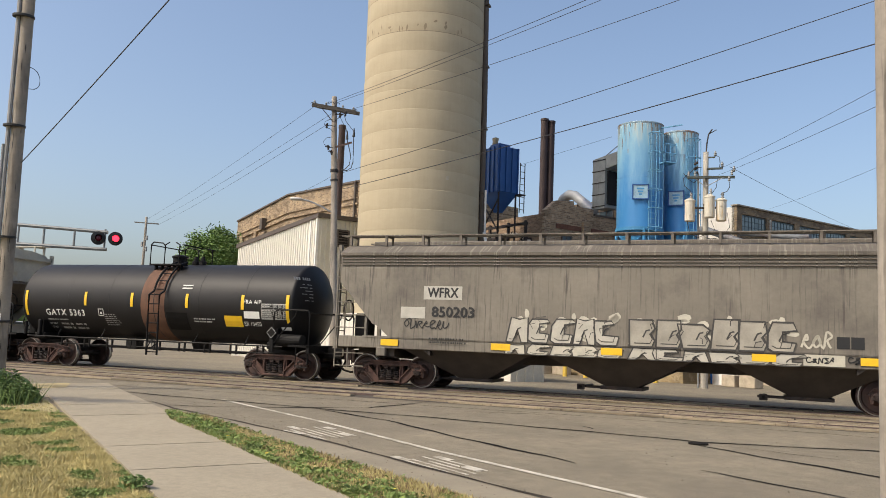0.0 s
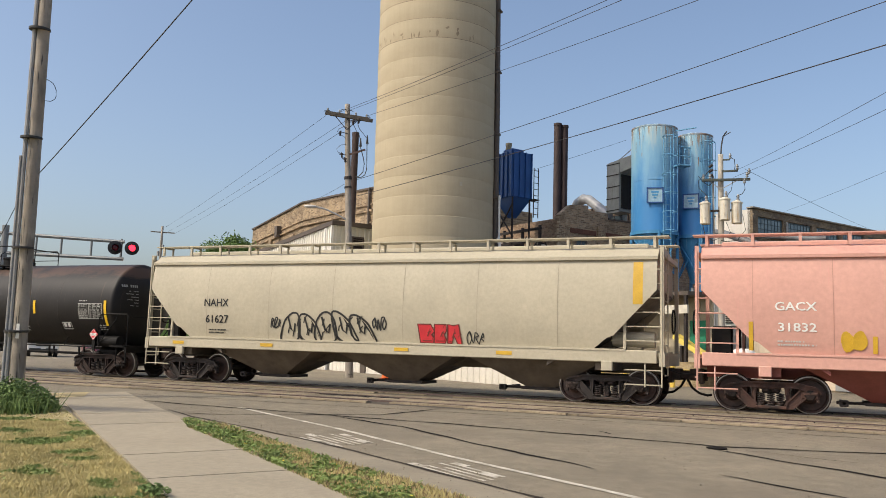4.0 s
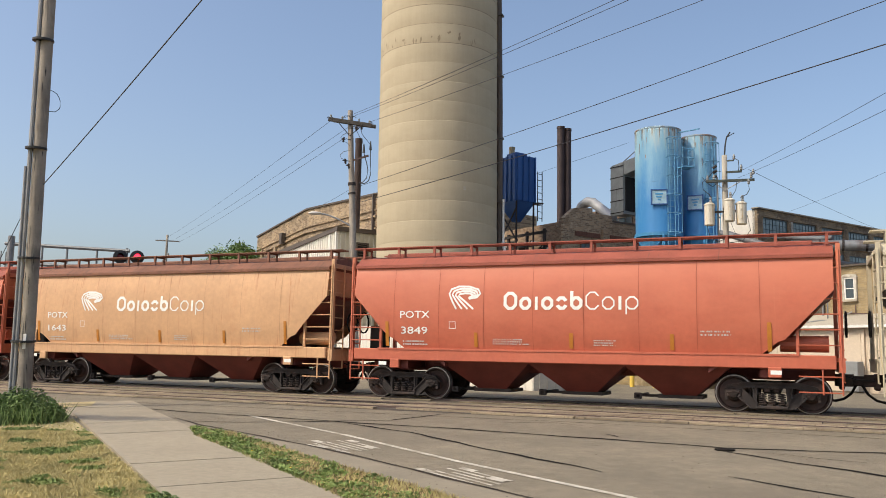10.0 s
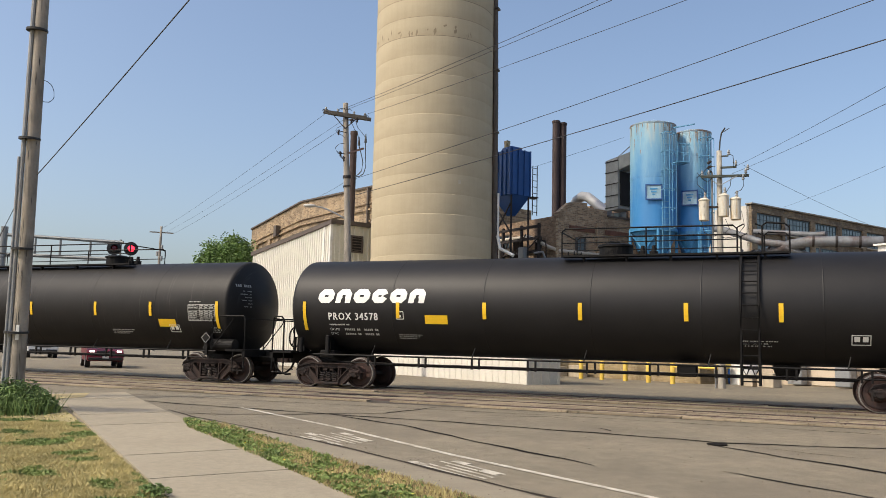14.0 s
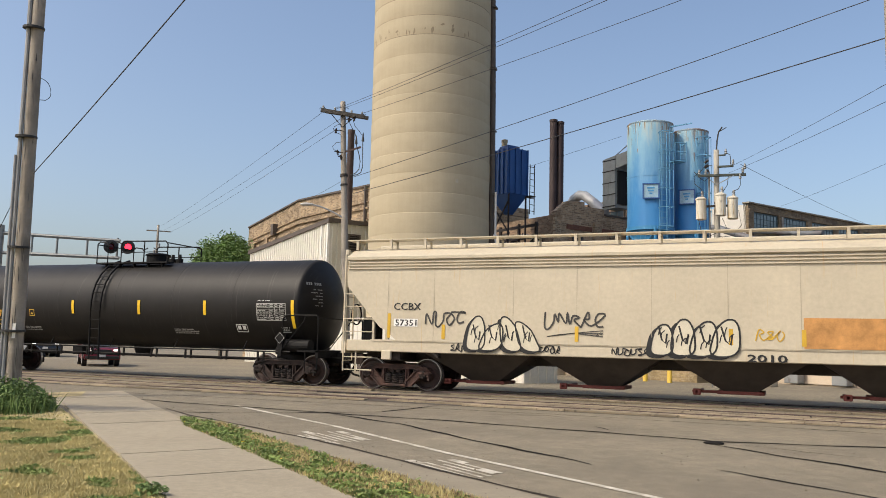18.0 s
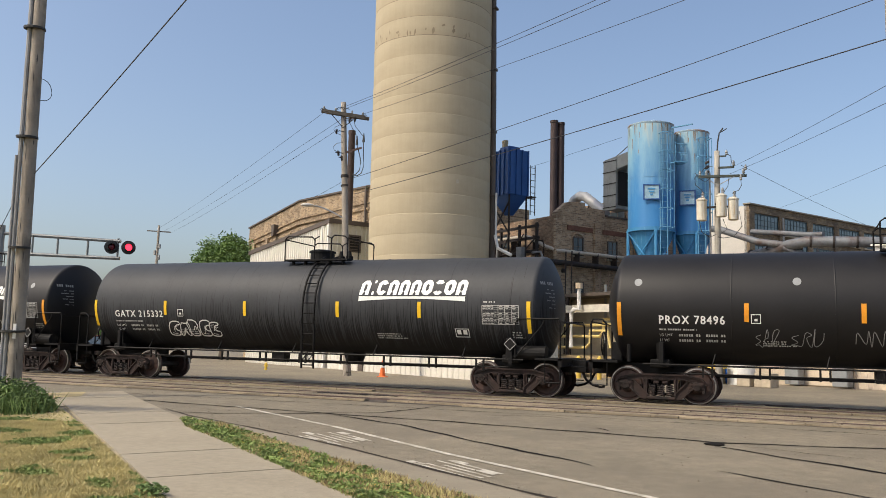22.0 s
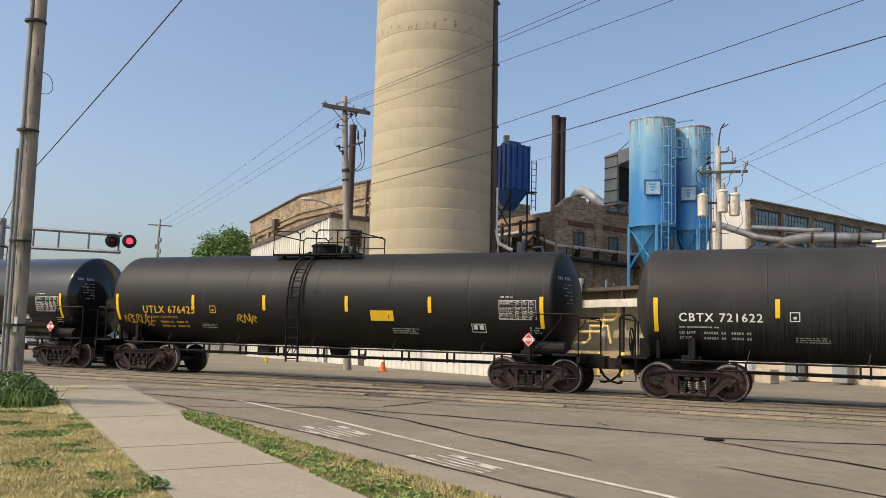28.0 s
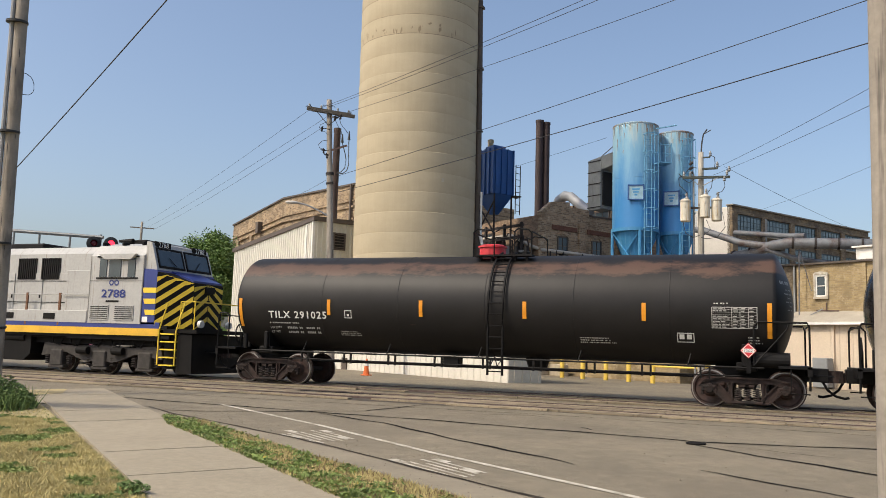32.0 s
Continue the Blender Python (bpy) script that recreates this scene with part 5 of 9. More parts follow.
def mound(cx, cy, rx, ry, h, n):
    """Places spread through a bushy mound that thins towards its edge."""
    out = []
    while len(out) < n:
        a, r = rng.uniform(0, 6.283), rng.random() ** .6
        top = h * (1 - r * r) * (.75 + .35 * noise.noise(Vector((a * 1.3, r * 3, cx)))) + .1
        x, y = cx + rx * r * math.cos(a), cy + ry * r * math.sin(a)
        out.append((x, y, ground_z(x, y) + rng.random() ** .6 * top))
    return out


LEAFY = M("weed_leaf", (.125, .19, .05), .75, var=.4, scale=3)
leaf_cloud("weeds", mound(-14.0, 12.0, .85, .7, .72, 4600) + mound(-14.9, 11.5, 1.1, .8, .8, 5200) + mound(-16.4, 13.6, .6, .5, .35, 1200), .04, LEAFY, "bushy green weeds round the foot of a utility pole", "weeds", 6)
blades("weeds", [(x, y) for x, y, z in mound(-14.5, 11.8, 1.5, 1.0, .1, 2200)], .1, .5, LEAFY, "tall grass stalks among the weeds", 7, .7, .012)
leaf_cloud("weeds", mound(-5.85, 6.7, .2, .13, .08, 260), .03, LEAFY, "small clump of weeds at the sidewalk edge", "weeds", 8)

# ---- poles and wires ----


def utility_pole(base, top, r0, r1, label, arms=(), name="utility_pole"):
    t = thing(name, pose(*base), label, "utility pole")
    base, top = Vector(base), Vector(top)
    bm = B()
    d = top - base
    n = 10
    q = d.to_track_quat("Z", "Y")
    rings = []
    for k in range(n + 1):
        u = k / n
        r = r0 + (r1 - r0) * u
        rings.append([bm.verts.new(d * u + q @ Vector((r * math.cos(a), r * math.sin(a), 0))) for a in (2 * math.pi * j / 14 for j in range(14))])
    for a, b in zip(rings, rings[1:]):
        for j in range(14):
            f = bm.faces.new((a[j], a[(j + 1) % 14], b[(j + 1) % 14], b[j]))
            f.smooth = True
    bm.faces.new(rings[-1])
    part("pole", bm, POLEW, t)
    return t


lp = utility_pole((-16.59, 14.185, -.2), (-16.07, 13.535, 11.5), .17, .13, "weathered grey wooden utility pole with conduits up its side")
LEAN = Vector((.52, -.65, 11.7))
for q, r, u1 in ((.225, .05, .97), (.30, .032, .48)):
    bm = B()
    tube(bm, [LEAN * u + Vector((-.645, -.764, 0)) * (q - .05 * u) + Vector((0, 0, .05)) for u in (0, u1 * .25, u1 * .5, u1 * .75, u1)], r, 8)
    part("conduit", bm, M("conduit_grey", (.3, .3, .3), .6, var=.15, scale=3, streak=.4, streak_col=(.16, .15, .15)), lp, "grey steel conduit strapped to the pole")
for u in (.135, .3, .52, .74):
    bm = B()
    p = LEAN * u + Vector((-.645, -.764, 0)) * .08
    cyl(bm, p, p + LEAN.normalized() * .05, .27 if u < .2 else .24, seg=14)
    part("strap", bm, BLACKC, lp)
part("tag_plate", box(B(), (.17, -.25, 1.6), (.07, .02, .34), Euler((0, 0, .5)).to_matrix()), TRIM_W, lp)
bm = B()
tube(bm, [(.33, -.24, 7.56), (.36, -.2, 7.555), (.392, -.164, 7.53), (.43, -.12, 7.49), (.46, -.083, 7.42), (.481, -.058, 7.33), (.487, -.051, 7.19), (.475, -.065, 7.13), (.454, -.09, 7.09), (.42, -.13, 7.05), (.33, -.24, 7.04)], .008, 6)
part("service_loop", bm, BLACKC, lp)
# checks and knots in the weathered wood
rng = random.Random(44)
for k in range(26):
    u, a = rng.uniform(.03, .8), rng.uniform(-2.6, -.2)
    r = .17 - .04 * u + .001
    l, w = rng.uniform(.15, .7), rng.uniform(.006, .014)
    c = LEAN * u + Vector((math.cos(a) * r, math.sin(a) * r, 0))
    t_ = Vector((-math.sin(a), math.cos(a), 0))
    d = LEAN.normalized()
    bm = B()
    bm.faces.new([bm.verts.new(v) for v in (c - d * l / 2, c + t_ * w, c + d * l / 2, c - t_ * w)])
    part("wood_check", bm, BLACKC, lp)
rp0 = utility_pole((1.08, 9.05, -.25), (1.1, 8.95, 10.5), .16, .12, "pale weathered wooden pole beside the street")

cp = utility_pole((-19.6, 35.4, -.13), (-20.84, 36.18, 13.5), .2, .13, "grey wooden power pole with crossarm, cable risers and street lamp")
ARM = Vector((.9, .4, -.13)).normalized()
for z, l in ((12.95, 1.12),):
    u = (z + .05) / 13.5
    c = Vector((-1.24 * u, .78 * u, z)) + Vector((.1, -.2, 0))
    bm = B()
    q = ARM.to_track_quat("X", "Z").to_matrix()
    box(bm, c, (2 * l, .13, .19), q)
    part("crossarm", bm, M("arm_wood", (.07, .062, .052), .85, var=.3, scale=3), cp)
    bm = B()
    for s in (-1, 1):
        tube(bm, [c + ARM * s * .7, c + Vector((0, .02, -.7))], .022, 5)
    part("arm_brace", bm, DARK_IRON, cp)
    for s in (-1.0, -.4, .45, 1.0):
        bm = B()
        lathe(bm, [(0, .03), (.06, .06), (.1, .04), (.14, .06), (.2, .03)], c + ARM * s + Vector((0, 0, .06)), "z", 8)
        part("insulator", bm, GREY_M, cp)
part("crossarm", box(B(), c + Vector((.1, .28, .0)), (2.2, .12, .17), q), M("arm_wood", (.07, .062, .052)), cp)
for s in (-1.05, -.2, .12, 1.02):
    p = c + ARM * s + Vector((0, 0, .3 if abs(s) < .5 else .12))
    part("jumper_cable", tube(B(), [p + ARM * -.14 + Vector((0, 0, -.08)), p + ARM * -.08, p, p + ARM * .1 + Vector((0, 0, .04)), p + ARM * .18 + Vector((0, 0, -.02))], .016, 5), BLACKC, cp)
ACROSS = Vector((.87, .48, 0))
FRONT = Vector((.25, -.42, 0))
# cutouts on their brackets
for (x, z), swing in (((-.35, 11.9), 1), ((-.2, 10.8), -1), ((-.02, 10.56), -1), ((.28, 12.5), 1), ((.55, 12.58), 1)):
    p = Vector((-.88, .25, z)) + ACROSS * x + FRONT * .3
    bm = B()
    cyl(bm, p + Vector((0, 0, -.13)), p + Vector((.04 * swing, 0, .13)), .04, seg=8)
    for dz in (-.07, 0, .07):
        cyl(bm, p + Vector((0, 0, dz - .012)), p + Vector((0, 0, dz + .012)), .062, seg=8)
    cu_ = part("cutout", bm, DARK_IRON, cp)
    part("cutout_bracket", tube(B(), [p, p + ACROSS * .16 * swing + Vector((0, 0, .05)), Vector((-.86, .3, z + .05))], .022, 5), DARK_IRON, cu_)
for pts in (((-.03, 12.22), (-.2, 12.24), (-.42, 12.12), (-.48, 11.98), (-.4, 11.88)), ((-.3, 11.8), (-.15, 11.75), (-.02, 11.62)),
            ((-.02, 11.35), (-.3, 11.3), (-.48, 11.1), (-.42, 10.95), (-.22, 10.85)), ((-.2, 10.72), (-.1, 10.62), (-.02, 10.45)),
            ((.5, 12.5), (.6, 12.2), (.82, 11.95), (.98, 11.75)), ((.3, 12.4), (.45, 12.1), (.62, 11.85), (.68, 11.6))):
    part("jumper_cable", tube(B(), [Vector((-.88, .25, z)) + ACROSS * x + FRONT * .3 for x, z in pts], .014, 5), BLACKC, cp)
# cable terminations and the risers that swing back into the pole
for tx, tz, run in ((.7, 11.5, ((.72, 11.2), (.86, 10.75), (.93, 10.4), (.88, 10.0), (.7, 9.78), (.5, 9.7))), (1.03, 11.66, ((1.03, 11.2), (1.05, 10.6), (1.06, 10.15), (.98, 9.85), (.8, 9.72), (.5, 9.66)))):
    p = Vector((-.88, .25, tz)) + ACROSS * tx + FRONT * .3
    t2 = part("cable_termination", lathe(B(), [(-.22, .075), (-.12, .06), (-.02, .05), (.1, .035), (.22, .02)], p, "z", 10), BLACKC, cp)
    part("riser_cable", tube(B(), [p + Vector((0, 0, -.2))] + [Vector((-.88, .25, z)) + ACROSS * x + FRONT * .3 for x, z in run], .024, 6), BLACKC, t2)
part("cable_bracket", box(B(), Vector((-.88, .25, 11.0)) + ACROSS * .55 + FRONT * .25, (.85, .07, .09), Euler((0, -.35, .5)).to_matrix()), M("bracket_rust", (.1, .06, .05), .7), cp)
part("pole_band", cyl(B(), (-.87, .56, 9.66), (-.88, .56, 9.8), .2, seg=14), DARK_IRON, cp)
part("pole_band", cyl(B(), (-.83, .53, 9.2), (-.84, .53, 9.28), .19, seg=14), DARK_IRON, cp)
bm = B()
tube(bm, [(-.77, .31, 7.58), (-1.1, .12, 7.78), (-1.5, -.1, 7.98), (-1.77, -.25, 8.08), (-2.1, -.43, 8.14)], .04, 8)
part("lamp_arm", bm, STEEL, cp)
bm = B()
lathe(bm, [(0, .03), (.08, .1), (.3, .15), (.52, .13), (.64, .06), (.66, .02)], (0, 0, 0), "x", 14)
bmesh.ops.transform(bm, matrix=Matrix.Translation((-2.0, -.38, 8.14)) @ Euler((0, 0, radians(209))).to_matrix().to_4x4() @ Matrix.Diagonal((1, 1, .62, 1)), verts=bm.verts)
part("lamp_head", bm, M("lamp_grey", (.5, .48, .44), .5), cp, "pale grey street lamp head", True)

# the pole stands on the near side of the shed's forecourt
EYE, CPS = Vector((0, 0, 1.3)), .9
cp.matrix_world = Matrix.Translation(EYE + (Vector((-19.6, 35.4, -.05)) - EYE) * CPS) @ Matrix.Diagonal((CPS, CPS, CPS, 1))
part("pole_foot", cyl(B(), (0, 0, -.17), (0, 0, 0), .205, .2, seg=14), POLEW, cp)
rp = utility_pole((-2.6, 34.9, -.05), (-2.5, 33.9, 9.3), .15, .1, "pale wooden power pole carrying three transformers beside the silos")
rp.children[0].data.materials[0] = M("pole_bleached", (.42, .39, .33), .85, var=.2, scale=2, streak=.8, streak_col=(.2, .17, .14), bump=.2, bump_scale=12)
DKGREEN = M("arm_dark", (.05, .06, .05), .7, var=.3, scale=4)
part("crossarm", box(B(), (.3, -1.06, 8.3), (1.8, .09, .1), Euler((0, 0, radians(6))).to_matrix(), .01), DKGREEN, rp)
part("crossarm", box(B(), (.44, -1.0, 8.66), (.6, .07, .08), bev=.01), DKGREEN, rp)
part("crossarm", box(B(), (.28, -1.0, 9.12), (.34, .05, .06), bev=.01), DKGREEN, rp)
for p0, p1 in (((-.3, -1.05, 8.28), (.08, -1.0, 7.95)), ((.75, -1.05, 8.28), (.12, -1.0, 7.95))):
    part("arm_brace", tube(B(), [p0, p1], .018, 5), STEEL, rp)
for x, z in ((-.55, 8.36), (-.3, 8.36), (1.08, 8.36), (1.16, 8.5), (.72, 8.7), (.46, 9.14), (.98, 8.12)):
    bm = B()
    lathe(bm, [(0, .03), (.04, .06), (.08, .04), (.12, .06), (.16, .04), (.22, .025)], (x, -1.04, z), "z", 8)
    part("insulator", bm, GREY_M, rp)
TCAN = M("transformer_grey", (.6, .56, .46), .5, var=.12, scale=2, streak=.45, streak_col=(.45, .3, .13))
for i, (x, y, z) in enumerate(((-.5, -1.0, 7.0), (.25, -1.1, 7.12), (.68, -.95, 7.0))):
    bm = B()
    lathe(bm, [(-.44, .17), (-.42, .2), (.34, .2), (.36, .22), (.4, .22), (.47, .12), (.47, .02)], (x, y, z), "z", 18)
    tr = part("transformer", bm, TCAN, rp, "rust-streaked cream transformer can", True)
    part("bushing", lathe(B(), [(.45, .04), (.51, .07), (.57, .04), (.63, .06), (.72, .03)], (x + .05, y, z), "z", 8), GREY_M, tr)
    part("hanger", box(B(), (x * .5 + .05, -.95, z + .1), (abs(x) + .1, .06, .08)), DARK_IRON, tr)
    for dz in (-.2, .15):
        part("lifting_lug", box(B(), (x, y - .21, z + dz), (.05, .03, .07)), TCAN, tr)
for pts, r in ((((-.6, 8.45), (-.75, 8.3), (-.72, 8.0), (-.5, 7.8), (-.42, 7.65)), .014), (((.98, 8.1), (1.0, 7.9), (.9, 7.72), (.72, 7.65), (.66, 7.6)), .014),
               (((.46, 9.2), (.62, 9.1), (.64, 8.85), (.62, 8.7)), .014), (((-.1, 8.3), (-.35, 8.1), (-.55, 8.25), (-.75, 8.5)), .014), (((-.5, 8.5), (-.3, 8.75), (-.05, 8.7)), .014),
               (((.1, 9.15), (.14, 9.7), (.2, 10.05), (.34, 10.25)), .03), (((.2, 10.05), (.5, 10.22)), .018), (((.3, 7.6), (.5, 7.9), (.55, 8.3)), .012),
               (((.9, 6.9), (1.0, 6.3), (.7, 5.9), (.3, 5.85), (.1, 5.9)), .014), (((-.6, 6.6), (-.5, 6.1), (-.2, 5.9), (.05, 6.0)), .014), (((.3, 6.6), (.45, 6.2), (.2, 6.0)), .014)):
    part("jumper_cable", tube(B(), [(x, -1.05, z) for x, z in pts], r, 5), BLACKC, rp)
part("riser_cable", tube(B(), [(-.22, -.1, 0), (-.2, -.75, 6.6), (-.19, -.95, 8.5)], .035, 6), GREY_M, rp)
for z in (8.55, 8.75, 8.95):
    part("arrester", cyl(B(), (-.35, -1.0, z - .1), (-.2, -1.0, z), .05, seg=8), DARK_IRON, rp)

fp = utility_pole((-73.6, 82.5, -.05), (-73.3, 82.2, 15.6), .2, .14, "distant wooden power pole with a crossarm")
bm = B()
box(bm, (.2, -.1, 14.9), (2.9, .12, .14), Euler((0, 0, radians(42))).to_matrix())
part("crossarm", bm, POLEW, fp)
for k, z in enumerate((13.0, 12.2, 11.6)):
    part("transformer", box(B(), (.5 - .7 * (k % 2), -.2, z), (.25, .25, .6), bev=.04), GREY_M, fp)

WIRES = [
    ((-21.05, 35.60, 13.00), (-4.83, 20.87, 10.40)), ((-20.46, 35.83, 13.16), (-4.48, 21.01, 10.41)), ((-19.73, 36.17, 12.87), (-2.68, 21.76, 10.47)),
    ((-19.8, 35.65, 9.5), (1.77, 21.51, 9.76)), ((-19.8, 35.74, 8.7), (1.84, 17.47, 7.41)),
    ((-22.06, 36.25, 13.17), (-73.18, 82.28, 15.36)), ((-20.6, 35.9, 12.72), (-72.65, 82.55, 14.95)), ((-20.72, 35.36, 11.9), (-72.00, 82.86, 14.68)),
    ((-20.63, 36.20, 9.52), (-32.05, 50.82, 11.54)), ((-2.05, 34.23, 8.64), (2.05, 19.76, 7.17)), ((-2.05, 34.25, 8.42), (2.05, 19.81, 6.80)),
    ((-1.63, 34.38, 8.77), (5.63, 66.60, 10.69)), ((-.32, 53.29, 10.15), (3.38, 33.26, 8.24)), ((-17.0, 49.3, 12.1), (-8.69, 47.21, 13.59)),
    ((-16.05, 13.795, 5.03), (-9.414, 10.67, 6.84)), ((-16.9, 14.0, 4.4), (-21.0, 15.2, .2)),
]
OVER = {0: .6, 1: .6, 2: .6, 3: .6, 4: .5, 9: .6, 10: .6, 12: .5, 14: 1.0}
for i, (a, b) in enumerate(WIRES):
    a, b = Vector(a), Vector(b)
    if i <= 8:
        a = EYE + (a - EYE) * CPS
    ov = OVER.get(i, 0)
    e = b + (b - a) * ov
    n = 14
    sag = .003 * (e - a).length
    bm = B()
    tube(bm, [a + (e - a) * (k / n) + Vector((0, 0, 4 * sag * (k / n) * (k / n * (1 + ov) - 1))) for k in range(n + 1)],
         {14: .012, 4: .013, 3: .011, 9: .006, 10: .006, 12: .006}.get(i, .0085), 5)
    w = part("overhead_wire", bm, BLACKC if i == 14 else WIRE, None)
    tagged(w, "thin dark overhead wire slung between the poles", "wire", "overhead wires")

# ---- crossing signal on its cantilever ----
MAST = M("mast_grey", (.21, .22, .22), .5, metal=.2, var=.15, scale=3)
sg = thing("crossing_signal", pose(-31.5, 27.2, -.05), "galvanised cantilever crossing signal with a pair of red lamps", "crossing signal")
C0, C1 = Vector((-1.6, -.55, 0)), Vector((3.55, 1.75, 0))
bm = B()
cyl(bm, (-1.35, -.45, 0), (-1.35, -.45, 6.3), .15, seg=12)
part("mast", bm, MAST, sg)
bm = B()
tube(bm, [C0 + Vector((0, 0, 5.95)), C1 + Vector((0, 0, 5.72))], .08, 8)
part("truss_pipe", bm, MAST, sg)
bm = B()
tube(bm, [C0 + Vector((0, 0, 5.05)), C1 + Vector((0, 0, 4.94))], .08, 8)
part("truss_pipe", bm, MAST, sg)
for u in (.3, .5, .74, .98):
    p = C0 + (C1 - C0) * u
    bm = B()
    tube(bm, [p + Vector((0, 0, 4.95)), p + Vector((0, 0, 5.85))], .05, 6)
    part("truss_post", bm, MAST, sg)
LENS_ON = M("signal_red_lit", (.5, .01, .02), .3, glow=(1.0, .02, .04), glow_strength=5.0)
LENS_OFF = M("signal_red_dark", (.2, .012, .02), .25)
CV = Vector((.75, -.66, 0))
for i, u in enumerate((.925, 1.06)):
    p = C0 + (C1 - C0) * u + Vector((0, 0, 5.42)) + CV * .25
    q = CV.to_track_quat("Z", "Y").to_matrix().to_4x4()
    bm = B()
    lathe(bm, [(-.02, .05), (-.02, .31), (.0, .31), (.02, .15)], seg=24)
    lathe(bm, [(.0, .16), (.2, .17), (.2, .155), (.01, .15)], seg=18, caps=False)
    bmesh.ops.transform(bm, matrix=Matrix.Translation(p) @ q, verts=bm.verts)
    h = part("signal_head", bm, BLACKC, sg, "round black backing disc with hood")
    bm = B()
    lathe(bm, [(.03, .02), (.03, .15), (.07, .1), (.085, .02)], seg=18)
    bmesh.ops.transform(bm, matrix=Matrix.Translation(p) @ q, verts=bm.verts)
    part("lens", bm, LENS_ON if i == 1 else LENS_OFF, h, "glowing red lens" if i == 1 else "unlit dark red lens")
bm = B()
for k in range(12):
    cyl(bm, (-1.75, -.6, .4 + k * .4), (-1.75, -.35, .4 + k * .4), .02, seg=5)
cyl(bm, (-1.75, -.6, 0), (-1.75, -.6, 5.6), .025, seg=6)
cyl(bm, (-1.75, -.35, 0), (-1.75, -.35, 5.6), .025, seg=6)
part("mast_ladder", bm, MAST, sg)

# ---- tree and distance ----


def tree(x, y, h, r, seed, n=2600):
    t = thing("tree", pose(x, y, -.05), "round green maple with dense small leaves beyond the tracks", "tree")
    rng = random.Random(seed)
    bm = B()
    tube(bm, [(0, 0, 0), (.05, 0, h * .25), (0, .1, h * .45), (.05, .05, h * .75)], .16, 8)
    for k in range(7):
        a = k * .9 + rng.random()
        z = h * (.3 + .06 * k)
        tube(bm, [(0, 0, z), (math.cos(a) * r * .4, math.sin(a) * r * .4, z + .8), (math.cos(a) * r * .75, math.sin(a) * r * .75, z + 1.5)], .05, 5)
    part("trunk", bm, BARK, t)
    vs, fs = [], []
    clumps = []
    for k in range(190):
        a, b, q = rng.uniform(0, 6.283), rng.uniform(-1, 1), rng.random() ** .4
        cx = r * q * math.cos(a) * math.sqrt(1 - b * b)
        cy = r * q * math.sin(a) * math.sqrt(1 - b * b)
        cz = h * .62 + b * q * h * .36
        clumps.append((cx, cy, cz, rng.uniform(.4, .66)))
    for k in range(n * 27):
        cx, cy, cz, cr = rng.choice(clumps)
        p = Vector((cx + rng.gauss(0, cr * .55), cy + rng.gauss(0, cr * .55), cz + rng.gauss(0, cr * .5)))
        d = Vector((rng.gauss(0, 1), rng.gauss(0, 1), rng.gauss(0, .7))).normalized() * rng.uniform(.06, .13)
        e = d.orthogonal().normalized() * rng.uniform(.03, .06)
        i = len(vs)
        vs += [p - d, p + e, p + d, p - e]
        fs.append([i, i + 1, i + 2, i + 3])
    me = bpy.data.meshes.new("crown")
    me.from_pydata([tuple(v) for v in vs], [], fs)
    me.materials.append(LEAF)
    link_mesh("crown", me, t)
    return t


tree(-38.15, 50.0, 9.1, 2.25, 4)
# unseen street tree beside the camera, added so its crown shades lawn and sidewalk
st_ = thing("tree", pose(-22.5, 7.6, -.15), "unseen leafy street tree, its long limb added to shade the sidewalk", "tree")
bm = B()
tube(bm, [(0, 0, 0), (.1, 0, 2.2), (.6, .1, 4.2), (3.0, .8, 5.0), (7.0, 1.95, 5.2)], .12, 8)
part("trunk", bm, BARK, st_)
LIMB = []
rng = random.Random(17)
for k in range(2400):
    u = rng.random() ** .8
    w = .5 * (1 - u ** 3) + .1
    LIMB.append((.8 + 6.6 * u + rng.gauss(0, .15), .2 + 1.8 * u + rng.gauss(0, w * .5), 5.1 + rng.gauss(0, .28)))
crown = leaf_cloud("crown", LIMB, .14, LEAF, "", "", 31)
crown.parent = st_
del crown["kind"]
bk = part("backdrop", B(), LEAF, None)
vs, fs = [], []
rng = random.Random(8)
for k in range(9000):
    a = rng.uniform(-72, -35)
    d = rng.uniform(330, 380)
    x, y = d * math.sin(radians(a)), d * math.cos(radians(a))
    z = rng.random() ** 1.4 * (7 + 3 * math.sin(a * .9) + 2 * math.sin(a * 2.7))
    s = rng.uniform(.8, 1.8)
    i = len(vs)
    c, sn = math.cos(radians(a)), -math.sin(radians(a))
    vs += [(x - c * s, y - sn * s, z), (x, y, z + s), (x + c * s, y + sn * s, z + .2), (x, y, z - s * .7)]
    fs.append([i, i + 3, i + 2, i + 1])
bk.data.from_pydata(vs, [], fs)
tagged(bk, "low hazy line of distant trees", "backdrop", kind="structure")

# ---- concrete tower ----
tw = thing("concrete_tower", pose(-17.79, 40.75, -.05, 0, -.43, 0), "tall round tan concrete tower cast in ring-shaped lifts", "tower")
LIFT = 1.035


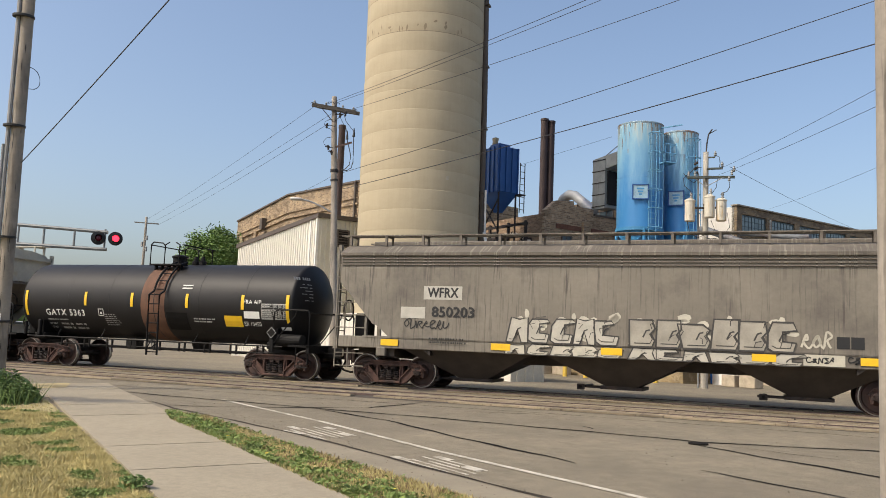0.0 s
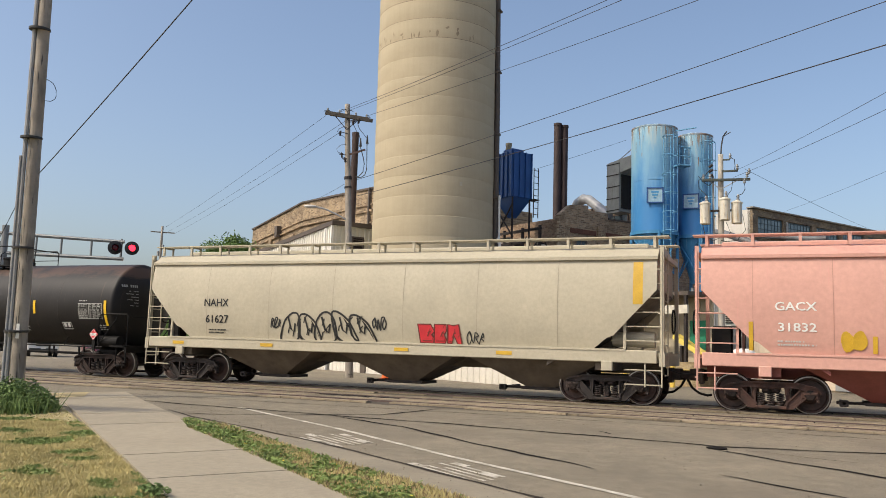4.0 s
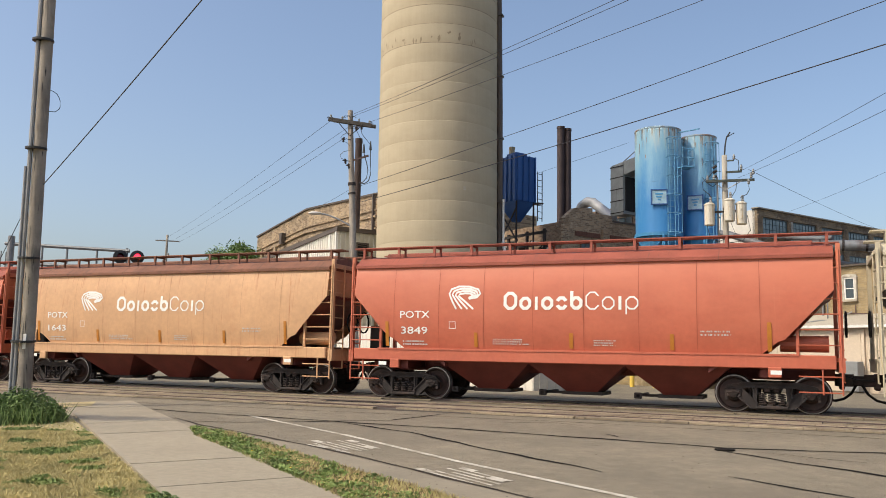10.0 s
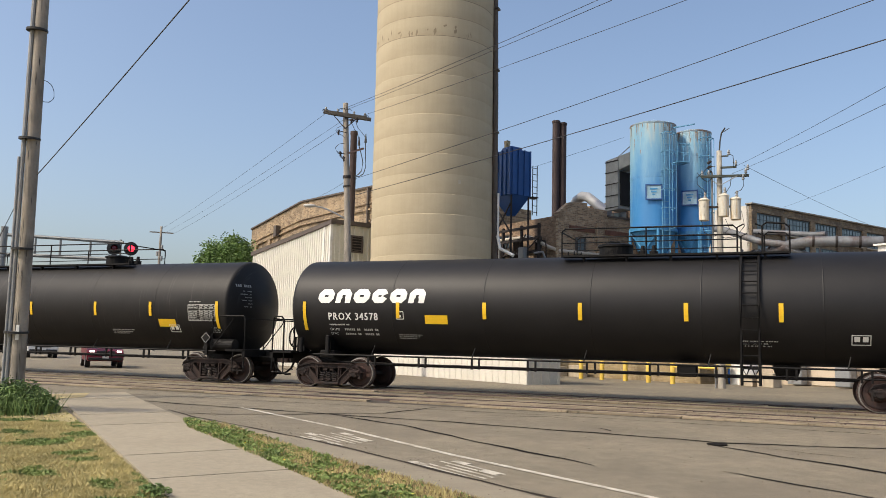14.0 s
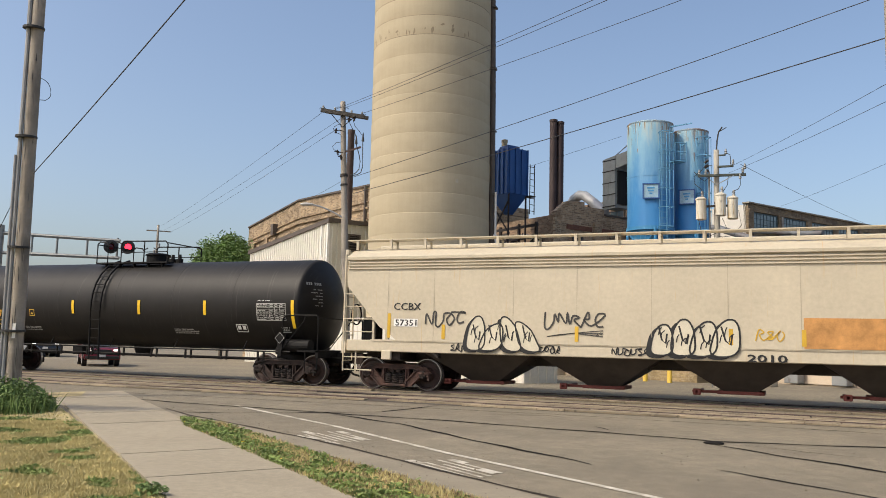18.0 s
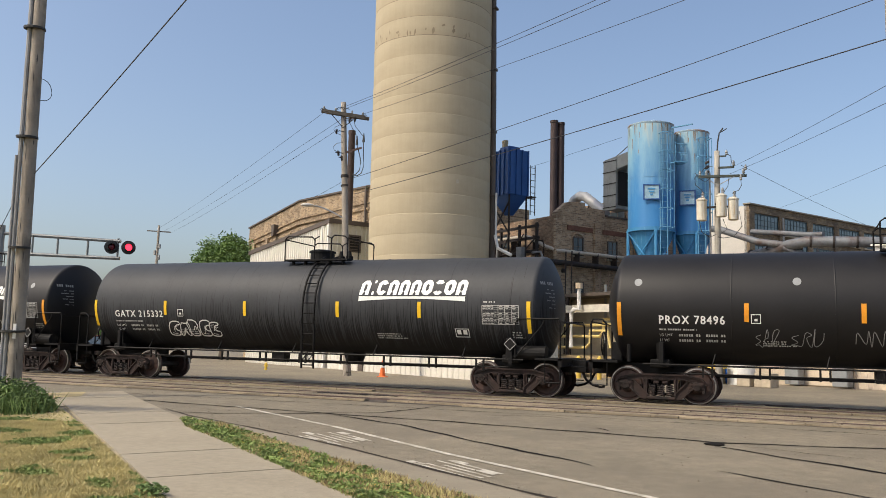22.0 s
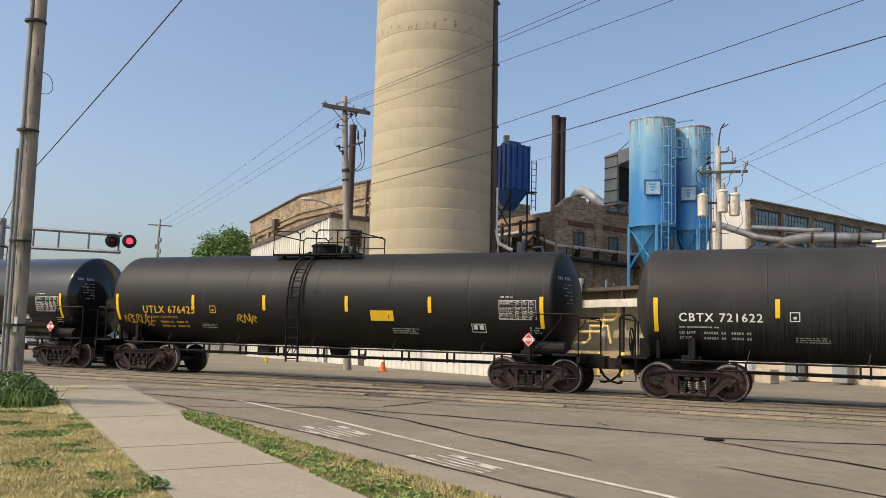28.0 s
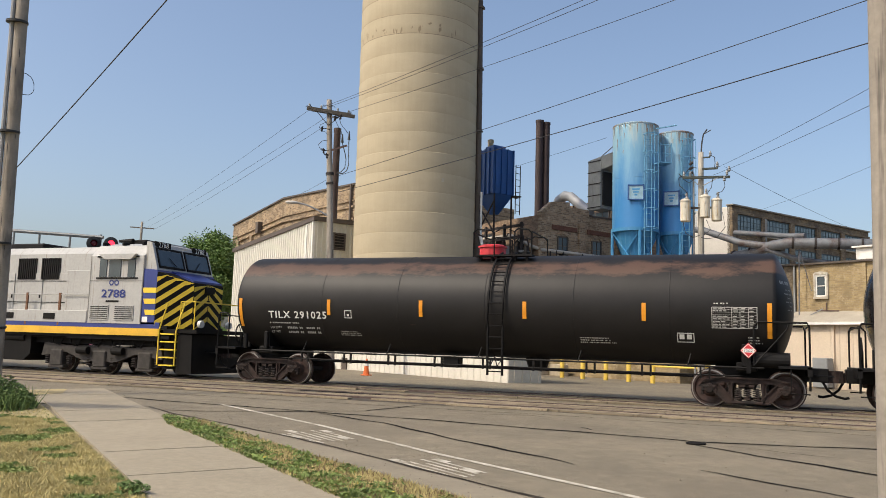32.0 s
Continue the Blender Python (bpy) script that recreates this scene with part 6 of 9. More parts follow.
def tower_material():
    """Cast concrete: each lift pale at its head and stained towards its foot, with runs, blotches and pores."""
    m = bpy.data.materials.new("tower_concrete")
    m.use_nodes = True
    nt = m.node_tree
    b = nt.nodes["Principled BSDF"]
    b.inputs["Roughness"].default_value = .88
    b.inputs["Specular IOR Level"].default_value = .25
    co = nt.nodes.new("ShaderNodeTexCoord")

    def noise_at(stretch, detail=5, rough=.6):
        mp = nt.nodes.new("ShaderNodeMapping")
        mp.inputs["Scale"].default_value = stretch
        n = nt.nodes.new("ShaderNodeTexNoise")
        n.inputs["Scale"].default_value, n.inputs["Detail"].default_value, n.inputs["Roughness"].default_value = 1.0, detail, rough
        nt.links.new(co.outputs["Object"], mp.inputs["Vector"])
        nt.links.new(mp.outputs["Vector"], n.inputs["Vector"])
        return n.outputs["Fac"]

    def calc(op, a, c):
        x = nt.nodes.new("ShaderNodeMath")
        x.operation = op
        for s, v in zip(x.inputs, (a, c)):
            if hasattr(v, "is_linked"):
                nt.links.new(v, s)
            else:
                s.default_value = v
        return x.outputs[0]

    sep = nt.nodes.new("ShaderNodeSeparateXYZ")
    nt.links.new(co.outputs["Object"], sep.inputs["Vector"])
    # place within a lift, its edge waved a little
    up = calc("FRACT", calc("DIVIDE", calc("ADD", sep.outputs["Z"], .285), LIFT), 0)
    stain = calc("MULTIPLY", calc("SUBTRACT", 1.0, up), calc("MULTIPLY", noise_at((.5, .5, 1.1)), 1.5))
    tone = calc("ADD", calc("MULTIPLY", stain, -.12), calc("MULTIPLY", noise_at((.35, .35, .8), 6, .65), .34))
    tone = calc("ADD", tone, calc("MULTIPLY", noise_at((5, 5, .35), 4, .7), .16))
    tone = calc("ADD", tone, calc("MULTIPLY", noise_at((16, 16, 16), 5, .7), .12))
    r = nt.nodes.new("ShaderNodeValToRGB")
    r.color_ramp.elements[0].position, r.color_ramp.elements[0].color = .04, (.33, .28, .19, 1)
    r.color_ramp.elements[1].position, r.color_ramp.elements[1].color = .46, (.51, .44, .31, 1)
    nt.links.new(tone, r.inputs["Fac"])
    nt.links.new(r.outputs["Color"], b.inputs["Base Color"])
    bp = nt.nodes.new("ShaderNodeBump")
    bp.inputs["Strength"].default_value, bp.inputs["Distance"].default_value = .15, .02
    nt.links.new(noise_at((12, 12, 8), 6, .65), bp.inputs["Height"])
    nt.links.new(bp.outputs["Normal"], b.inputs["Normal"])
    return m


TOWER = tower_material()
z = .75 - LIFT
rng = random.Random(3)
while z < 31:
    r = 3.268 - .0018 * z + rng.uniform(-.008, .008)
    bm = B()
    lathe(bm, [(z - .06, r - .1), (z, r - .012), (z + .05, r - .004), (z + LIFT - .06, r), (z + LIFT - .012, r + .001), (z + LIFT + .006, r - .02), (z + LIFT + .006, r - .1)], seg=72)
    part("concrete_lift", bm, TOWER, tw, smooth=True)
    if z > 16.5:
        part("joint_crack", lathe(B(), [(z - .012, r - .02), (z - .012, r + .002), (z + .012, r + .002), (z + .012, r - .02)], seg=72, caps=False), M("joint_stain", (.2, .16, .11), .9), tw)
    z += LIFT
bm = B()
RV = Vector((.93, .37, 0))
tube(bm, [RV * 3.5 + Vector((0, -.3, 1)), RV * 3.48 + Vector((0, -.3, 15)), RV * 3.3 + Vector((0, -.3, 31))], .16, 10)
part("downpipe", bm, TRIM_D, tw, "dark brown riser pipe")
bm = B()
tube(bm, [RV * 3.75 + Vector((0, -.5, 7.2)), RV * 3.75 + Vector((0, -.5, 9.6))], .06, 8)
tube(bm, [RV * 3.72 + Vector((0, -.5, 7.3)), RV * 3.8 + Vector((.1, -.6, 6.6)), RV * 4.4 + Vector((.3, -.8, 6.2))], .09, 8)
part("white_pipe", bm, TRIM_W, tw, "white painted pipe")
for zz in (6, 9.5, 13, 16.5, 20, 23.5):
    part("pipe_bracket", box(B(), RV * 3.45 + Vector((0, -.3, zz)), (.4, .4, .1)), TRIM_D, tw)
rng = random.Random(9)
for k in range(22):
    a = -2.75 + 2.2 * k / 21 + rng.uniform(-.08, .08)
    zz = 17.55 + rng.uniform(-.12, .3)
    bm = B()
    w, hh = rng.uniform(.04, .11), rng.uniform(.06, .2)
    p = Vector((math.cos(a) * 3.238, math.sin(a) * 3.238, zz))
    t_ = Vector((-math.sin(a), math.cos(a), 0))
    bm.faces.new([bm.verts.new(v) for v in (p - t_ * w, p - t_ * w * .3 - Vector((0, 0, hh)), p + t_ * w, p + t_ * w * .8 + Vector((0, 0, hh)), p - t_ * w * .6 + Vector((0, 0, hh * .7)))])
    part("spall_mark", bm, M("tower_patch", (.27, .22, .145), .9), tw)
bm = B()
box(bm, Vector((math.cos(-.72) * 3.25, math.sin(-.72) * 3.25, 9.7)), (.16, .02, .2), Euler((0, 0, -.72 + math.pi / 2)).to_matrix())
part("patch_plate", bm, M("tower_pale", (.47, .42, .32), .9), tw)

# ---- white metal building and shed ----


def corrugated(bm, p0, p1, zb, zt0, zt1, pitch=.3, depth=.055):
    """A ribbed metal wall from p0 to p1, its top edge rising from zt0 to zt1."""
    p0, p1 = Vector(p0), Vector(p1)
    d = p1 - p0
    n = int(d.length / pitch)
    nrm = Vector((d.y, -d.x)).normalized()
    pts = []
    for k in range(n):
        for u, o in ((0, 0), (.6, 0), (.66, depth), (.92, depth)):
            pts.append(((k + u) / n, o))
    pts.append((1, 0))
    lo = [bm.verts.new((*(p0 + d * u + nrm * o), zb)) for u, o in pts]
    hi = [bm.verts.new((*(p0 + d * u + nrm * o), zt0 + (zt1 - zt0) * u)) for u, o in pts]
    for i in range(len(pts) - 1):
        bm.faces.new((lo[i], lo[i + 1], hi[i + 1], hi[i]))


wb = thing("metal_building", grid(-53.5, 20.8, -.05), "white ribbed metal building with a brown roof edge", "building")
part("wall", prism(B(), [(.05, 0), (11.65, 0), (11.65, 8.1), (.05, 7.2)], .05, 10), WHITE_W, wb)
bm = B()
corrugated(bm, (0, 0), (11.72, 0), 0, 7.3, 8.2)
part("wall_cladding", bm, WHITE_W, wb)
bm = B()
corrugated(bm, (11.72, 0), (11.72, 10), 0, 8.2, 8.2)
part("wall_cladding", bm, WHITE_W_SHADE, wb)
for z0, z1, y0, y1 in ((7.28, 8.18, -.12, .1),):
    part("roof_edge", prism(B(), [(-.1, z0 - .12), (11.85, z1 - .1), (11.85, z1 + .14), (-.1, z0 + .14)], y0, y1), TRIM_D, wb)
part("roof_edge", box(B(), (11.8, 5, 8.22), (.16, 10.2, .24)), TRIM_D, wb)
part("corner_trim", box(B(), (11.66, -.02, 4.05), (.16, .14, 8.1)), TRIM_W, wb)
part("corner_trim", box(B(), (10.9, -.05, 4.0), (.12, .06, 8.0)), TRIM_W, wb)
w = part("window", box(B(), (11.77, 1.55, 7.05), (.1, .62, .86)), DARK, wb)
bm = B()
for yy in (1.2, 1.9):
    box(bm, (11.82, yy, 7.05), (.08, .09, .96))
for zz in (6.6, 7.5):
    box(bm, (11.82, 1.55, zz), (.08, .78, .09))
part("window_frame", bm, TRIM_D, w)
bm = B()
for k in range(5):
    box(bm, (11.83, 1.55, 6.72 + k * .16), (.05, .6, .04))
part("louvre", bm, TRIM_D, w)
part("green_tank", lathe(B(), [(0, .4), (1.2, .4), (1.3, .2)], (10.6, 6.4, 8.2), seg=16), M("green_tank", (.06, .3, .2), .5), wb)

ws = thing("metal_shed", grid(-41.7, 20.9, -.05), "low white ribbed metal shed in front of the tower", "shed")
part("wall", box(B(), (8.5, .85, 1.3), (16.7, 1.6, 2.6)), WHITE_W, ws)
bm = B()
corrugated(bm, (.1, 0), (16.9, 0), 0, 2.62, 2.62, .42, .035)
part("wall_cladding", bm, WHITE_W, ws)
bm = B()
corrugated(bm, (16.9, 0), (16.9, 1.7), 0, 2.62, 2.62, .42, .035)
part("wall_cladding", bm, WHITE_W_SHADE, ws)
part("roof", box(B(), (8.5, .85, 2.66), (17.0, 1.9, .06)), TRIM_W, ws)
part("base_strip", box(B(), (4.0, -.05, .3), (.5, .1, .6)), TRIM_D, ws)

st = thing("smokestack", pose(-23.65, 42.2, 0), "slim rusty red-brown smokestack", "smokestack")
part("pipe", lathe(B(), [(0, .2), (13.6, .2), (13.65, .22), (13.85, .22)], seg=16), M("stack_rust", (.062, .041, .037), .7, var=.25, scale=1), st, smooth=True)

# ---- brick hall behind ----
bh = thing("brick_hall", grid(-70, 27, -.05), "old tan brick hall with a stepped gable parapet", "building")
part("wall", prism(B(), [(0, 0), (21.6, 0), (21.6, 11.95), (10.4, 12.4), (.3, 11.3), (0, 11.3)], 0, 14), BT_X, bh)
for z0, z1, pr in ((10.5, 10.62, .16), (10.95, 11.02, .1), (9.7, 9.8, .1)):
    part("brick_ledge", prism(B(), [(0, z0 - .9), (10.4, z0), (21.6, z0 - .1), (21.6, z1 - .1), (10.4, z1), (0, z1 - .9)], -pr, 0), BT_X, bh)
part("parapet_cap", prism(B(), [(0, 11.28), (10.4, 12.38), (21.7, 11.93), (21.7, 12.05), (10.4, 12.5), (0, 11.4)], -.12, .5), TRIM_D, bh)
for x in (1.5, 4.4, 9.0, 13.5, 17.5):
    part("pilaster", box(B(), (x, -.1, 5.0), (.5, .2, 10.0)), BT_X, bh)
part("vent_stack", box(B(), (6.2, -.25, 10.5), (.5, .4, .9)), TRIM_D, bh)
part("downpipe", box(B(), (21.3, -.15, 6.0), (.15, .15, 12.0)), TRIM_D, bh)

# ---- dust collector, stacks, brick plant ----
dc = thing("dust_collector", grid(-39.3, 30.2, 0), "dark blue dust collector on legs with a hopper below", "dust collector")
bm = B()
box(bm, (.9, .75, 11.7), (1.75, 1.5, 2.75), bev=.03)
part("housing", bm, BLUE_DARK, dc)
for k in range(5):
    part("stiffener", box(B(), (.08 + k * .41, -.03, 11.7), (.07, .1, 2.75)), BLUE_DARK, dc)
for k in range(4):
    part("stiffener", box(B(), (1.8, .08 + k * .45, 11.7), (.1, .07, 2.75)), BLUE_DARK, dc)
bm = B()
lo = [bm.verts.new((.9 + a * .18, .75 + b * .18, 9.2)) for a, b in ((-1, -1), (1, -1), (1, 1), (-1, 1))]
hi = [bm.verts.new((.9 + a * .85, .75 + b * .72, 10.32)) for a, b in ((-1, -1), (1, -1), (1, 1), (-1, 1))]
bm.faces.new(lo[::-1])
for i in range(4):
    bm.faces.new((lo[i], lo[(i + 1) % 4], hi[(i + 1) % 4], hi[i]))
part("hopper", bm, BLUE_DARK, dc)
for x in (.1, 1.7):
    for y in (.1, 1.4):
        part("leg", cyl(B(), (x, y, 0), (x, y, 10.4), .06, seg=6), DARK_IRON, dc)
part("brace", tube(tube(B(), [(.1, .1, 8.0), (1.7, .1, 9.9)], .05, 5), [(1.7, .1, 8.0), (.1, .1, 9.9)], .05, 5), DARK_IRON, dc)
bm = B()
box(bm, (.9, .75, 13.2), (.9, .9, .3), bev=.04)
part("top_unit", bm, BLUE_DARK, dc)
bm = B()
cyl(bm, (.6, .6, 13.3), (.6, .6, 13.75), .2, .15, seg=10)
box(bm, (.6, .6, 13.72), (.3, .25, .2))
part("fan_motor", bm, M("motor_tan", (.35, .28, .16), .6), dc)
bm = B()
for y in (1.5, 1.85):
    cyl(bm, (1.95, y, 9.2), (1.95, y, 12.2), .03, seg=5)
for k in range(8):
    cyl(bm, (1.95, 1.5, 9.4 + k * .38), (1.95, 1.85, 9.4 + k * .38), .02, seg=5)
box(bm, (1.7, 1.7, 10.3), (.6, .45, .06))
part("ladder", bm, DARK_IRON, dc)

rk = thing("pipe_rack", grid(-42.5, 31.6, 0), "crowded dark steel pipe rack below the dust collector", "pipe rack")
rng = random.Random(71)
for x in (0, 1.8, 3.6, 5.2):
    part("post", box(B(), (x, .6, 4.4), (.14, .14, 8.8)), DARK_IRON, rk)
for z in (5.4, 6.3, 7.1, 7.9, 8.6):
    part("beam", box(B(), (2.6, .55, z), (5.6, .1, .16)), DARK_IRON, rk)
for k in range(14):
    x, z = rng.uniform(0, 5), rng.uniform(4.8, 9.2)
    l = rng.uniform(.8, 2.4)
    pts = [(x, .2 + .3 * (k % 3), z), (x + l * .5, .2 + .3 * (k % 3), z), (x + l * .6, .2 + .3 * (k % 3), z - .3), (x + l * .6, .2 + .3 * (k % 3), z - rng.uniform(.8, 2.4))]
    part("pipe", tube(B(), pts, rng.uniform(.03, .09), 7), (DARK_IRON, GREY_M, RUSTY)[k % 3], rk)
for k in range(4):
    x = .3 + k * 1.3
    part("brace", tube(B(), [(x, .5, 6.3 + .3 * k), (x + 1.2, .5, 8.6 - .2 * k)], .04, 5), DARK_IRON, rk)
part("junction_box", box(B(), (4.3, .1, 7.0), (.5, .3, .7), bev=.03), GREY_M, rk)

for i, (x, y) in enumerate(((-14.36, 53.3), (-13.98, 53.6))):
    s = thing("smokestack", pose(x, y, 0), "tall rusty brown steel smokestack, one of a pair", "smokestack", "paired smokestacks")
    part("pipe", lathe(B(), [(0, .25), (16.5 - i * .1, .25), (16.5 - i * .1, .28), (16.65 - i * .1, .28), (16.65 - i * .1, .2)], seg=18), STACK, s, smooth=True)


def window(parent, c, w, h, axis, arch=False, panes=(2, 2), frame_mat=None, depth=.12):
    """A recessed window on a wall; axis: the local axis that the wall runs along. The outside is -y or +x."""
    fm = frame_mat or TRIM_D
    x, y, z = c
    out = -1 if axis == "x" else 1

    def bx(bm, du, dz, su, sz, off, th):
        if axis == "x":
            box(bm, (x + du, y + out * off, z + dz), (su, th, sz))
        else:
            box(bm, (x + out * off, y + du, z + dz), (th, su, sz))
    bm = B()
    bx(bm, 0, 0, w, h, .012, .03)
    win = part("window", bm, GLASS, parent)
    bm = B()
    for du in (-w / 2, w / 2):
        bx(bm, du, 0, .07, h + .07, .03, .08)
    for dz in (-h / 2, h / 2):
        bx(bm, 0, dz, w + .07, .07, .03, .08)
    part("window_frame", bm, fm, win)
    for k in range(1, panes[0]):
        bm = B()
        bx(bm, -w / 2 + w * k / panes[0], 0, .035, h, .03, .05)
        part("mullion", bm, fm, win)
    for k in range(1, panes[1]):
        bm = B()
        bx(bm, 0, -h / 2 + h * k / panes[1], w, .035, .03, .05)
        part("mullion", bm, fm, win)
    if arch:
        bm = B()
        for k in range(7):
            a = math.pi * k / 6
            bx(bm, .55 * w * math.cos(a), h / 2 + .06 + .22 * math.sin(a), .2, .14, .03, .06)
        part("brick_arch", bm, BR_Y if axis == "y" else BR_X, win)
    bm = B()
    bx(bm, 0, -h / 2 - .08, w + .25, .1, .06, .16)
    part("sill", bm, M("stone_sill", (.4, .35, .27), .85), win)
    return win


bp_ = thing("brick_plant", grid(-37, 33.44, -.05), "brown brick plant building with arched windows and roof steps", "building")
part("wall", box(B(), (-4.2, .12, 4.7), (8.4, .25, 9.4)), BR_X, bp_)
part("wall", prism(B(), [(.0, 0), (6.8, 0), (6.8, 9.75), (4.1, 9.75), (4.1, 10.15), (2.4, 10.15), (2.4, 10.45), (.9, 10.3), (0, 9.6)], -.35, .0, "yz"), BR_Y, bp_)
part("roof", box(B(), (-4.3, 3.6, 9.2), (8.0, 6.4, .2)), TRIM_D, bp_)
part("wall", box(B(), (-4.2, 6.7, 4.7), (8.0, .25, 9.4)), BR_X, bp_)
part("parapet_cap", box(B(), (-.17, 5.5, 9.8), (.45, 2.7, .12)), TRIM_D, bp_)
for y0, y1 in ((.9, 3.0), (3.9, 6.1)):
    part("brick_band", box(B(), (.03, (y0 + y1) / 2, 8.75), (.08, y1 - y0, .28)), M("brick_red_band", (.16, .07, .045), .9, var=.3, scale=5), bp_)
for y in (.1, 3.4, 6.6):
    part("pilaster", box(B(), (.05, y, 4.6), (.16, .5, 9.2)), BR_Y, bp_)
for y in (1.8, 4.75):
    window(bp_, (.0, y, 7.65), .8, 1.1, "y", True, (2, 2))
window(bp_, (.0, 1.9, 4.6), .7, 1.7, "y", False, (1, 1), TRIM_D)
window(bp_, (-5.3, .0, 8.2), 1.5, .9, "x", False, (4, 2))
for x in (-2.0, -4.2, -6.4):
    part("panel_recess", box(B(), (x, -.02, 6.6), (1.3, .06, .7)), M("boarded_panel", (.1, .085, .07), .8, var=.3, scale=3), bp_)
part("brick_ledge", box(B(), (-4.2, -.08, 7.4), (8.4, .16, .18)), BR_X, bp_)
hb_ = thing("brick_penthouse", grid(-45, 40, 0), "brown brick penthouse with a barred window band above the plant roof", "building")
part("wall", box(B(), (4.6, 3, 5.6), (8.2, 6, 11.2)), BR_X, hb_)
window(hb_, (5.6, 0.0, 9.9), 3.6, 1.1, "x", False, (6, 2))
bm = B()
tube(bm, [(3.3, -1.2, 10.7), (4.0, -1.3, 11.4), (4.7, -1.4, 11.6), (5.3, -1.5, 11.45), (6.3, -1.6, 10.8), (7.4, -1.8, 10.1)], .33, 14)
part("duct", bm, STEEL, hb_, "bent galvanised roof duct", True)
bm = B()
for x in (4.6, 5.2):
    tube(bm, [(x, -1.2, 9.3), (x + .2, -1.3, 10.9)], .04, 5)
part("duct_stand", bm, DARK_IRON, hb_)

# ---- silos and their duct ----


def silo(x, y, z0, z1, r, label, ladder_deg, sign_deg, sign_z):
    t = thing("silo", pose(x, y, -.05), label, "silo", "blue silos")
    bm = B()
    lathe(bm, [(z0, r), (z1 - .12, r)], seg=48)
    upper = part("shell", bm, SILO_PAINT, t, smooth=True)
    part("seam_ring", lathe(B(), [(z0 + 2.9, r - .01), (z0 + 2.9, r + .014), (z0 + 2.95, r + .014), (z0 + 2.95, r - .01)], seg=48, caps=False), SILO_PAINT, upper)
    part("roof", lathe(B(), [(z1 - .12, r), (z1 - .07, r + .02), (z1 - .02, r + .02), (z1 + .03, r - .1), (z1 + .1, .1)], seg=40), SILO_ROOF, t)
    part("cone", lathe(B(), [(z0 - 2.6, .25), (z0, r - .05)], seg=40), BLUE_SILO, t, smooth=True)
    part("ring_beam", lathe(B(), [(z0 - .1, r), (z0 - .1, r + .05), (z0 + .1, r + .05), (z0 + .1, r)], seg=40), BLUE_SILO, t)
    for k in range(4):
        a = radians(20 + 90 * k)
        part("leg", cyl(B(), (r * math.cos(a), r * math.sin(a), 0), (r * math.cos(a), r * math.sin(a), z0), .09, seg=8), BLUE_SILO, t)
        b = radians(20 + 90 * (k + 1))
        bm = B()
        tube(bm, [(r * math.cos(a), r * math.sin(a), z0 - .1), (r * math.cos(b) * .98, r * math.sin(b) * .98, z0 - 2.4)], .045, 5)
        tube(bm, [(r * math.cos(b), r * math.sin(b), z0 - .1), (r * math.cos(a) * .98, r * math.sin(a) * .98, z0 - 2.4)], .045, 5)
        part("brace", bm, BLUE_SILO, t)
    rng = random.Random(int(x * 10))
    for k in range(16):
        q, l = rng.uniform(-2.9, -.3), rng.uniform(.15, .8)
        bm = B()
        w = rng.uniform(.008, .024)
        top_ = z1 - .12 - (rng.uniform(0, 1.5) if k % 3 == 0 else 0)
        v = [bm.verts.new(((r + .012) * math.cos(q + u / r), (r + .012) * math.sin(q + u / r), zz)) for u, zz in ((-w, top_), (w, top_), (w * .6, top_ - l * .7), (0, top_ - l), (-w * .7, top_ - l * .6))]
        bm.faces.new(v)
        part("rust_run", bm, RUST_RUN, upper)
    a = radians(ladder_deg)
    d, e = Vector((math.cos(a), math.sin(a), 0)), Vector((-math.sin(a), math.cos(a), 0))
    bm = B()
    for s in (-.22, .22):
        tube(bm, [d * (r + .12) + e * s + Vector((0, 0, z0 - 1.5)), d * (r + .12) + e * s + Vector((0, 0, z1 - .7))], .03, 5)
    zz = z0 - 1.4
    while zz < z1 - .7:
        tube(bm, [d * (r + .12) + e * -.22 + Vector((0, 0, zz)), d * (r + .12) + e * .22 + Vector((0, 0, zz))], .015, 4)
        zz += .32
    part("ladder", bm, BLUE_RAIL, t)
    bm = B()
    zz = z0
    while zz < z1 - .6:
        tube(bm, [d * (r + .1) + e * -.3 + Vector((0, 0, zz)), d * (r + .6) + e * -.36 + Vector((0, 0, zz)), d * (r + .8) + Vector((0, 0, zz)), d * (r + .6) + e * .36 + Vector((0, 0, zz)), d * (r + .1) + e * .3 + Vector((0, 0, zz))], .025, 4)
        zz += 1.05
    for s in (-.36, 0, .36):
        tube(bm, [d * (r + (.6 if s else .8)) + e * s + Vector((0, 0, z0)), d * (r + (.6 if s else .8)) + e * s + Vector((0, 0, z1 - .7))], .018, 4)
    part("ladder_cage", bm, BLUE_RAIL, t)
    if label.startswith("tall"):
        bm = B()
        box(bm, d * (r + .35) + e * .75 + Vector((0, 0, z1 - 2.4)), (.7, .7, .06), Euler((0, 0, a)).to_matrix())
        for s in (.4, 1.1):
            for q in (.1, .7):
                cyl(bm, d * (r + q) + e * s + Vector((0, 0, z1 - 2.4)), d * (r + q) + e * s + Vector((0, 0, z1 - 1.3)), .025, seg=5)
        for h2 in (.5, 1.0):
            tube(bm, [d * (r + .1) + e * 1.1 + Vector((0, 0, z1 - 2.4 + h2)), d * (r + .7) + e * 1.1 + Vector((0, 0, z1 - 2.4 + h2)), d * (r + .7) + e * .4 + Vector((0, 0, z1 - 2.4 + h2))], .022, 5)
        part("platform", bm, BLUE_RAIL, t)
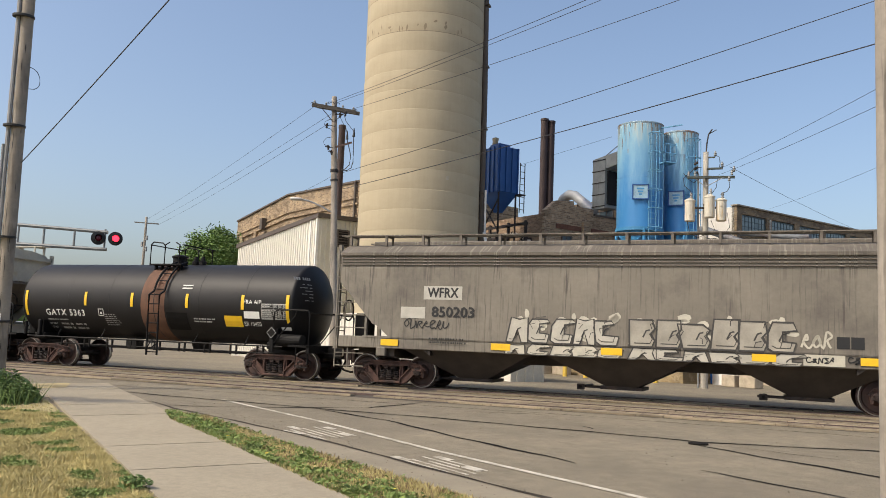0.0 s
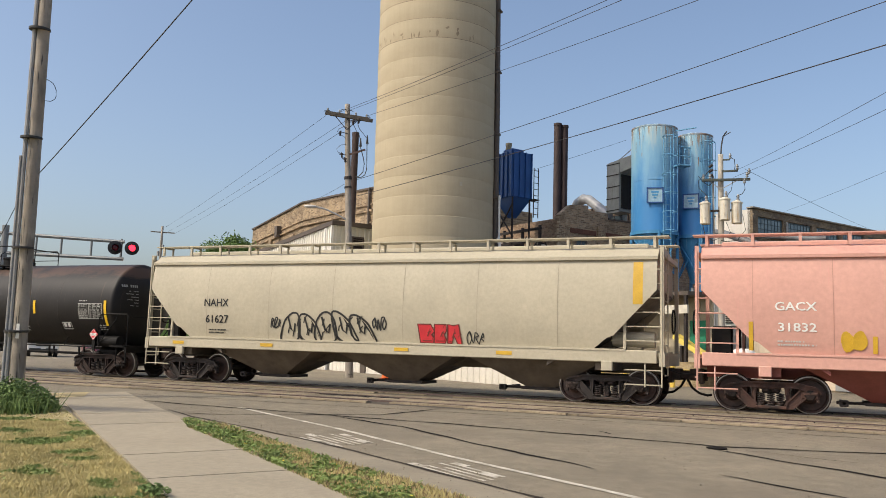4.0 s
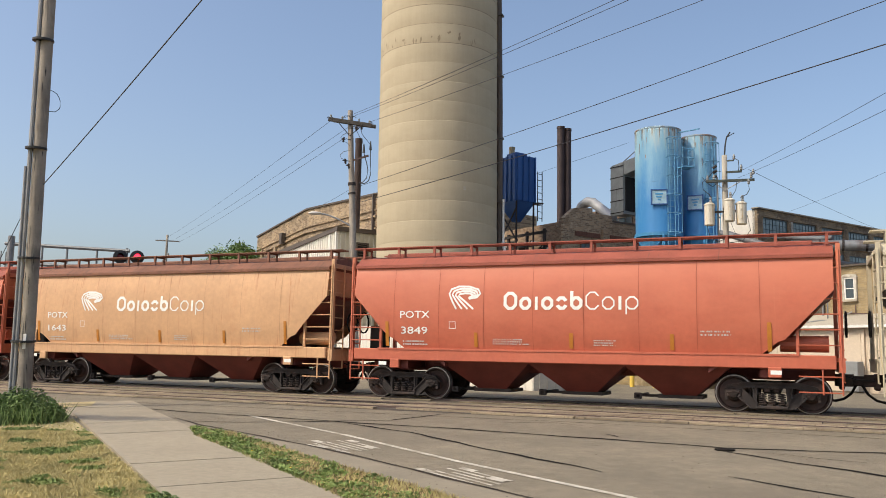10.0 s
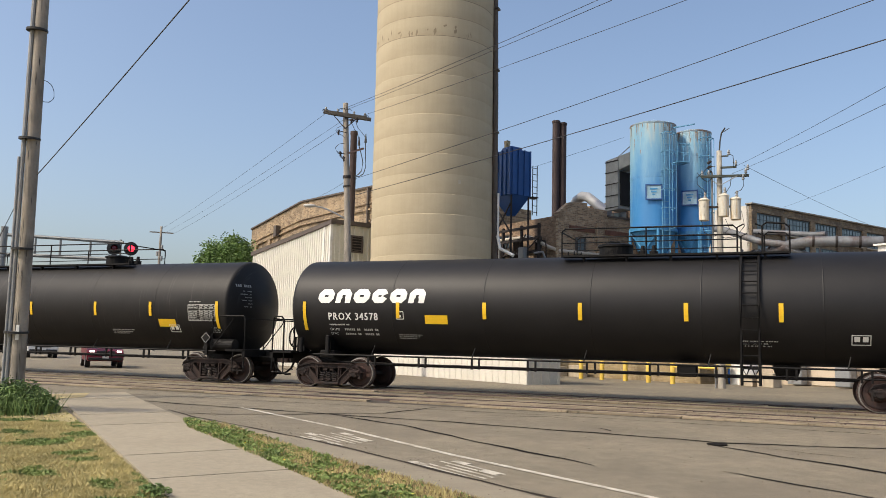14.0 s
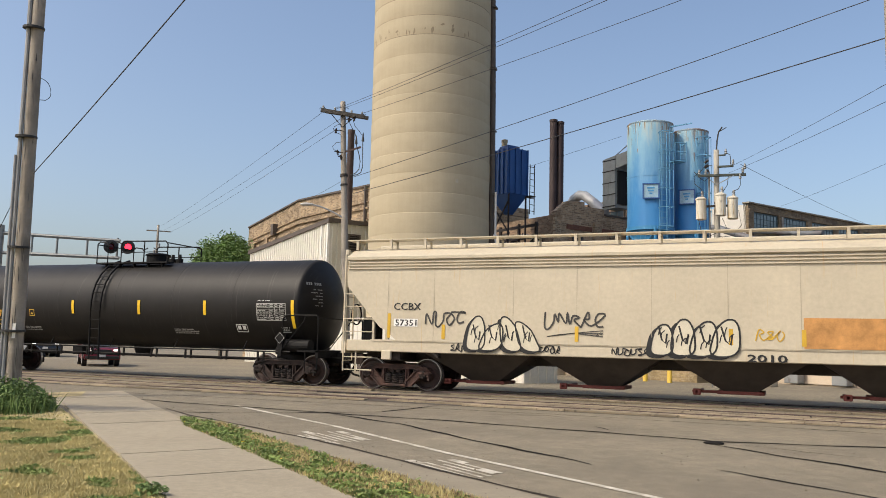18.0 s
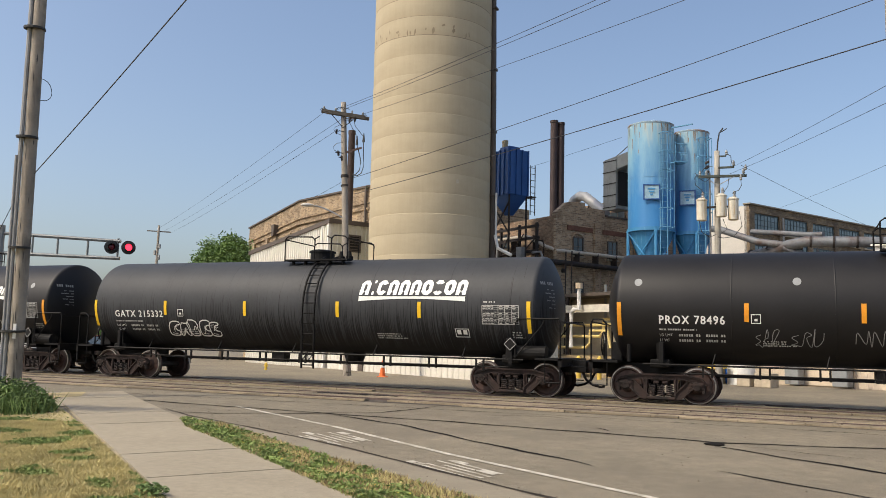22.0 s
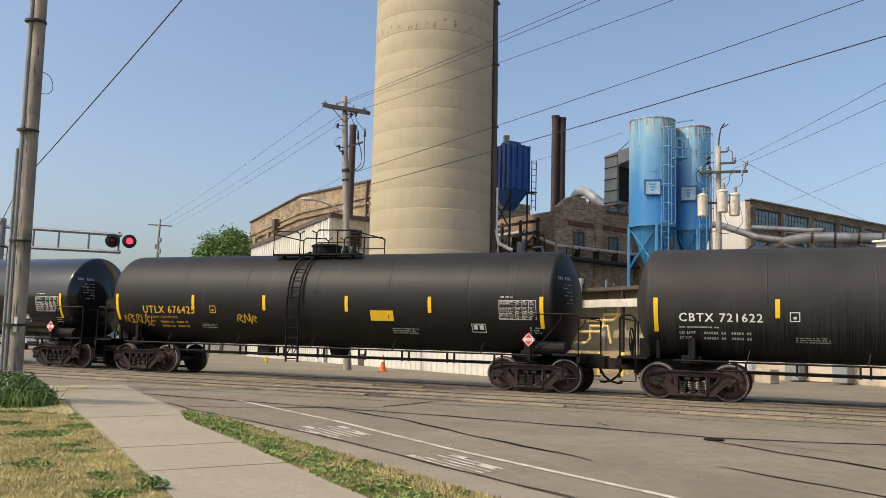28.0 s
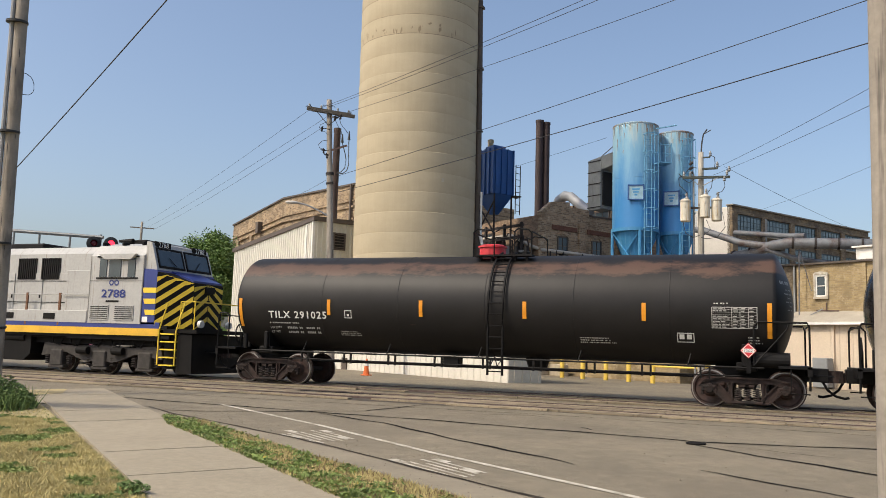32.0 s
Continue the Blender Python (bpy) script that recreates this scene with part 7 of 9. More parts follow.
        part("roof_link", tube(B(), [d * (r - .2) + e * .6 + Vector((0, 0, z1 - .3)), d * (r + .5) + e * 1.6 + Vector((0, 0, z1 - .15))], .04, 5), BLUE_RAIL, t)
    a = radians(sign_deg)
    d = Vector((math.cos(a), math.sin(a), 0))
    q = Euler((0, 0, a)).to_matrix()
    s = part("sign_panel", box(B(), d * (r + .06) + Vector((0, 0, sign_z)), (.06, .82, .74), q), M("sign_pale_blue", (.3, .46, .55), .4, var=.2, scale=5), t, "pale blue framed sign panel")
    e = Vector((-math.sin(a), math.cos(a), 0))
    bm = B()
    for u in (-.42, .42):
        box(bm, d * (r + .1) + e * u + Vector((0, 0, sign_z)), (.06, .06, .88), q)
    for u in (-.4, .4):
        box(bm, d * (r + .1) + Vector((0, 0, sign_z + u)), (.06, .88, .06), q)
    part("sign_frame", bm, BLUE_DARK, s)
    bm = B()
    for u, ww in ((.18, .4), (.02, .3), (-.14, .16)):
        box(bm, d * (r + .1) + Vector((0, 0, sign_z + u)), (.01, ww, .09), q)
    part("sign_mark", bm, BLUE_SILO, s)
    return t


BLUE_RAIL = M("rail_blue", (.13, .34, .53), .5)
SILO_ROOF = M("silo_roof", (.3, .42, .5), .6, var=.2, scale=2, dark=(.25, .12, .05), dark_amount=.5)


def silo_material():
    """Blue paint, bleached in ragged runs from the top down."""
    m = bpy.data.materials.new("silo_paint")
    m.use_nodes = True
    nt = m.node_tree
    b = nt.nodes["Principled BSDF"]
    b.inputs["Roughness"].default_value = .5
    co = nt.nodes.new("ShaderNodeTexCoord")
    sep = nt.nodes.new("ShaderNodeSeparateXYZ")
    nt.links.new(co.outputs["Object"], sep.inputs["Vector"])

    def noise_at(stretch, detail=5):
        mp = nt.nodes.new("ShaderNodeMapping")
        mp.inputs["Scale"].default_value = stretch
        n = nt.nodes.new("ShaderNodeTexNoise")
        n.inputs["Scale"].default_value, n.inputs["Detail"].default_value, n.inputs["Roughness"].default_value = 1.0, detail, .65
        nt.links.new(co.outputs["Object"], mp.inputs["Vector"])
        nt.links.new(mp.outputs["Vector"], n.inputs["Vector"])
        return n.outputs["Fac"]

    def fade(lo, hi, gain, src, a0, a1):
        f = nt.nodes.new("ShaderNodeMapRange")
        f.inputs["From Min"].default_value, f.inputs["From Max"].default_value = lo, hi
        nt.links.new(sep.outputs["Z"], f.inputs["Value"])
        x = nt.nodes.new("ShaderNodeMath")
        x.operation = "MULTIPLY_ADD"
        nt.links.new(f.outputs["Result"], x.inputs[0])
        x.inputs[1].default_value = gain
        nt.links.new(src, x.inputs[2])
        g = nt.nodes.new("ShaderNodeMapRange")
        g.inputs["From Min"].default_value, g.inputs["From Max"].default_value = a0, a1
        nt.links.new(x.outputs[0], g.inputs["Value"])
        return g.outputs["Result"]

    def mix(f, a, c):
        x = nt.nodes.new("ShaderNodeMix")
        x.data_type = "RGBA"
        nt.links.new(f, x.inputs["Factor"])
        for s, v in ((x.inputs["A"], a), (x.inputs["B"], c)):
            if hasattr(v, "is_linked"):
                nt.links.new(v, s)
            else:
                s.default_value = v
        return x.outputs["Result"]

    col = mix(noise_at((.7, .7, .4)), (.03, .18, .45, 1), (.055, .255, .55, 1))
    col = mix(fade(9.2, 13.2, .5, noise_at((1.3, 1.3, .3)), .5, 1.02), col, (.24, .45, .58, 1))
    col = mix(fade(10.4, 14.6, .36, noise_at((4.5, 4.5, .5)), .7, .95), col, (.42, .5, .5, 1))
    col = mix(fade(11.6, 14.4, .3, noise_at((7.5, 7.5, .35)), .8, .88), col, (.27, .2, .12, 1))
    nt.links.new(col, b.inputs["Base Color"])
    return m


SILO_PAINT = silo_material()
RUST_RUN = M("rust_run", (.3, .19, .1), .85, var=.3, scale=4)
silo(-7.06, 47.2, 8.1, 14.15, 1.28, "tall pale blue steel silo with rust-streaked top", -52, -80, 10.1)
silo(-5.0, 48.7, 8.05, 13.95, 1.0, "slimmer blue steel silo beside its twin with a caged ladder", -55, -96, 10.0)
gd = thing("box_duct", grid(-35.25, 35.3, 0), "grey sheet-metal box duct beside the silos", "duct")
DUCT = M("duct_sheet", (.3, .31, .29), .5, var=.15, scale=1.5, streak=.35, streak_col=(.17, .155, .13))
part("duct_side", prism(B(), [(.4, 9.6), (1.4, 9.6), (1.4, 11.9), (2.3, 12.05), (2.3, 12.8), (.5, 12.6), (.4, 12.5)], 0, 1.1), DUCT, gd)
part("duct_face", box(B(), (.9, -.03, 11.05), (1.0, .06, 3.0)), DUCT, gd)
for zz in (9.7, 10.4, 11.1, 11.8, 12.45):
    part("stiffener", box(B(), (.9, -.07, zz), (1.04, .05, .05)), DARK_IRON, gd)
part("duct_opening", box(B(), (1.43, .55, 10.8), (.06, .9, 2.0)), DARK, gd)
part("stay_rod", tube(B(), [(.9, .2, 12.6), (2.6, .8, 13.9)], .03, 5), GREY_M, gd)
sp = thing("silo_platform", pose(-9.2, 45.2, 0), "steel service platform and pipework under the silos", "platform")
for x in (0, 2.2, 4.4):
    for y in (0, 2.2):
        part("post", cyl(B(), (x, y, 0), (x, y, 4.9), .07, seg=6), GREY_M, sp)
part("brace", tube(tube(B(), [(0, 0, 2.6), (2.2, 0, 4.8)], .04, 5), [(4.4, 0, 2.6), (2.2, 0, 4.8)], .04, 5), GREY_M, sp)
part("brace", tube(B(), [(0, 0, 3.0), (4.4, 0, 3.0)], .05, 5), GREY_M, sp)
part("filter_drum", lathe(B(), [(2.3, .7), (4.6, .7), (4.8, .4)], (5.6, .3, 0), seg=20), GREY_M, sp, smooth=False)

# ---- factory with steel windows ----
BF_Y = brick_material("brick_sooty_across", (.25, .185, .105), (.12, .085, .055), (.2, .16, .11), "y", 1.2, (.07, .05, .04), .5)
PANE = M("factory_glass", (.17, .23, .25), .2, var=.35, scale=1.3)
STEEL_W = M("window_steel_teal", (.03, .055, .065), .55)
fa = thing("factory", grid(-35.27, 49.87, -.05), "long brick factory with bands of steel windows", "factory")
part("wall", box(B(), (-.2, 9.25, 5.9), (.4, 18.5, 11.8)), BF_Y, fa)
part("wall", box(B(), (-4.2, .2, 5.9), (8.0, .4, 11.7)), M("white_wall", (0.663, 0.629, 0.561), .7, var=.06, scale=1, streak=.2, streak_col=(.5, .45, .36)), fa, "white painted end wall")
part("roof", box(B(), (-4, 9.25, 11.6), (7.6, 18.3, .2)), TRIM_D, fa)
part("parapet_cap", box(B(), (-.15, 9.25, 11.86), (.55, 18.7, .09)), M("cap_grey", (.3, .27, .22), .8, var=.2, scale=2), fa)
for k in range(6):
    y = .1 + k * 3.55
    part("pier", box(B(), (.06, y, 5.7), (.2, .6, 11.2)), BF_Y, fa)
    if k < 5:
        for z, h, n in ((10.6, 1.15, 7), (8.75, 1.2, 6)):
            w = window(fa, (.02, y + 1.75, z), 2.75, h, "y", False, (n, 3), STEEL_W)
            w.data.materials[0] = PANE
part("brick_ledge", box(B(), (.05, 9.25, 11.35), (.14, 18.5, .16)), BF_Y, fa)
part("downpipe", cyl(B(), (.2, 3.7, 0), (.2, 3.7, 11.2), .07, seg=8), GREY_M, fa)

# ---- overhead pipes ----
PIPE_G = M("pipe_grey", (.135, .145, .158), .55, var=.25, scale=1.6, dark=(.07, .042, .033), dark_amount=.42)
op = thing("overhead_pipe", pose(0, 0, 0), "large grey flanged pipe carried over the yard on struts", "pipe")
p = [Vector(q) for q in ((7.4, 43.5, 6.5), (4.77, 42.38, 6.53), (.83, 42.43, 6.68), (.1, 42.9, 6.6), (-.7, 43.48, 6.39), (-3.4, 45.71, 5.96), (-4.4, 46.6, 5.85))]
part("main_pipe", tube(B(), p, .25, 18), PIPE_G, op, smooth=True)
for a, b, us in ((0, 1, (.4, .9)), (1, 2, (.2, .45, .7, .95)), (3, 5, (.25, .5, .75, 1.0))):
    for u in us:
        c = p[a] + (p[b] - p[a]) * u
        d = (p[b] - p[a]).normalized() * .05
        part("flange", cyl(B(), c - d, c + d, .285, seg=18), DARK_IRON, op)
part("branch_pipe", tube(B(), [(-3.6, 44.8, 7.75), (-3.17, 44.51, 7.66), (-1.34, 43.18, 6.81), (.71, 42.95, 6.48)], .17, 12), PIPE_G, op, smooth=True)
part("branch_pipe", tube(B(), [(-1.67, 45.11, 7.59), (1.0, 43.2, 7.1), (1.6, 42.8, 7.05)], .13, 12), PIPE_G, op, smooth=True)
part("branch_pipe", tube(B(), [(-.2, 42.9, 6.45), (1.2, 42.9, 5.95), (2.6, 43.1, 5.75), (4.8, 43.3, 5.65)], .13, 12), PIPE_G, op, smooth=True)
for x, y, zt in ((1.2, 42.5, 6.4), (4.0, 42.3, 6.3), (-1.6, 44.2, 6.0)):
    part("strut", tube(tube(B(), [(x, y, 0), (x + .1, y, zt)], .03, 6), [(x + .6, y, 4.4), (x + .1, y, zt)], .02, 6), PIPE_G, op)
pp = thing("wall_pipe", grid(-44, 32.9, 0), "pale steam pipe bracketed along the brick plant wall", "pipe")
part("steam_pipe", tube(B(), [(-.5, 0, 8.2), (4.9, 0, 8.2), (5.4, -.05, 8.05), (6.6, .1, 7.45), (7.1, .6, 7.2), (7.35, 1.4, 7.17), (7.4, 8.1, 7.15)], .11, 10), M("pipe_lagging", (.5, .45, .38), .6), pp, smooth=True)
part("black_pipe", tube(B(), [(1, -.2, 6.6), (6.5, -.3, 6.5), (7.3, .2, 6.47), (7.45, 1.0, 6.45), (7.45, 8.0, 6.4)], .16, 10), DARK_IRON, pp, smooth=True)
for x in (1.5, 3.5, 5.6):
    part("bracket", box(B(), (x, .2, 7.6), (.06, .5, 1.2)), DARK_IRON, pp)
for y in (2.0, 3.6, 5.2, 6.8):
    part("bracket", box(B(), (7.25, y, 6.8), (.5, .05, .8)), DARK_IRON, pp)
part("iron_ladder", tube(tube(B(), [(7.5, 3.7, 4.2), (7.35, 3.95, 6.4)], .035, 5), [(7.5, 4.5, 4.2), (7.35, 4.6, 6.4)], .035, 5), M("ladder_rust", (.3, .2, .14), .7), pp)
part("flood_lamp", box(B(), (7.3, .9, 6.0), (.2, .2, .25), bev=.03), DARK_IRON, pp)

# ---- buff brick house and loading yard ----
yb = thing("brick_office", grid(-22.9, 36.83, -.05), "buff brick office with one white window above beige doors", "building")
part("wall", box(B(), (5.2, .2, 2.85), (9.6, .4, 5.7)), BY_X, yb)
part("wall", box(B(), (-1.3, .22, 2.85), (3.4, .4, 5.7)), BS_X, yb, "darker brick wall")
part("wall", box(B(), (-2.8, 4.2, 2.8), (.4, 7.6, 5.5)), BY_Y, yb)
part("roof", box(B(), (3.5, 4, 5.5), (12.6, 7.4, .15)), TRIM_D, yb)
part("parapet_cap", box(B(), (3.5, .15, 5.74), (13.1, .6, .08)), TRIM_D, yb)
part("quoin_strip", box(B(), (3.5, -.03, 2.85), (.55, .1, 5.7)), BY_X, yb)
part("roof_unit", box(B(), (4.3, .4, 6.05), (1.9, 1.0, .55), bev=.03), TRIM_W, yb)
part("roof_unit_lid", box(B(), (4.3, .35, 6.36), (2.1, 1.2, .08)), TRIM_W, yb)
part("downpipe", cyl(B(), (.32, -.08, 2.9), (.32, -.08, 5.7), .05, seg=8), GREY_M, yb)
part("wall_bracket", tube(tube(B(), [(1.4, -.08, 3.55), (2.5, -.08, 3.5)], .03, 5), [(1.9, -.08, 3.5), (1.9, -.08, 3.9)], .025, 5), M("bracket_rust", (.2, .09, .06), .7), yb)
window(yb, (1.65, 0, 4.68), .46, .95, "x", False, (1, 2), TRIM_W)
window(yb, (-1.42, 0.02, 4.68), .42, .9, "x", False, (1, 2), TRIM_W)
for wx in (1.65, -1.42):
    bm = B()
    for s in (-1, 1):
        box(bm, (wx + s * .3, -.05, 4.66), (.09, .1, 1.12))
    prism(bm, [(wx - .385, 5.2), (wx + .385, 5.2), (wx + .3, 5.31), (wx, 5.36), (wx - .3, 5.31)], -.1, -.0)
    part("window_surround", bm, M("grimed_white", (.52, .49, .42), .7, var=.2, scale=6, dark=(.3, .26, .2), dark_amount=.4), yb, "broad white painted window surround")
GARAGE = M("beige_door", (.6, .5, .38), .6, var=.05, scale=1)
bm = B()
corrugated(bm, (-2.3, -1.2), (9.5, -1.2), 0, 2.85, 2.85, .3, .02)
part("lean_to_wall", bm, GARAGE, yb)
part("lean_to", box(B(), (3.6, -.55, 1.4), (11.7, 1.2, 2.8)), GARAGE, yb)
part("lean_to_roof", prism(B(), [(-1.5, 2.86), (-1.5, 2.94), (.0, 3.5), (.0, 3.2)], -2.4, 9.6, "yz"), M("lean_to_roofing", (.4, .36, .29), .7, var=.12, scale=1.5), yb)
part("gutter", box(B(), (3.6, -1.52, 2.88), (12.1, .1, .12)), TRIM_W, yb)
for x in (-.25, 2.85):
    part("door_post", box(B(), (x, -1.26, 1.4), (.14, .1, 2.8)), GARAGE, yb)
part("door_panel", box(B(), (1.3, -1.25, 1.35), (2.9, .05, 2.6)), GARAGE, yb)
part("roof_cable", tube(B(), [(-.4, -1.2, 3.05), (.6, -.9, 3.2), (1.2, -.6, 3.2), (1.8, -.2, 3.6)], .03, 5), GREY_M, yb)
ac = thing("air_handler", grid(-26.6, 35.2, -.05), "grey sheet-metal air handler on a stand", "air handler")
part("casing", box(B(), (.6, .6, 3.35), (1.3, 1.2, .9), bev=.04), M("handler_grey", (.45, .45, .42), .5, var=.1, scale=2), ac)
for k in range(6):
    part("louvre", box(B(), (.6, -.02, 3.1 + k * .1), (1.0, .04, .04)), DARK_IRON, ac)
for x in (.1, 1.1):
    for y in (.1, 1.1):
        part("leg", box(B(), (x, y, 1.45), (.1, .1, 2.9)), DARK_IRON, ac)
dp = thing("green_dumpster", grid(-27.4, 33.6, -.05), "green steel waste container beside the yellow chute", "container")
part("body", prism(B(), [(0, .3), (1.3, .3), (1.5, 1.9), (-.15, 1.9)], 0, 1.2), M("green_paint_door", (.02, .22, .12), .5), dp)
for x in (.25, 1.05):
    part("rib", box(B(), (x, -.04, 1.1), (.08, .06, 1.5)), M("green_paint_door", (.02, .22, .12), .5), dp)
for x in (.2, 1.1):
    part("foot", box(B(), (x, .6, .15), (.15, 1.0, .3)), DARK_IRON, dp)
for x in (.3, 2.6):
    part("service_box", box(B(), (x, -1.7, .7), (.7, .5, 1.3), bev=.03), GREY_M, yb)
yard = thing("loading_dock", grid(-37.5, 30.6, -.05), "low brick loading dock with yellow pipework", "loading dock")
part("dock_wall", box(B(), (6.5, 1.3, .55), (13, 2.4, 1.1)), BY_X, yard)
part("dock_roof", box(B(), (6.0, 1.6, 4.3), (12, 2.2, .18)), TRIM_D, yard)
part("dock_fascia", box(B(), (6.0, .5, 3.55), (12, .1, .4)), M("pale_fascia", (.6, .56, .46), .7), yard)
part("back_wall", box(B(), (6.0, 2.4, 2.6), (12, .15, 3.4)), M("dock_wall", (.42, .37, .27), .8, var=.15, scale=2), yard)
for x in (.4, 4, 8, 11.8):
    part("post", box(B(), (x, .6, 2.2), (.14, .14, 4.2)), DARK_IRON, yard)
PIPE_Y = M("pipe_yellow", (.68, .52, .2), .5)
for i, z in enumerate((1.5, 2.1, 2.7)):
    part("yellow_pipe", tube(B(), [(1 + i, 1.0, z), (5 + i, 1.0, z), (5.3 + i, 1.0, z + .25), (5.3 + i, 1.0, z + .9), (6.6 + i, 1.0, z + .9), (6.8 + i, 1.0, z)], .08, 8), PIPE_Y, yard)
part("white_vent", tube(B(), [(4.6, .3, 1.5), (4.6, .3, 3.3), (4.9, .2, 3.5), (5.3, .2, 3.5), (5.3, .2, 4.6)], .12, 8), TRIM_W, yard)
part("vent_cap", cyl(B(), (5.3, .2, 4.6), (5.3, .2, 4.9), .2, seg=12), M("vent_tan", (.5, .4, .28), .7), yard)
part("green_door", box(B(), (11.2, 2.28, 2.4), (1.0, .1, 1.4)), M("green_paint_door", (.02, .22, .12), .5), yard)
part("iron_ladder", tube(tube(B(), [(2.0, 2.2, 0), (2.1, 2.2, 7)], .04, 5), [(2.5, 2.2, 0), (2.6, 2.2, 7)], .04, 5), DARK_IRON, yard)
cv = thing("conveyor", grid(-26.3, 31.2, -.05), "slanting yellow conveyor chute beside the dock", "conveyor")
part("chute", box(B(), (1.2, .3, 1.55), (3.2, .5, .22), Euler((0, radians(28), 0)).to_matrix()), M("chute_yellow", (.75, .58, .12), .5), cv)
part("stand", box(B(), (.2, .3, .9), (.12, .4, 1.9)), DARK_IRON, cv)
part("stand", box(B(), (2.3, .3, .4), (.12, .4, .9)), DARK_IRON, cv)
for i, (a, b) in enumerate(((-29.9, 28.6), (-28.6, 28.7), (-27.3, 28.9), (-26.0, 29.0), (-24.7, 29.1))):
    bd = thing("bollard", grid(a, b, -.05), "yellow painted steel bollard in the yard", "bollard", "yard bollards")
    part("post", lathe(B(), [(0, .11), (1.0, .11), (1.08, .06), (1.1, .01)], seg=12), M("bollard_yellow", (.72, .5, .08), .55, var=.1, scale=3), bd, smooth=True)
part("guard_bar", tube(B(), [(0, 0, .75), (2.6, .15, .75)], .05, 6), M("bollard_yellow", (.72, .5, .08)), bd)
WT = thing("white_tank", grid(-23.6, 32.6, -.05), "small white poly tank on the yard", "tank")
part("shell", lathe(B(), [(0, .6), (1.5, .6), (1.75, .4), (1.8, .1)], seg=20), TRIM_W, WT, smooth=True)
bb = thing("blue_drum", grid(-24.6, 33.2, -.05), "blue plastic drum beside the dock", "drum")
part("shell", lathe(B(), [(0, .5), (.05, .55), (.3, .57), (.55, .57), (.85, .55), (.9, .45)], seg=16), M("drum_blue", (.02, .12, .45), .4), bb, smooth=True)
for i, (a, b, s) in enumerate(((-25.9, 31.9, .7), (-22.4, 31.3, .5), (-21.5, 31.4, .6), (-31.6, 30.0, .6), (-33.0, 30.0, .5))):
    cr = thing("crate", grid(a, b, -.05), "weathered pale crate on the yard edge", "crate", "yard crates")
    part("board", box(B(), (0, 0, s / 2), (s * 1.3, s, s), bev=.02), M("crate_wood", (.45, .38, .28), .85, var=.2, scale=4), cr)

# ---- street furniture and cars beyond the track ----
HYD = .5
hy_ = thing("fire_hydrant", pose(-23.6, 34.5, -.05), "yellow fire hydrant at the far kerb", "hydrant")
part("barrel", lathe(B(), [(0, .16), (.05, .16), (.06, .12), (.5, .12), (.52, .16), (.58, .16), (.7, .1), (.74, .03)], seg=16), M("hydrant_yellow", (.75, .5, .05), .5), hy_, smooth=True)
part("outlet_cap", cyl(B(), (-.22, 0, .4), (.22, 0, .4), .06, seg=10), M("hydrant_yellow", (.75, .5, .05)), hy_)
for ch in hy_.children:
    ch.data.transform(Matrix.Scale(HYD, 4))
cn = thing("traffic_cone", pose(-16.0, 32.0, -.05), "orange traffic cone with a pale band", "traffic cone")
CONE_O = M("cone_orange", (.75, .16, .03), .5)
part("base", box(B(), (0, 0, .02), (.36, .36, .04), bev=.01), CONE_O, cn)
part("cone", lathe(B(), [(.04, .14), (.7, .035), (.71, .01)], seg=18), CONE_O, cn, smooth=True)
part("band", lathe(B(), [(.4, .088), (.4, .092), (.54, .07), (.54, .066)], seg=18), TRIM_W, cn)


def suv(x, y, yaw, paint, label, lit=False):
    """A tall car that faces along its +x, headlights and grille in front."""
    t = thing("car", pose(x, y, -.05, 0, 0, yaw), label, "car")
    bm = B()
    prism(bm, [(-2.2, .4), (-2.28, .8), (-2.2, 1.08), (1.0, 1.1), (1.95, 1.0), (2.25, .85), (2.3, .55), (2.2, .36), (1.85, .36), (1.7, .62), (1.2, .62), (1.05, .36), (-1.0, .36), (-1.15, .62), (-1.65, .62), (-1.8, .36)], -.92, .92)
    bmesh.ops.bevel(bm, geom=[e for e in bm.edges if abs(abs(e.verts[0].co.y) - .92) < .01 and abs(e.verts[0].co.y - e.verts[1].co.y) < .01 and e.calc_length() > .3], offset=.06, segments=2, affect="EDGES")
    part("body", bm, paint, t)
    part("cabin", prism(B(), [(-2.2, 1.08), (-1.95, 1.62), (.1, 1.64), (1.05, 1.08)], -.74, .74), GLASS, t)
    part("roof", box(B(), (-.9, 0, 1.65), (2.1, 1.4, .06), bev=.025), paint, t)
    for wx in (-1.4, 1.45):
        for wy in (-.82, .82):
            w = part("wheel", cyl(B(), (wx, wy - .12, .36), (wx, wy + .12, .36), .36, seg=20), M("tyre", (.02, .02, .02), .8), t)
            part("rim", cyl(B(), (wx, wy - .13, .36), (wx, wy + .13, .36), .23, seg=12), STEEL, w)
    for wy in (-.68, .68):
        part("headlight", box(B(), (2.22, wy, .88), (.12, .24, .1), bev=.02), M("headlight_lit", (.9, .9, .85), .2, glow=(1, .96, .88), glow_strength=3) if lit else M("headlight_glass", (.5, .52, .55), .15), t, "lit headlight" if lit else "")
        part("mirror", box(B(), (.75, wy * 1.5, 1.15), (.12, .2, .15), bev=.03), paint, t)
    part("grille", box(B(), (2.27, 0, .8), (.06, .9, .2), bev=.01), BLACKC, t)
    part("plate", box(B(), (2.33, 0, .58), (.02, .32, .14)), TRIM_W, t)
    part("bumper", box(B(), (2.27, 0, .48), (.12, 1.7, .16), bev=.03), BLACKC, t)
    return t


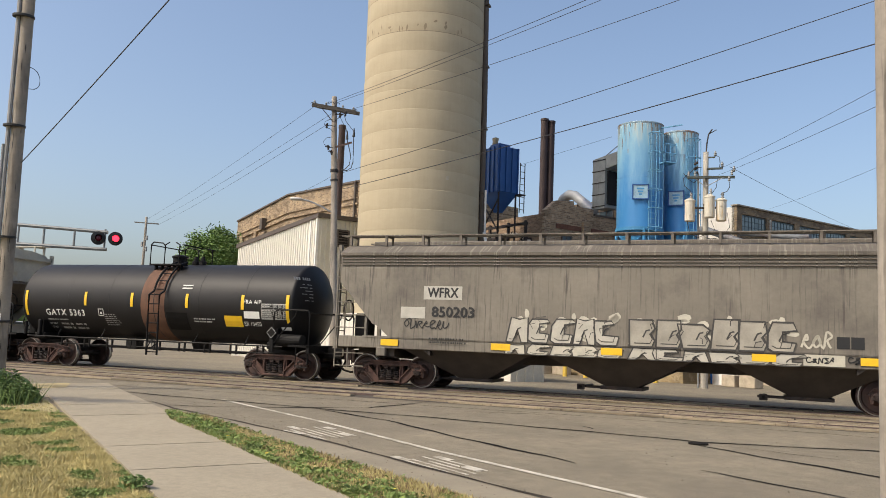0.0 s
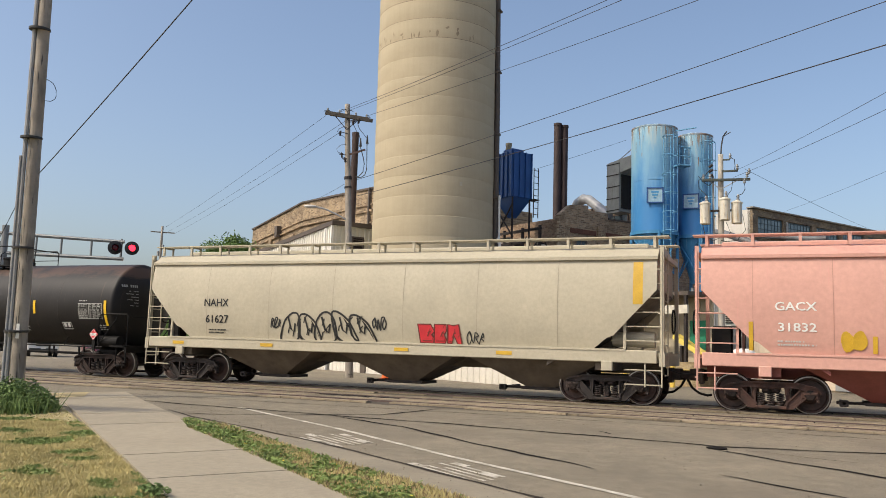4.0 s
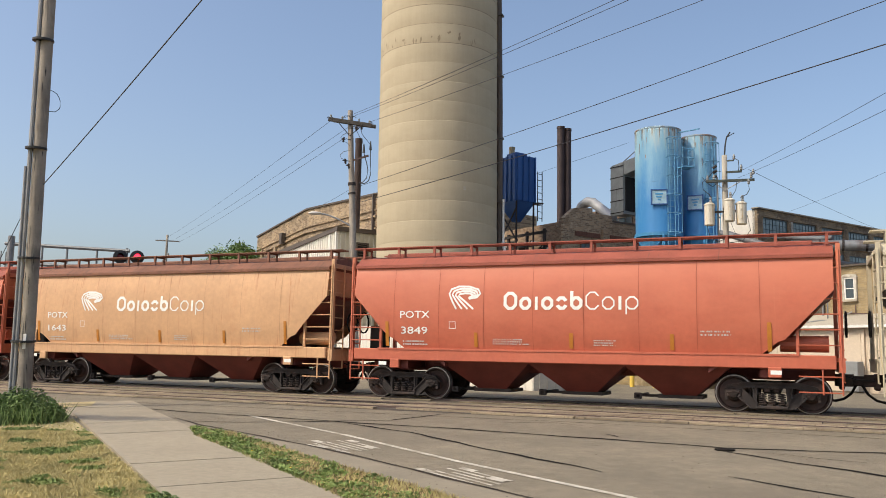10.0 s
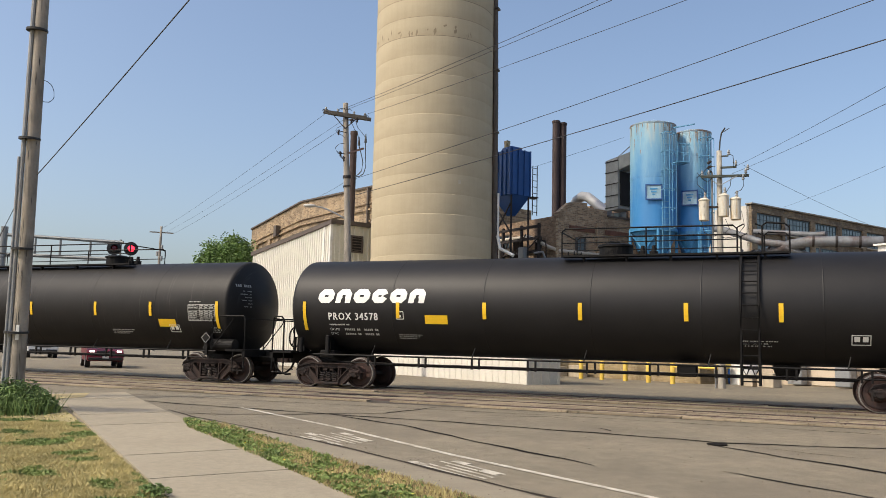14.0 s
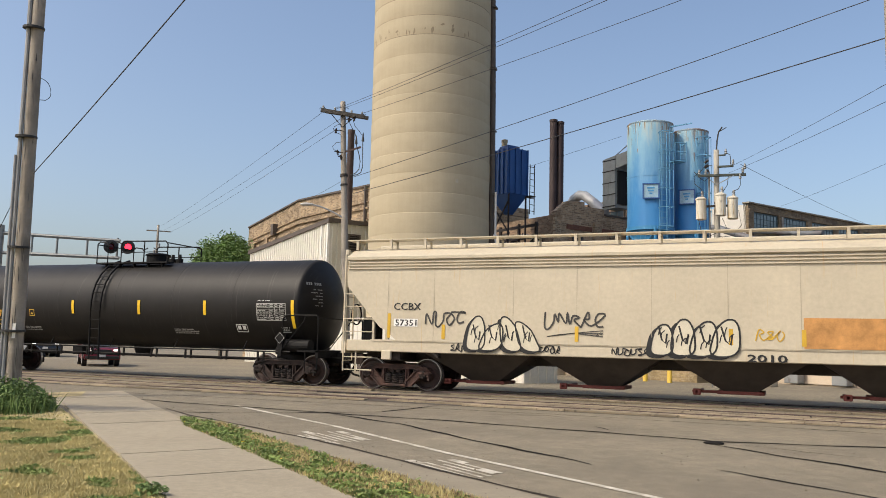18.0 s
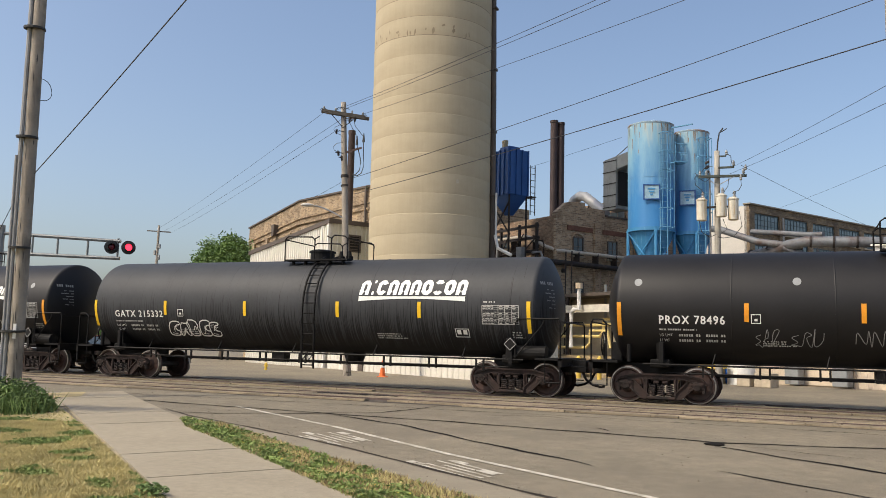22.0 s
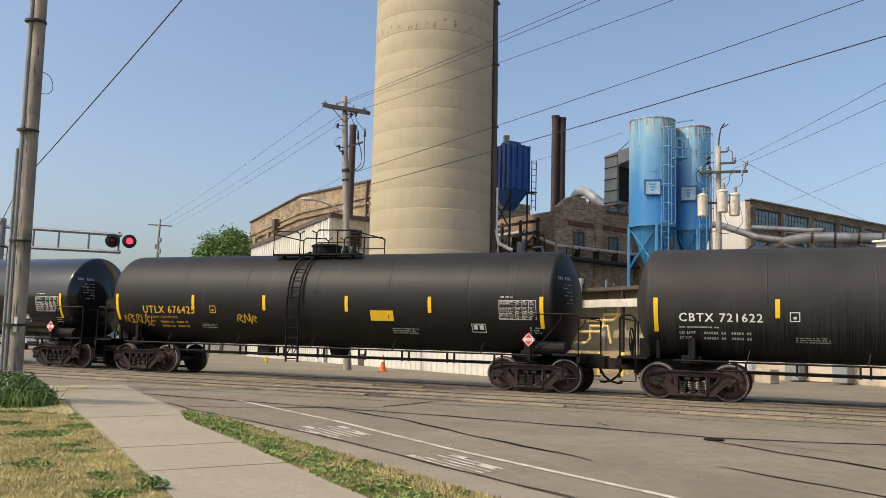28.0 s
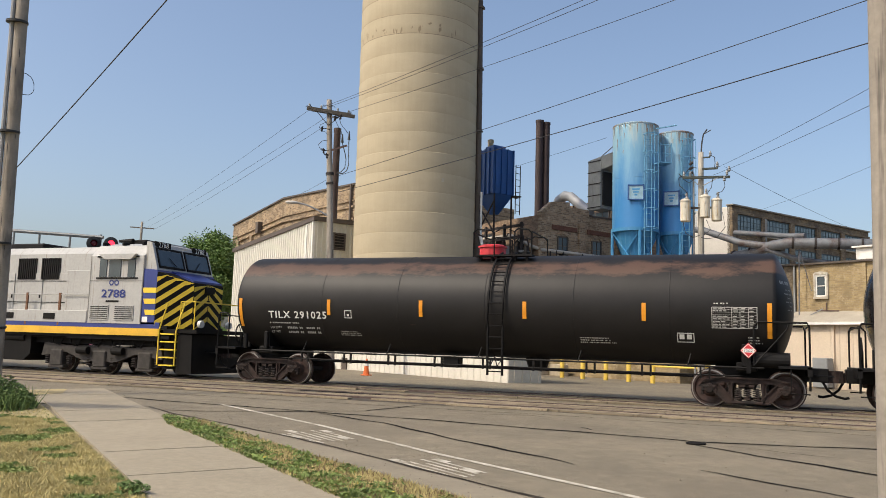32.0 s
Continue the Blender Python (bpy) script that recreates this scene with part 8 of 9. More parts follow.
RED_CAR = suv(-31.05, 31.25, -40, M("car_red", (.16, .008, .018), .3), "dark red sport utility car waiting at the crossing, headlights lit", True)
for ch in RED_CAR.children_recursive:
    ch.data.transform(Matrix.Scale(.87, 4))
NAVY_CAR = suv(-38.2, 35.9, -36, M("car_navy", (.025, .03, .04), .25), "dark grey sport utility car queued behind the red one", True)
suv(-47.5, 42.2, -36, M("car_white", (.6, .6, .58), .3), "white car standing further back along the street")

# ---- the cars, in the order in which they pass ----
S = [-7.6, -4.43, -1.7, 1.22, 3.92, 7.22]
K = BLACK_P
car, sk = hopper_car("a", -3.61, 13.6, 8.3, H_GREY, [-6.2, -4.0, -2.0, 0.1, 2.1, 4.2, 6.3], [-4.4, -.2, 4.4], ribs=True, curved=False, under=UNDER_SHADE_DARK, iron=RED_IRON, roof_mat=M("hopper_grey_roof", (.13, .112, .09), .7, var=.25, scale=.8, streak=.8, streak_col=(.24, .22, .18)),
    label="weathered grey covered hopper car with sprayed lettering low on its side")
word("WFRX", -5.5, -4.58, 2.58, .27, sk, K, car, "car_number", .02)
DULL_W = M("patch_dull_white", (.46, .44, .38), .6, var=.12, scale=3)
rects("white_patch", [(-5.62, 2.52, -4.46, 2.9)], sk, DULL_W, car, .006)
word("850203", -5.35, -4.1, 2.03, .28, sk, K, car, "car_number", .03)
rects("white_patch", [(-6.3, 1.98, -5.55, 2.3)], sk, DULL_W, car)
small_print(-5.4, 1.4, 1.2, 2, sk, K, car, .06)
for x in (-6.9, -3.57, -.57, 3.1, 5.47):
    rects("yellow_patch", [(x, 1.18, x + .55, 1.36)], lambda z: 1.545, YELLOW, car, .023)
PIECE = M("spray_grey", (.45, .425, .355), .6, var=.15, scale=2)
SPRAY_D = M("spray_charcoal", (.05, .047, .043), .7, var=.2, scale=3)
PIECE_D = M("spray_dark_grey", (.33, .305, .25), .6, var=.2, scale=2)
HALO = M("spray_cream", (.5, .47, .38), .7, var=.15, scale=3)
low_ = lambda z: 1.545
letter_piece(-3.15, 1.42, -.1, 2.2, sk, car, SPRAY_D, PIECE, HALO, 5, 35, False, .04)
letter_piece(.15, 1.42, 4.1, 2.17, sk, car, SPRAY_D, PIECE_D, HALO, 6, 47, False, .05)
letter_piece(-3.2, 1.1, -.05, 1.4, low_, car, SPRAY_D, HALO, None, 5, 14, False, .025)
letter_piece(.1, 1.1, 4.2, 1.4, low_, car, SPRAY_D, PIECE, None, 6, 15, False, .03)
tag(4.2, 1.5, 4.9, 1.95, sk, car, HALO, 16, .05)
rects("spray_patch", [(4.25, 1.13, 5.15, 1.4)], low_, HALO, car)
tag(4.3, 1.18, 4.95, 1.34, lambda z: 1.548, car, BLACK_P, 17, .025)
tag(5.2, 1.2, 6.2, 1.38, low_, car, BLACK_P, 18, .03)
rects("data_box", [(4.97, 1.55, 5.25, 1.83), (5.28, 1.55, 5.56, 1.83)], sk, BLACK_P, car)
small_print(6.0, 1.85, .9, 1, sk, K, car, .05)
small_print(6.0, 1.55, .5, 1, sk, K, car, .1)
tag(-6.2, 1.7, -4.8, 1.95, sk, car, BLACK_P, 5)

car, sk = tank_car("b", -19.11, 9.59, 5.75, BLACK, .37, (-.52, .78), [-5.5, -2.79, -.79, 1.46, 3.61, 5.47], "GATX 5363", ndx=(-4.61, -2.87), nz=1.85, iron=RED_IRON, R=1.3, zc=2.32, dome_r=.22, data=False,
    label="short black tank car with a rusty band below its top platform")
bm = B()
lathe(bm, [(-.42, 1.3), (-.42, 1.304), (.55, 1.304), (.55, 1.3)], (0, 0, 2.32), "x", 48, False)
part("rust_band", bm, M("rust_band", (.13, .062, .035), .8, var=.3, scale=1.5, streak=.6, streak_col=(.05, .035, .03)), car, "rust-brown overflow stain", True)
rects("yellow_sign", [(2.89, 1.56, 3.56, 1.9)], sk, YELLOW, car)
rects("white_panel", [(3.65, 1.83, 4.22, 2.05)], sk, WHITE_P, car)
rects("grey_patch", [(.62, 1.4, 1.45, 1.95)], sk, FRAME, car)
data_table(4.3, 1.82, 5.3, 2.3, sk, WHITE_P, car)
rects("white_panel", [(4.95, 1.5, 5.3, 1.6)], sk, WHITE_P, car)
small_print(1.7, 1.75, .9, 2, sk, WHITE_P, car, .05)
rects("small_print", [(1.2, 2.72, 1.6, 2.77), (1.2, 2.82, 1.6, 2.86)], sk, WHITE_P, car)
small_print(-2.0, 1.8, .7, 6, sk, GREYT_P, car, .04)
word("FRA AIP", 3.65, 4.3, 2.28, .13, sk, WHITE_P, car, "stencil")
word("SR 13450", 3.62, 4.25, 1.6, .13, sk, WHITE_P, car, "stencil")

car, sk = hopper_car("c", -34.91, 13.59, 8.25, H_SILVER, [-5.3, -3.5, -1.84, -.1, 1.68, 3.45, 5.3, 7.1], [-4.0, .1, 4.3], under=UNDER_SHADE_TAN,
    stripes=(-7.15, -4.53, -1.65, 1.5, 4.46, 7.1), label="pale grey covered hopper car with a dark painted band")
rects("paint_patch", [(-6.9, 1.45, 4.4, 2.03)], sk, BAND_GREY, car, .007)
word("SOXX", -6.92, -6.18, 2.38, .2, sk, K, car, "car_number", .01)
rects("white_patch", [(-6.95, 1.95, -5.88, 2.18)], sk, WHITE_P, car, .01)
word("516157", -6.88, -5.95, 1.98, .18, sk, K, car, "car_number", .01)
small_print(-6.6, 1.78, .9, 2, sk, K, car)
for x in (-3.0, -1.5, .2, 1.0, 2.6):
    rects("stencil_panel", [(x, 1.5, x + .6, 1.58)], sk, WHITE_P, car, .016)
small_print(5.9, 1.75, .9, 3, sk, K, car)

car, sk = hopper_car("d", -52.73, 13.57, 8.35, H_PINK, [-7.15, -5.36, -3.54, -1.86, -.1, 1.63, 3.38, 5.16, 6.97], [-4.1, .05, 4.2], under=UNDER_PINK, iron=RED_IRON,
    stripes=(-7.2, -4.5, -2.3, .1, 2.2, 4.1, 7.1), stripe_mat=STRIPE_GOLD, label="faded pink covered hopper car with white markings and blue sprayed shapes")
word("GACX", -6.65, -5.73, 2.48, .2, sk, WHITE_P, car, "car_number", .01)
word("31832", -6.58, -5.74, 1.98, .2, sk, WHITE_P, car, "car_number", .01)
small_print(-6.6, 1.72, .9, 2, sk, WHITE_P, car)
mark_shapes("Coiozb", -1.38, .95, 2.36, .5, sk, WHITE_P, car)
mark_shapes("coip", 1.1, 2.75, 2.36, .46, sk, WHITE_P, car, weight=.09)


def emblem(x0, x1, z0, z1, sk, mat, parent):
    """A mark of slanted white bands that curve over at the top."""
    w, h = x1 - x0, z1 - z0
    for i in range(4):
        o = i * .15 * w
        pts = [(x0 + .24 * w + o * 1.15, z0), (x0 + .1 * w + o * .8, z0 + h * .38), (x0 + .02 * w + o * .62, z1 - h * (.34 + .03 * i)), (x0 + .08 * w + o * .6, z1 - h * (.14 + .07 * i)), (x0 + .3 * w + .45 * o, z1 - h * (.02 + .1 * i)), (x0 + .62 * w + .1 * o, z1 - h * (.03 + .1 * i)), (x1 - .1 * w - .35 * o, z1 - h * (.16 + .08 * i)), (x1 - .04 * w - .5 * o, z1 - h * (.34 + .03 * i)), (x1 - .14 * w - .5 * o, z1 - h * (.5 - .0 * i)), (x0 + .62 * w, z1 - h * .56)]
        on_skin("emblem", *ribbon(pts, .055 * w), sk, mat, parent)

emblem(-3.0, -1.9, 2.3, 2.98, sk, WHITE_P, car)
BLUE_D = M("spray_blue", (.035, .06, .2), .6, var=.2, scale=3)
BUBBLE = M("spray_pale", (.58, .59, .61), .6, var=.14, scale=2.5)
word("DO NOT H", -1.62, -1.0, 1.68, .1, sk, K, car, "small_lettering", .004)
word("ON CA", -1.5, -1.0, 1.52, .1, sk, K, car, "small_lettering", .004)
bubble_piece(-.99, 1.38, 1.2, 2.27, sk, car, BLUE_D, BUBBLE, 6, 8)
bubble_piece(1.76, 1.38, 4.03, 2.3, sk, car, BLUE_D, BUBBLE, 6, 9)
for i, (a, b) in enumerate(((-1.86, 1.9), (-1.36, 2.02), (4.12, 1.98), (4.3, 1.68))):
    o = blob(a, b, .15, .12, random.Random(i), 14, .2)
    on_skin("graffiti", o, [list(range(14))], sk, BUBBLE, car, .011)
    on_skin("graffiti", *ribbon(o + o[:1], .028), sk, BLUE_D, car, .017)
tag(1.24, 1.85, 1.64, 2.2, sk, car, UNDER_RED, 92, .018)
tag(1.28, 1.5, 1.68, 1.75, sk, car, UNDER_RED, 93, .018)
tag(4.5, 1.8, 5.1, 2.15, sk, car, BLUE_D, 94, .02)
scribble(-5.2, 1.5, -4.7, 2.0, sk, car, STRIPE_GOLD, STRIPE_GOLD, 2, 10, .03)

car, sk = hopper_car("e", -70.38, 13.66, 8.2, H_BEIGE, [-5.89, -3.55, -1.28, 1.05, 3.32, 5.61], [-3.9, .7, 4.9], under=UNDER_SHADE_TAN,
    label="beige covered hopper car with black sprayed shapes and a red patch")
word("NAHX", -5.99, -5.06, 2.42, .24, sk, K, car, "car_number", .012)
word("61627", -5.92, -5.05, 1.9, .24, sk, K, car, "car_number", .012)
small_print(-5.8, 1.66, .8, 2, sk, K, car)
BEIGE_FILL = M("spray_beige", (.43, .385, .285), .6, var=.1, scale=3)
bubble_piece(-3.0, 1.36, .0, 2.4, sk, car, BLACK_P, BEIGE_FILL, 5, 21, .06, drop=.05)
tag(-3.45, 1.75, -3.05, 2.1, sk, car, BLACK_P, 24, .04)
tag(.05, 1.75, .55, 2.15, sk, car, BLACK_P, 25, .04)
letter_piece(1.6, 1.45, 2.85, 2.0, sk, car, UNDER_RED, RED_P, None, 3, 22)
tag(3.0, 1.4, 3.6, 1.85, sk, car, BLACK_P, 23)
rects("yellow_edge", [(7.6, 2.6, 7.85, 3.7)], sk, STRIPE_GOLD, car, .006)
for x in (-7.2, -3.8, .8, 3.9):
    rects("yellow_patch", [(x, 1.2, x + .45, 1.3)], lambda z: 1.545, STRIPE_GOLD, car, .01)

car, sk = tank_car("f", -87.87, 13.5, 7.85, BLACK_RUST, -.55, (-1.07, 2.3), S, "UTLX 210099", YEL_P, nz=2.0, dome=1.0, hazard="1202",
    label="black tank car with rust stains along its top")
tag(-7.2, 1.5, -5.8, 1.9, sk, car, WHITE_P, 31, .05)
car, sk = tank_car("g", -105.64, 13.53, 7.88, BLACK_DULL, .25, (-1.39, 2.04), [-7.4, -4.3, -1.6, 1.13, 4.0, 7.2], "UTLX 212797", YEL_P, ndx=(-6.57, -4.49), dome=-.5, hazard="1202",
    label="dull black tank car with yellow numbers and a red hazard diamond")
for i, x in enumerate((-3.1, -1.9, 2.0, 3.3, 4.9)):
    tag(x, 1.5, x + .5, 1.95, sk, car, GREYT_P, 40 + i, .014)
car, sk = tank_car("h", -123.37, 12.9, 7.7, GREY_TANK, -.69, (-1.6, 1.39), [-7.5, -4.88, -1.82, 1.48, 4.58, 7.2], "PROX 44237", ndx=(-6.73, -5.09), nz=2.05, dome=.9, hazard="1202", dome_r=.44,
    label="blue-grey tank car with black scrawls below a white brand mark")
mark_shapes("CnCcCn", -6.76, -3.29, 2.56, .42, sk, WHITE_P, car, weight=.34)
letter_piece(-4.18, 1.25, 2.45, 2.05, sk, car, BLACK_P, None, None, 7, 45, False, .05)
tag(-1.66, 2.36, -1.14, 2.6, sk, car, BLACK_P, 46, .025)
tag(-.56, 2.15, .82, 2.6, sk, car, BLACK_P, 47, .03)
word("CAT FIGHT OR", 2.6, 4.18, 1.85, .17, sk, BLACK_P, car, "scrawled_words", .012)
word("FOX FIGHT?", 2.84, 4.36, 1.47, .17, sk, BLACK_P, car, "scrawled_words", .012)

car, sk = hopper_car("i", -139.20, 9.92, 6.42, H_CREAM, [-4.86, -3.64, -2.03, -.45, 1.24, 2.82, 4.52], [-2.5, 0, 2.5], ribs=True, under=UNDER_SHADE_DARK,
    label="cream covered hopper car with dark lettering and rust-stained rim")
word("SHQX", -4.8, -3.92, 2.38, .2, sk, K, car, "car_number", .01)
word("3840", -4.76, -3.94, 1.96, .2, sk, K, car, "car_number", .01)
small_print(-4.7, 1.72, .8, 2, sk, K, car)
mark_shapes("Copiio", -2.52, -.64, 2.84, .38, sk, M("dark_green_paint", (.02, .05, .03), .5), car)
word("Wholesale", -1.74, -.59, 2.12, .16, sk, K, car, "lettering")
word("GROWING", .05, 1.95, 2.42, .22, sk, K, car, "lettering", .01)
word("together", .08, 1.91, 2.12, .2, sk, M("green_paint", (.1, .25, .06), .5), car, "lettering")
small_print(3.0, 2.6, 1.6, 7, sk, K, car, .045)
rects("stencil_box", [(3.05, 1.5, 3.6, 1.78)], sk, K, car)
small_print(-.9, 1.8, .9, 3, sk, RED_P, car, .04)
for x in (-5.6, -1.8, .7, 3.3):
    rects("yellow_patch", [(x, 1.14, x + .45, 1.22)], lambda z: 1.545, STRIPE_GOLD, car, .01)
word("CENTER FLOW", .6, 1.7, 1.2, .1, lambda z: 1.545, K, car, "lettering")


def potash(c0, mat, under, num, label, iron=DARK_IRON, roof=None):
    car, sk = hopper_car("p", c0, 10.0, 6.45, mat, [-5.13, -3.72, -2.37, -.95, .44, 1.88, 3.32, 4.8], [-2.45, .15, 2.75], roof_mat=roof, under=under, iron=iron,
        stripes=(-5.35, -2.6, .1, 2.7, 5.0), stripe_mat=M("reflector_rust", (.45, .17, .02), .4), label=label)
    word("POTX", -4.93, -4.0, 2.3, .2, sk, WHITE_P, car, "car_number", .008)
    word(num, -4.9, -4.07, 1.85, .2, sk, WHITE_P, car, "car_number", .008)
    small_print(-4.85, 1.62, .8, 2, sk, WHITE_P, car)
    emblem(-3.42, -2.43, 2.55, 3.2, sk, WHITE_P, car)
    mark_shapes("Coiozb", -1.78, .42, 2.52, .5, sk, WHITE_P, car)
    mark_shapes("coip", .5, 1.88, 2.52, .48, sk, WHITE_P, car, weight=.1)
    small_print(-2.1, 1.7, 1.1, 3, sk, WHITE_P, car, .035)
    small_print(.7, 1.7, .6, 3, sk, WHITE_P, car, .035)
    small_print(3.4, 1.95, .9, 2, sk, WHITE_P, car, .05)
    rects("stencil_box", outline(-3.4, 2.0, -3.2, 2.2, .015), sk, WHITE_P, car)
    for x in (5.0, -5.6):
        rects("white_patch", [(x, .95, x + .25, 1.05)], lambda z: 1.56, WHITE_P, car, .004)
    return car, sk


potash(-153.16, H_RED, UNDER_RED, "3849", "red-orange covered hopper car with white markings", roof=RED_ROOF)
potash(-167.02, H_ORANGE, UNDER_RED, "1643", "sun-faded orange covered hopper car with rust runs", roof=ORANGE_ROOF)
potash(-180.91, H_RED, UNDER_RED, "3372", "red-orange covered hopper car with white markings", roof=RED_ROOF)
car, sk = potash(-194.83, H_RED, UNDER_RED, "3755", "red-orange covered hopper car with black scrawls on its sill", roof=RED_ROOF)
low_ = lambda z: 1.545
for i, (a, b) in enumerate(((-2.27, -.68), (.17, 1.5), (1.7, 2.6), (2.75, 3.68))):
    tag(a, 1.05, b, 1.27, low_, car, BLACK_P, 61 + i, .028)
    rects("spray_stroke", [(b - .15, 1.14, b + .12, 1.165)], low_, BLACK_P, car)

car, sk = tank_car("n", -211.6, 15.75, 9.1, BLACK, 4.16, (-.73, 5.1), [-8.6, -5.45, -2.78, -.08, 2.64, 4.87, 8.35], "PROX 34578", ndx=(-7.77, -6.12), nz=2.15, dome=.6, hazard="1075",
    label="long black pressure tank car with a white brand mark", dome_r=.445, R=1.45)
mark_shapes("CnCcCn", -8.15, -4.62, 2.54, .42, sk, WHITE_P, car, weight=.34)
rects("yellow_sign", [(-4.6, 1.95, -3.9, 2.2)], sk, YELLOW, car)
car, sk = tank_car("o", -231.75, 15.75, 9.0, BLACK_DULL, -3.77, (-4.6, 4.0), [-8.5, -5.56, -3.03, .2, 3.2, 5.6, 8.3], "UTLX 951015", YEL_P, ndx=(-7.72, -5.72), nz=2.0, dome=2.6,
    label="long dull black pressure tank car with yellow numbers", R=1.49)
rects("yellow_sign", [(5.9, 1.75, 6.6, 2.0)], sk, YELLOW, car)
car, sk = tank_car("q", -250.27, 13.32, 7.85, GREY_STREAK, .36, (-1.18, 1.9), [-7.6, -4.5, -1.59, 1.32, 4.04, 7.1], "UTLX 672590", YEL_P, ndx=(-6.84, -4.6), nz=2.05, dome=.1,
    label="blue-grey tank car streaked with black product runs", print_=K)
car, sk = hopper_car("r", -268.56, 15.17, 9.0, H_IVORY, [-7.66, -6.21, -3.86, -2.1, -.16, 1.69, 3.35, 5.18, 6.99], [-5.0, -1.6, 1.9, 5.4], ribs=True, curved=False, under=UNDER_SHADE_DARK, iron=RED_IRON, gate=UNDER_RED,
    stripes=(-7.6, -5.9, -2.1, 1.75, 3.4, 5.6, 7.7), stripe_mat=STRIPE_GOLD, label="long ivory covered hopper car with black sprayed shapes")
word("CCBX", -7.46, -6.61, 2.3, .2, sk, K, car, "car_number", .01)
rects("white_patch", [(-7.45, 1.83, -6.7, 2.05)], sk, WHITE_P, car)
word("57351", -7.4, -6.74, 1.85, .17, sk, K, car, "car_number", .012)
rects("rust_patch", [(3.4, 1.45, 5.45, 2.18)], sk, M("rust_patch", (.5, .25, .08), .8, var=.3, scale=3), car)
SPRAY_IV = M("spray_ivory", (.6, .55, .42), .6, var=.1, scale=3)
bubble_piece(-5.15, 1.2, -3.25, 2.15, sk, car, BLACK_P, SPRAY_IV, 4, 71, .04, drop=.1)
bubble_piece(-.15, 1.2, 1.9, 2.2, sk, car, BLACK_P, SPRAY_IV, 4, 72, .045, drop=.12)
for i, (a, b) in enumerate(((-6.5, -5.2), (-3.0, -1.3))):
    tag(a, 1.82, b, 2.3, sk, car, SPRAY_D, 73 + i, .05)
for k in range(3):
    on_skin("graffiti", *ribbon([(-2.9 + .1 * k, 1.62 + .02 * k), (-2.2, 1.72), (-1.4, 1.8 - .08 * k), (-1.6, 1.66)], .022), sk, SPRAY_D, car, .014)
tag(2.3, 1.6, 3.0, 1.9, sk, car, STRIPE_GOLD, 77)
for i, x in enumerate((-5.7, -3.5, -1.2, 6.4, 7.4)):
    tag(x, 1.15, x + 1.0, 1.38, lambda z: 1.545, car, BLACK_P, 80 + i, .03)
word("2010", 2.12, 3.01, 1.1, .17, lambda z: 1.545, K, car, "scrawled_words", .02)
tank_car("s", -286.74, 13.53, 7.75, BLACK_DULL, -.56, (-1.35, 1.77), S, "UTLX 672448", YEL_P, ndx=(-6.49, -4.39), nz=2.08, dome=.6, label="dull black tank car with yellow numbers and faint runs")
tank_car("t", -303.92, 13.34, 7.75, BLACK_STREAK, .32, (-1.48, 1.58), S, "UTLX 672564", YEL_P, ndx=(-6.63, -4.55), nz=2.1, dome=-.5, label="faded black tank car with dark runs and yellow numbers")


def grain_tank(c0, tc, half, num, mat, word_x, plat, lad, ndx, stripe, label, disc=False, nz=2.14, dome=0.0):
    stripe_x = (-4.36, 1.2, 3.88) if half < 7.9 else (-4.9, 1.56, 4.24)
    car, sk = tank_car("u", c0, tc, half, mat, lad, plat, [-half + .12, stripe_x[0], -1.77, stripe_x[1], stripe_x[2], half - .5], num, ndx=ndx, nz=nz, dome=dome, label=label, stripe_mat=stripe)
    x0, x1 = word_x
    mark_shapes("nIcnnnCzCn", x0, x1, 2.76, (x1 - x0) * .13, sk, WHITE_P, car, weight=.36)
    n = 10
    vs, fs = [], []
    for k in range(n + 1):
        u = k / n
        vs += [(x0 + (x1 - x0) * u, 2.72), (x0 + (x1 - x0) * u, 2.58 + .07 * math.sin(math.pi * u))]
    fs = [[2 * k, 2 * k + 1, 2 * k + 3, 2 * k + 2] for k in range(n)]
    on_skin("emblem_swoosh", vs, fs, sk, WHITE_P, car)
    if disc:
        for x in (-half + .6, -3.2, -.4, 4.1, half - 1.2):
            on_skin("patch_disc", [(x + .1 * math.cos(a), 3.1 + .1 * math.sin(a)) for a in (k * .524 for k in range(12))], [list(range(12))], sk, GREY_M, car)
    return car, sk


car, sk = grain_tank(-321.10, 12.96, 7.6, "PROX 78496", BLACK, (2.86, 5.21), (-1.32, 1.9), .34, (-6.47, -4.88), STRIPE_ORANGE, "black tank car with a white brand mark and chalk scrawls", True, dome=-.5)
for i, (a, b) in enumerate(((-4.2, -3.6), (-3.4, -2.6), (-2.0, -.6), (.7, 2.0), (2.6, 3.8))):
    tag(a, 1.5, b, 1.95, sk, car, GREYT_P, 90 + i, .016)
car, sk = grain_tank(-338.53, 13.88, 8.0, "GATX 215332", CHARCOAL, (2.27, 5.65), (-.75, 1.5), .63, (-7.04, -5.03), YELLOW, "charcoal tank car with black runs and a white outlined spray piece", dome=.1)
letter_piece(-4.9, 1.45, -2.8, 1.95, sk, car, WHITE_P, None, None, 5, 95, True, .035)
car, sk = grain_tank(-356.02, 12.95, 7.65, "PROX 78736", BLACK, (2.83, 5.23), (-1.14, 2.2), -.8, (-6.59, -5.02), STRIPE_ORANGE, "black tank car with a white brand mark and grey patch discs", True, dome=1.0)
word("CAUTION", -1.75, -1.3, 3.05, .08, sk, WHITE_P, car, "stencil")
word("NITROGEN BLANKET", -2.0, -1.05, 2.88, .08, sk, WHITE_P, car, "stencil")
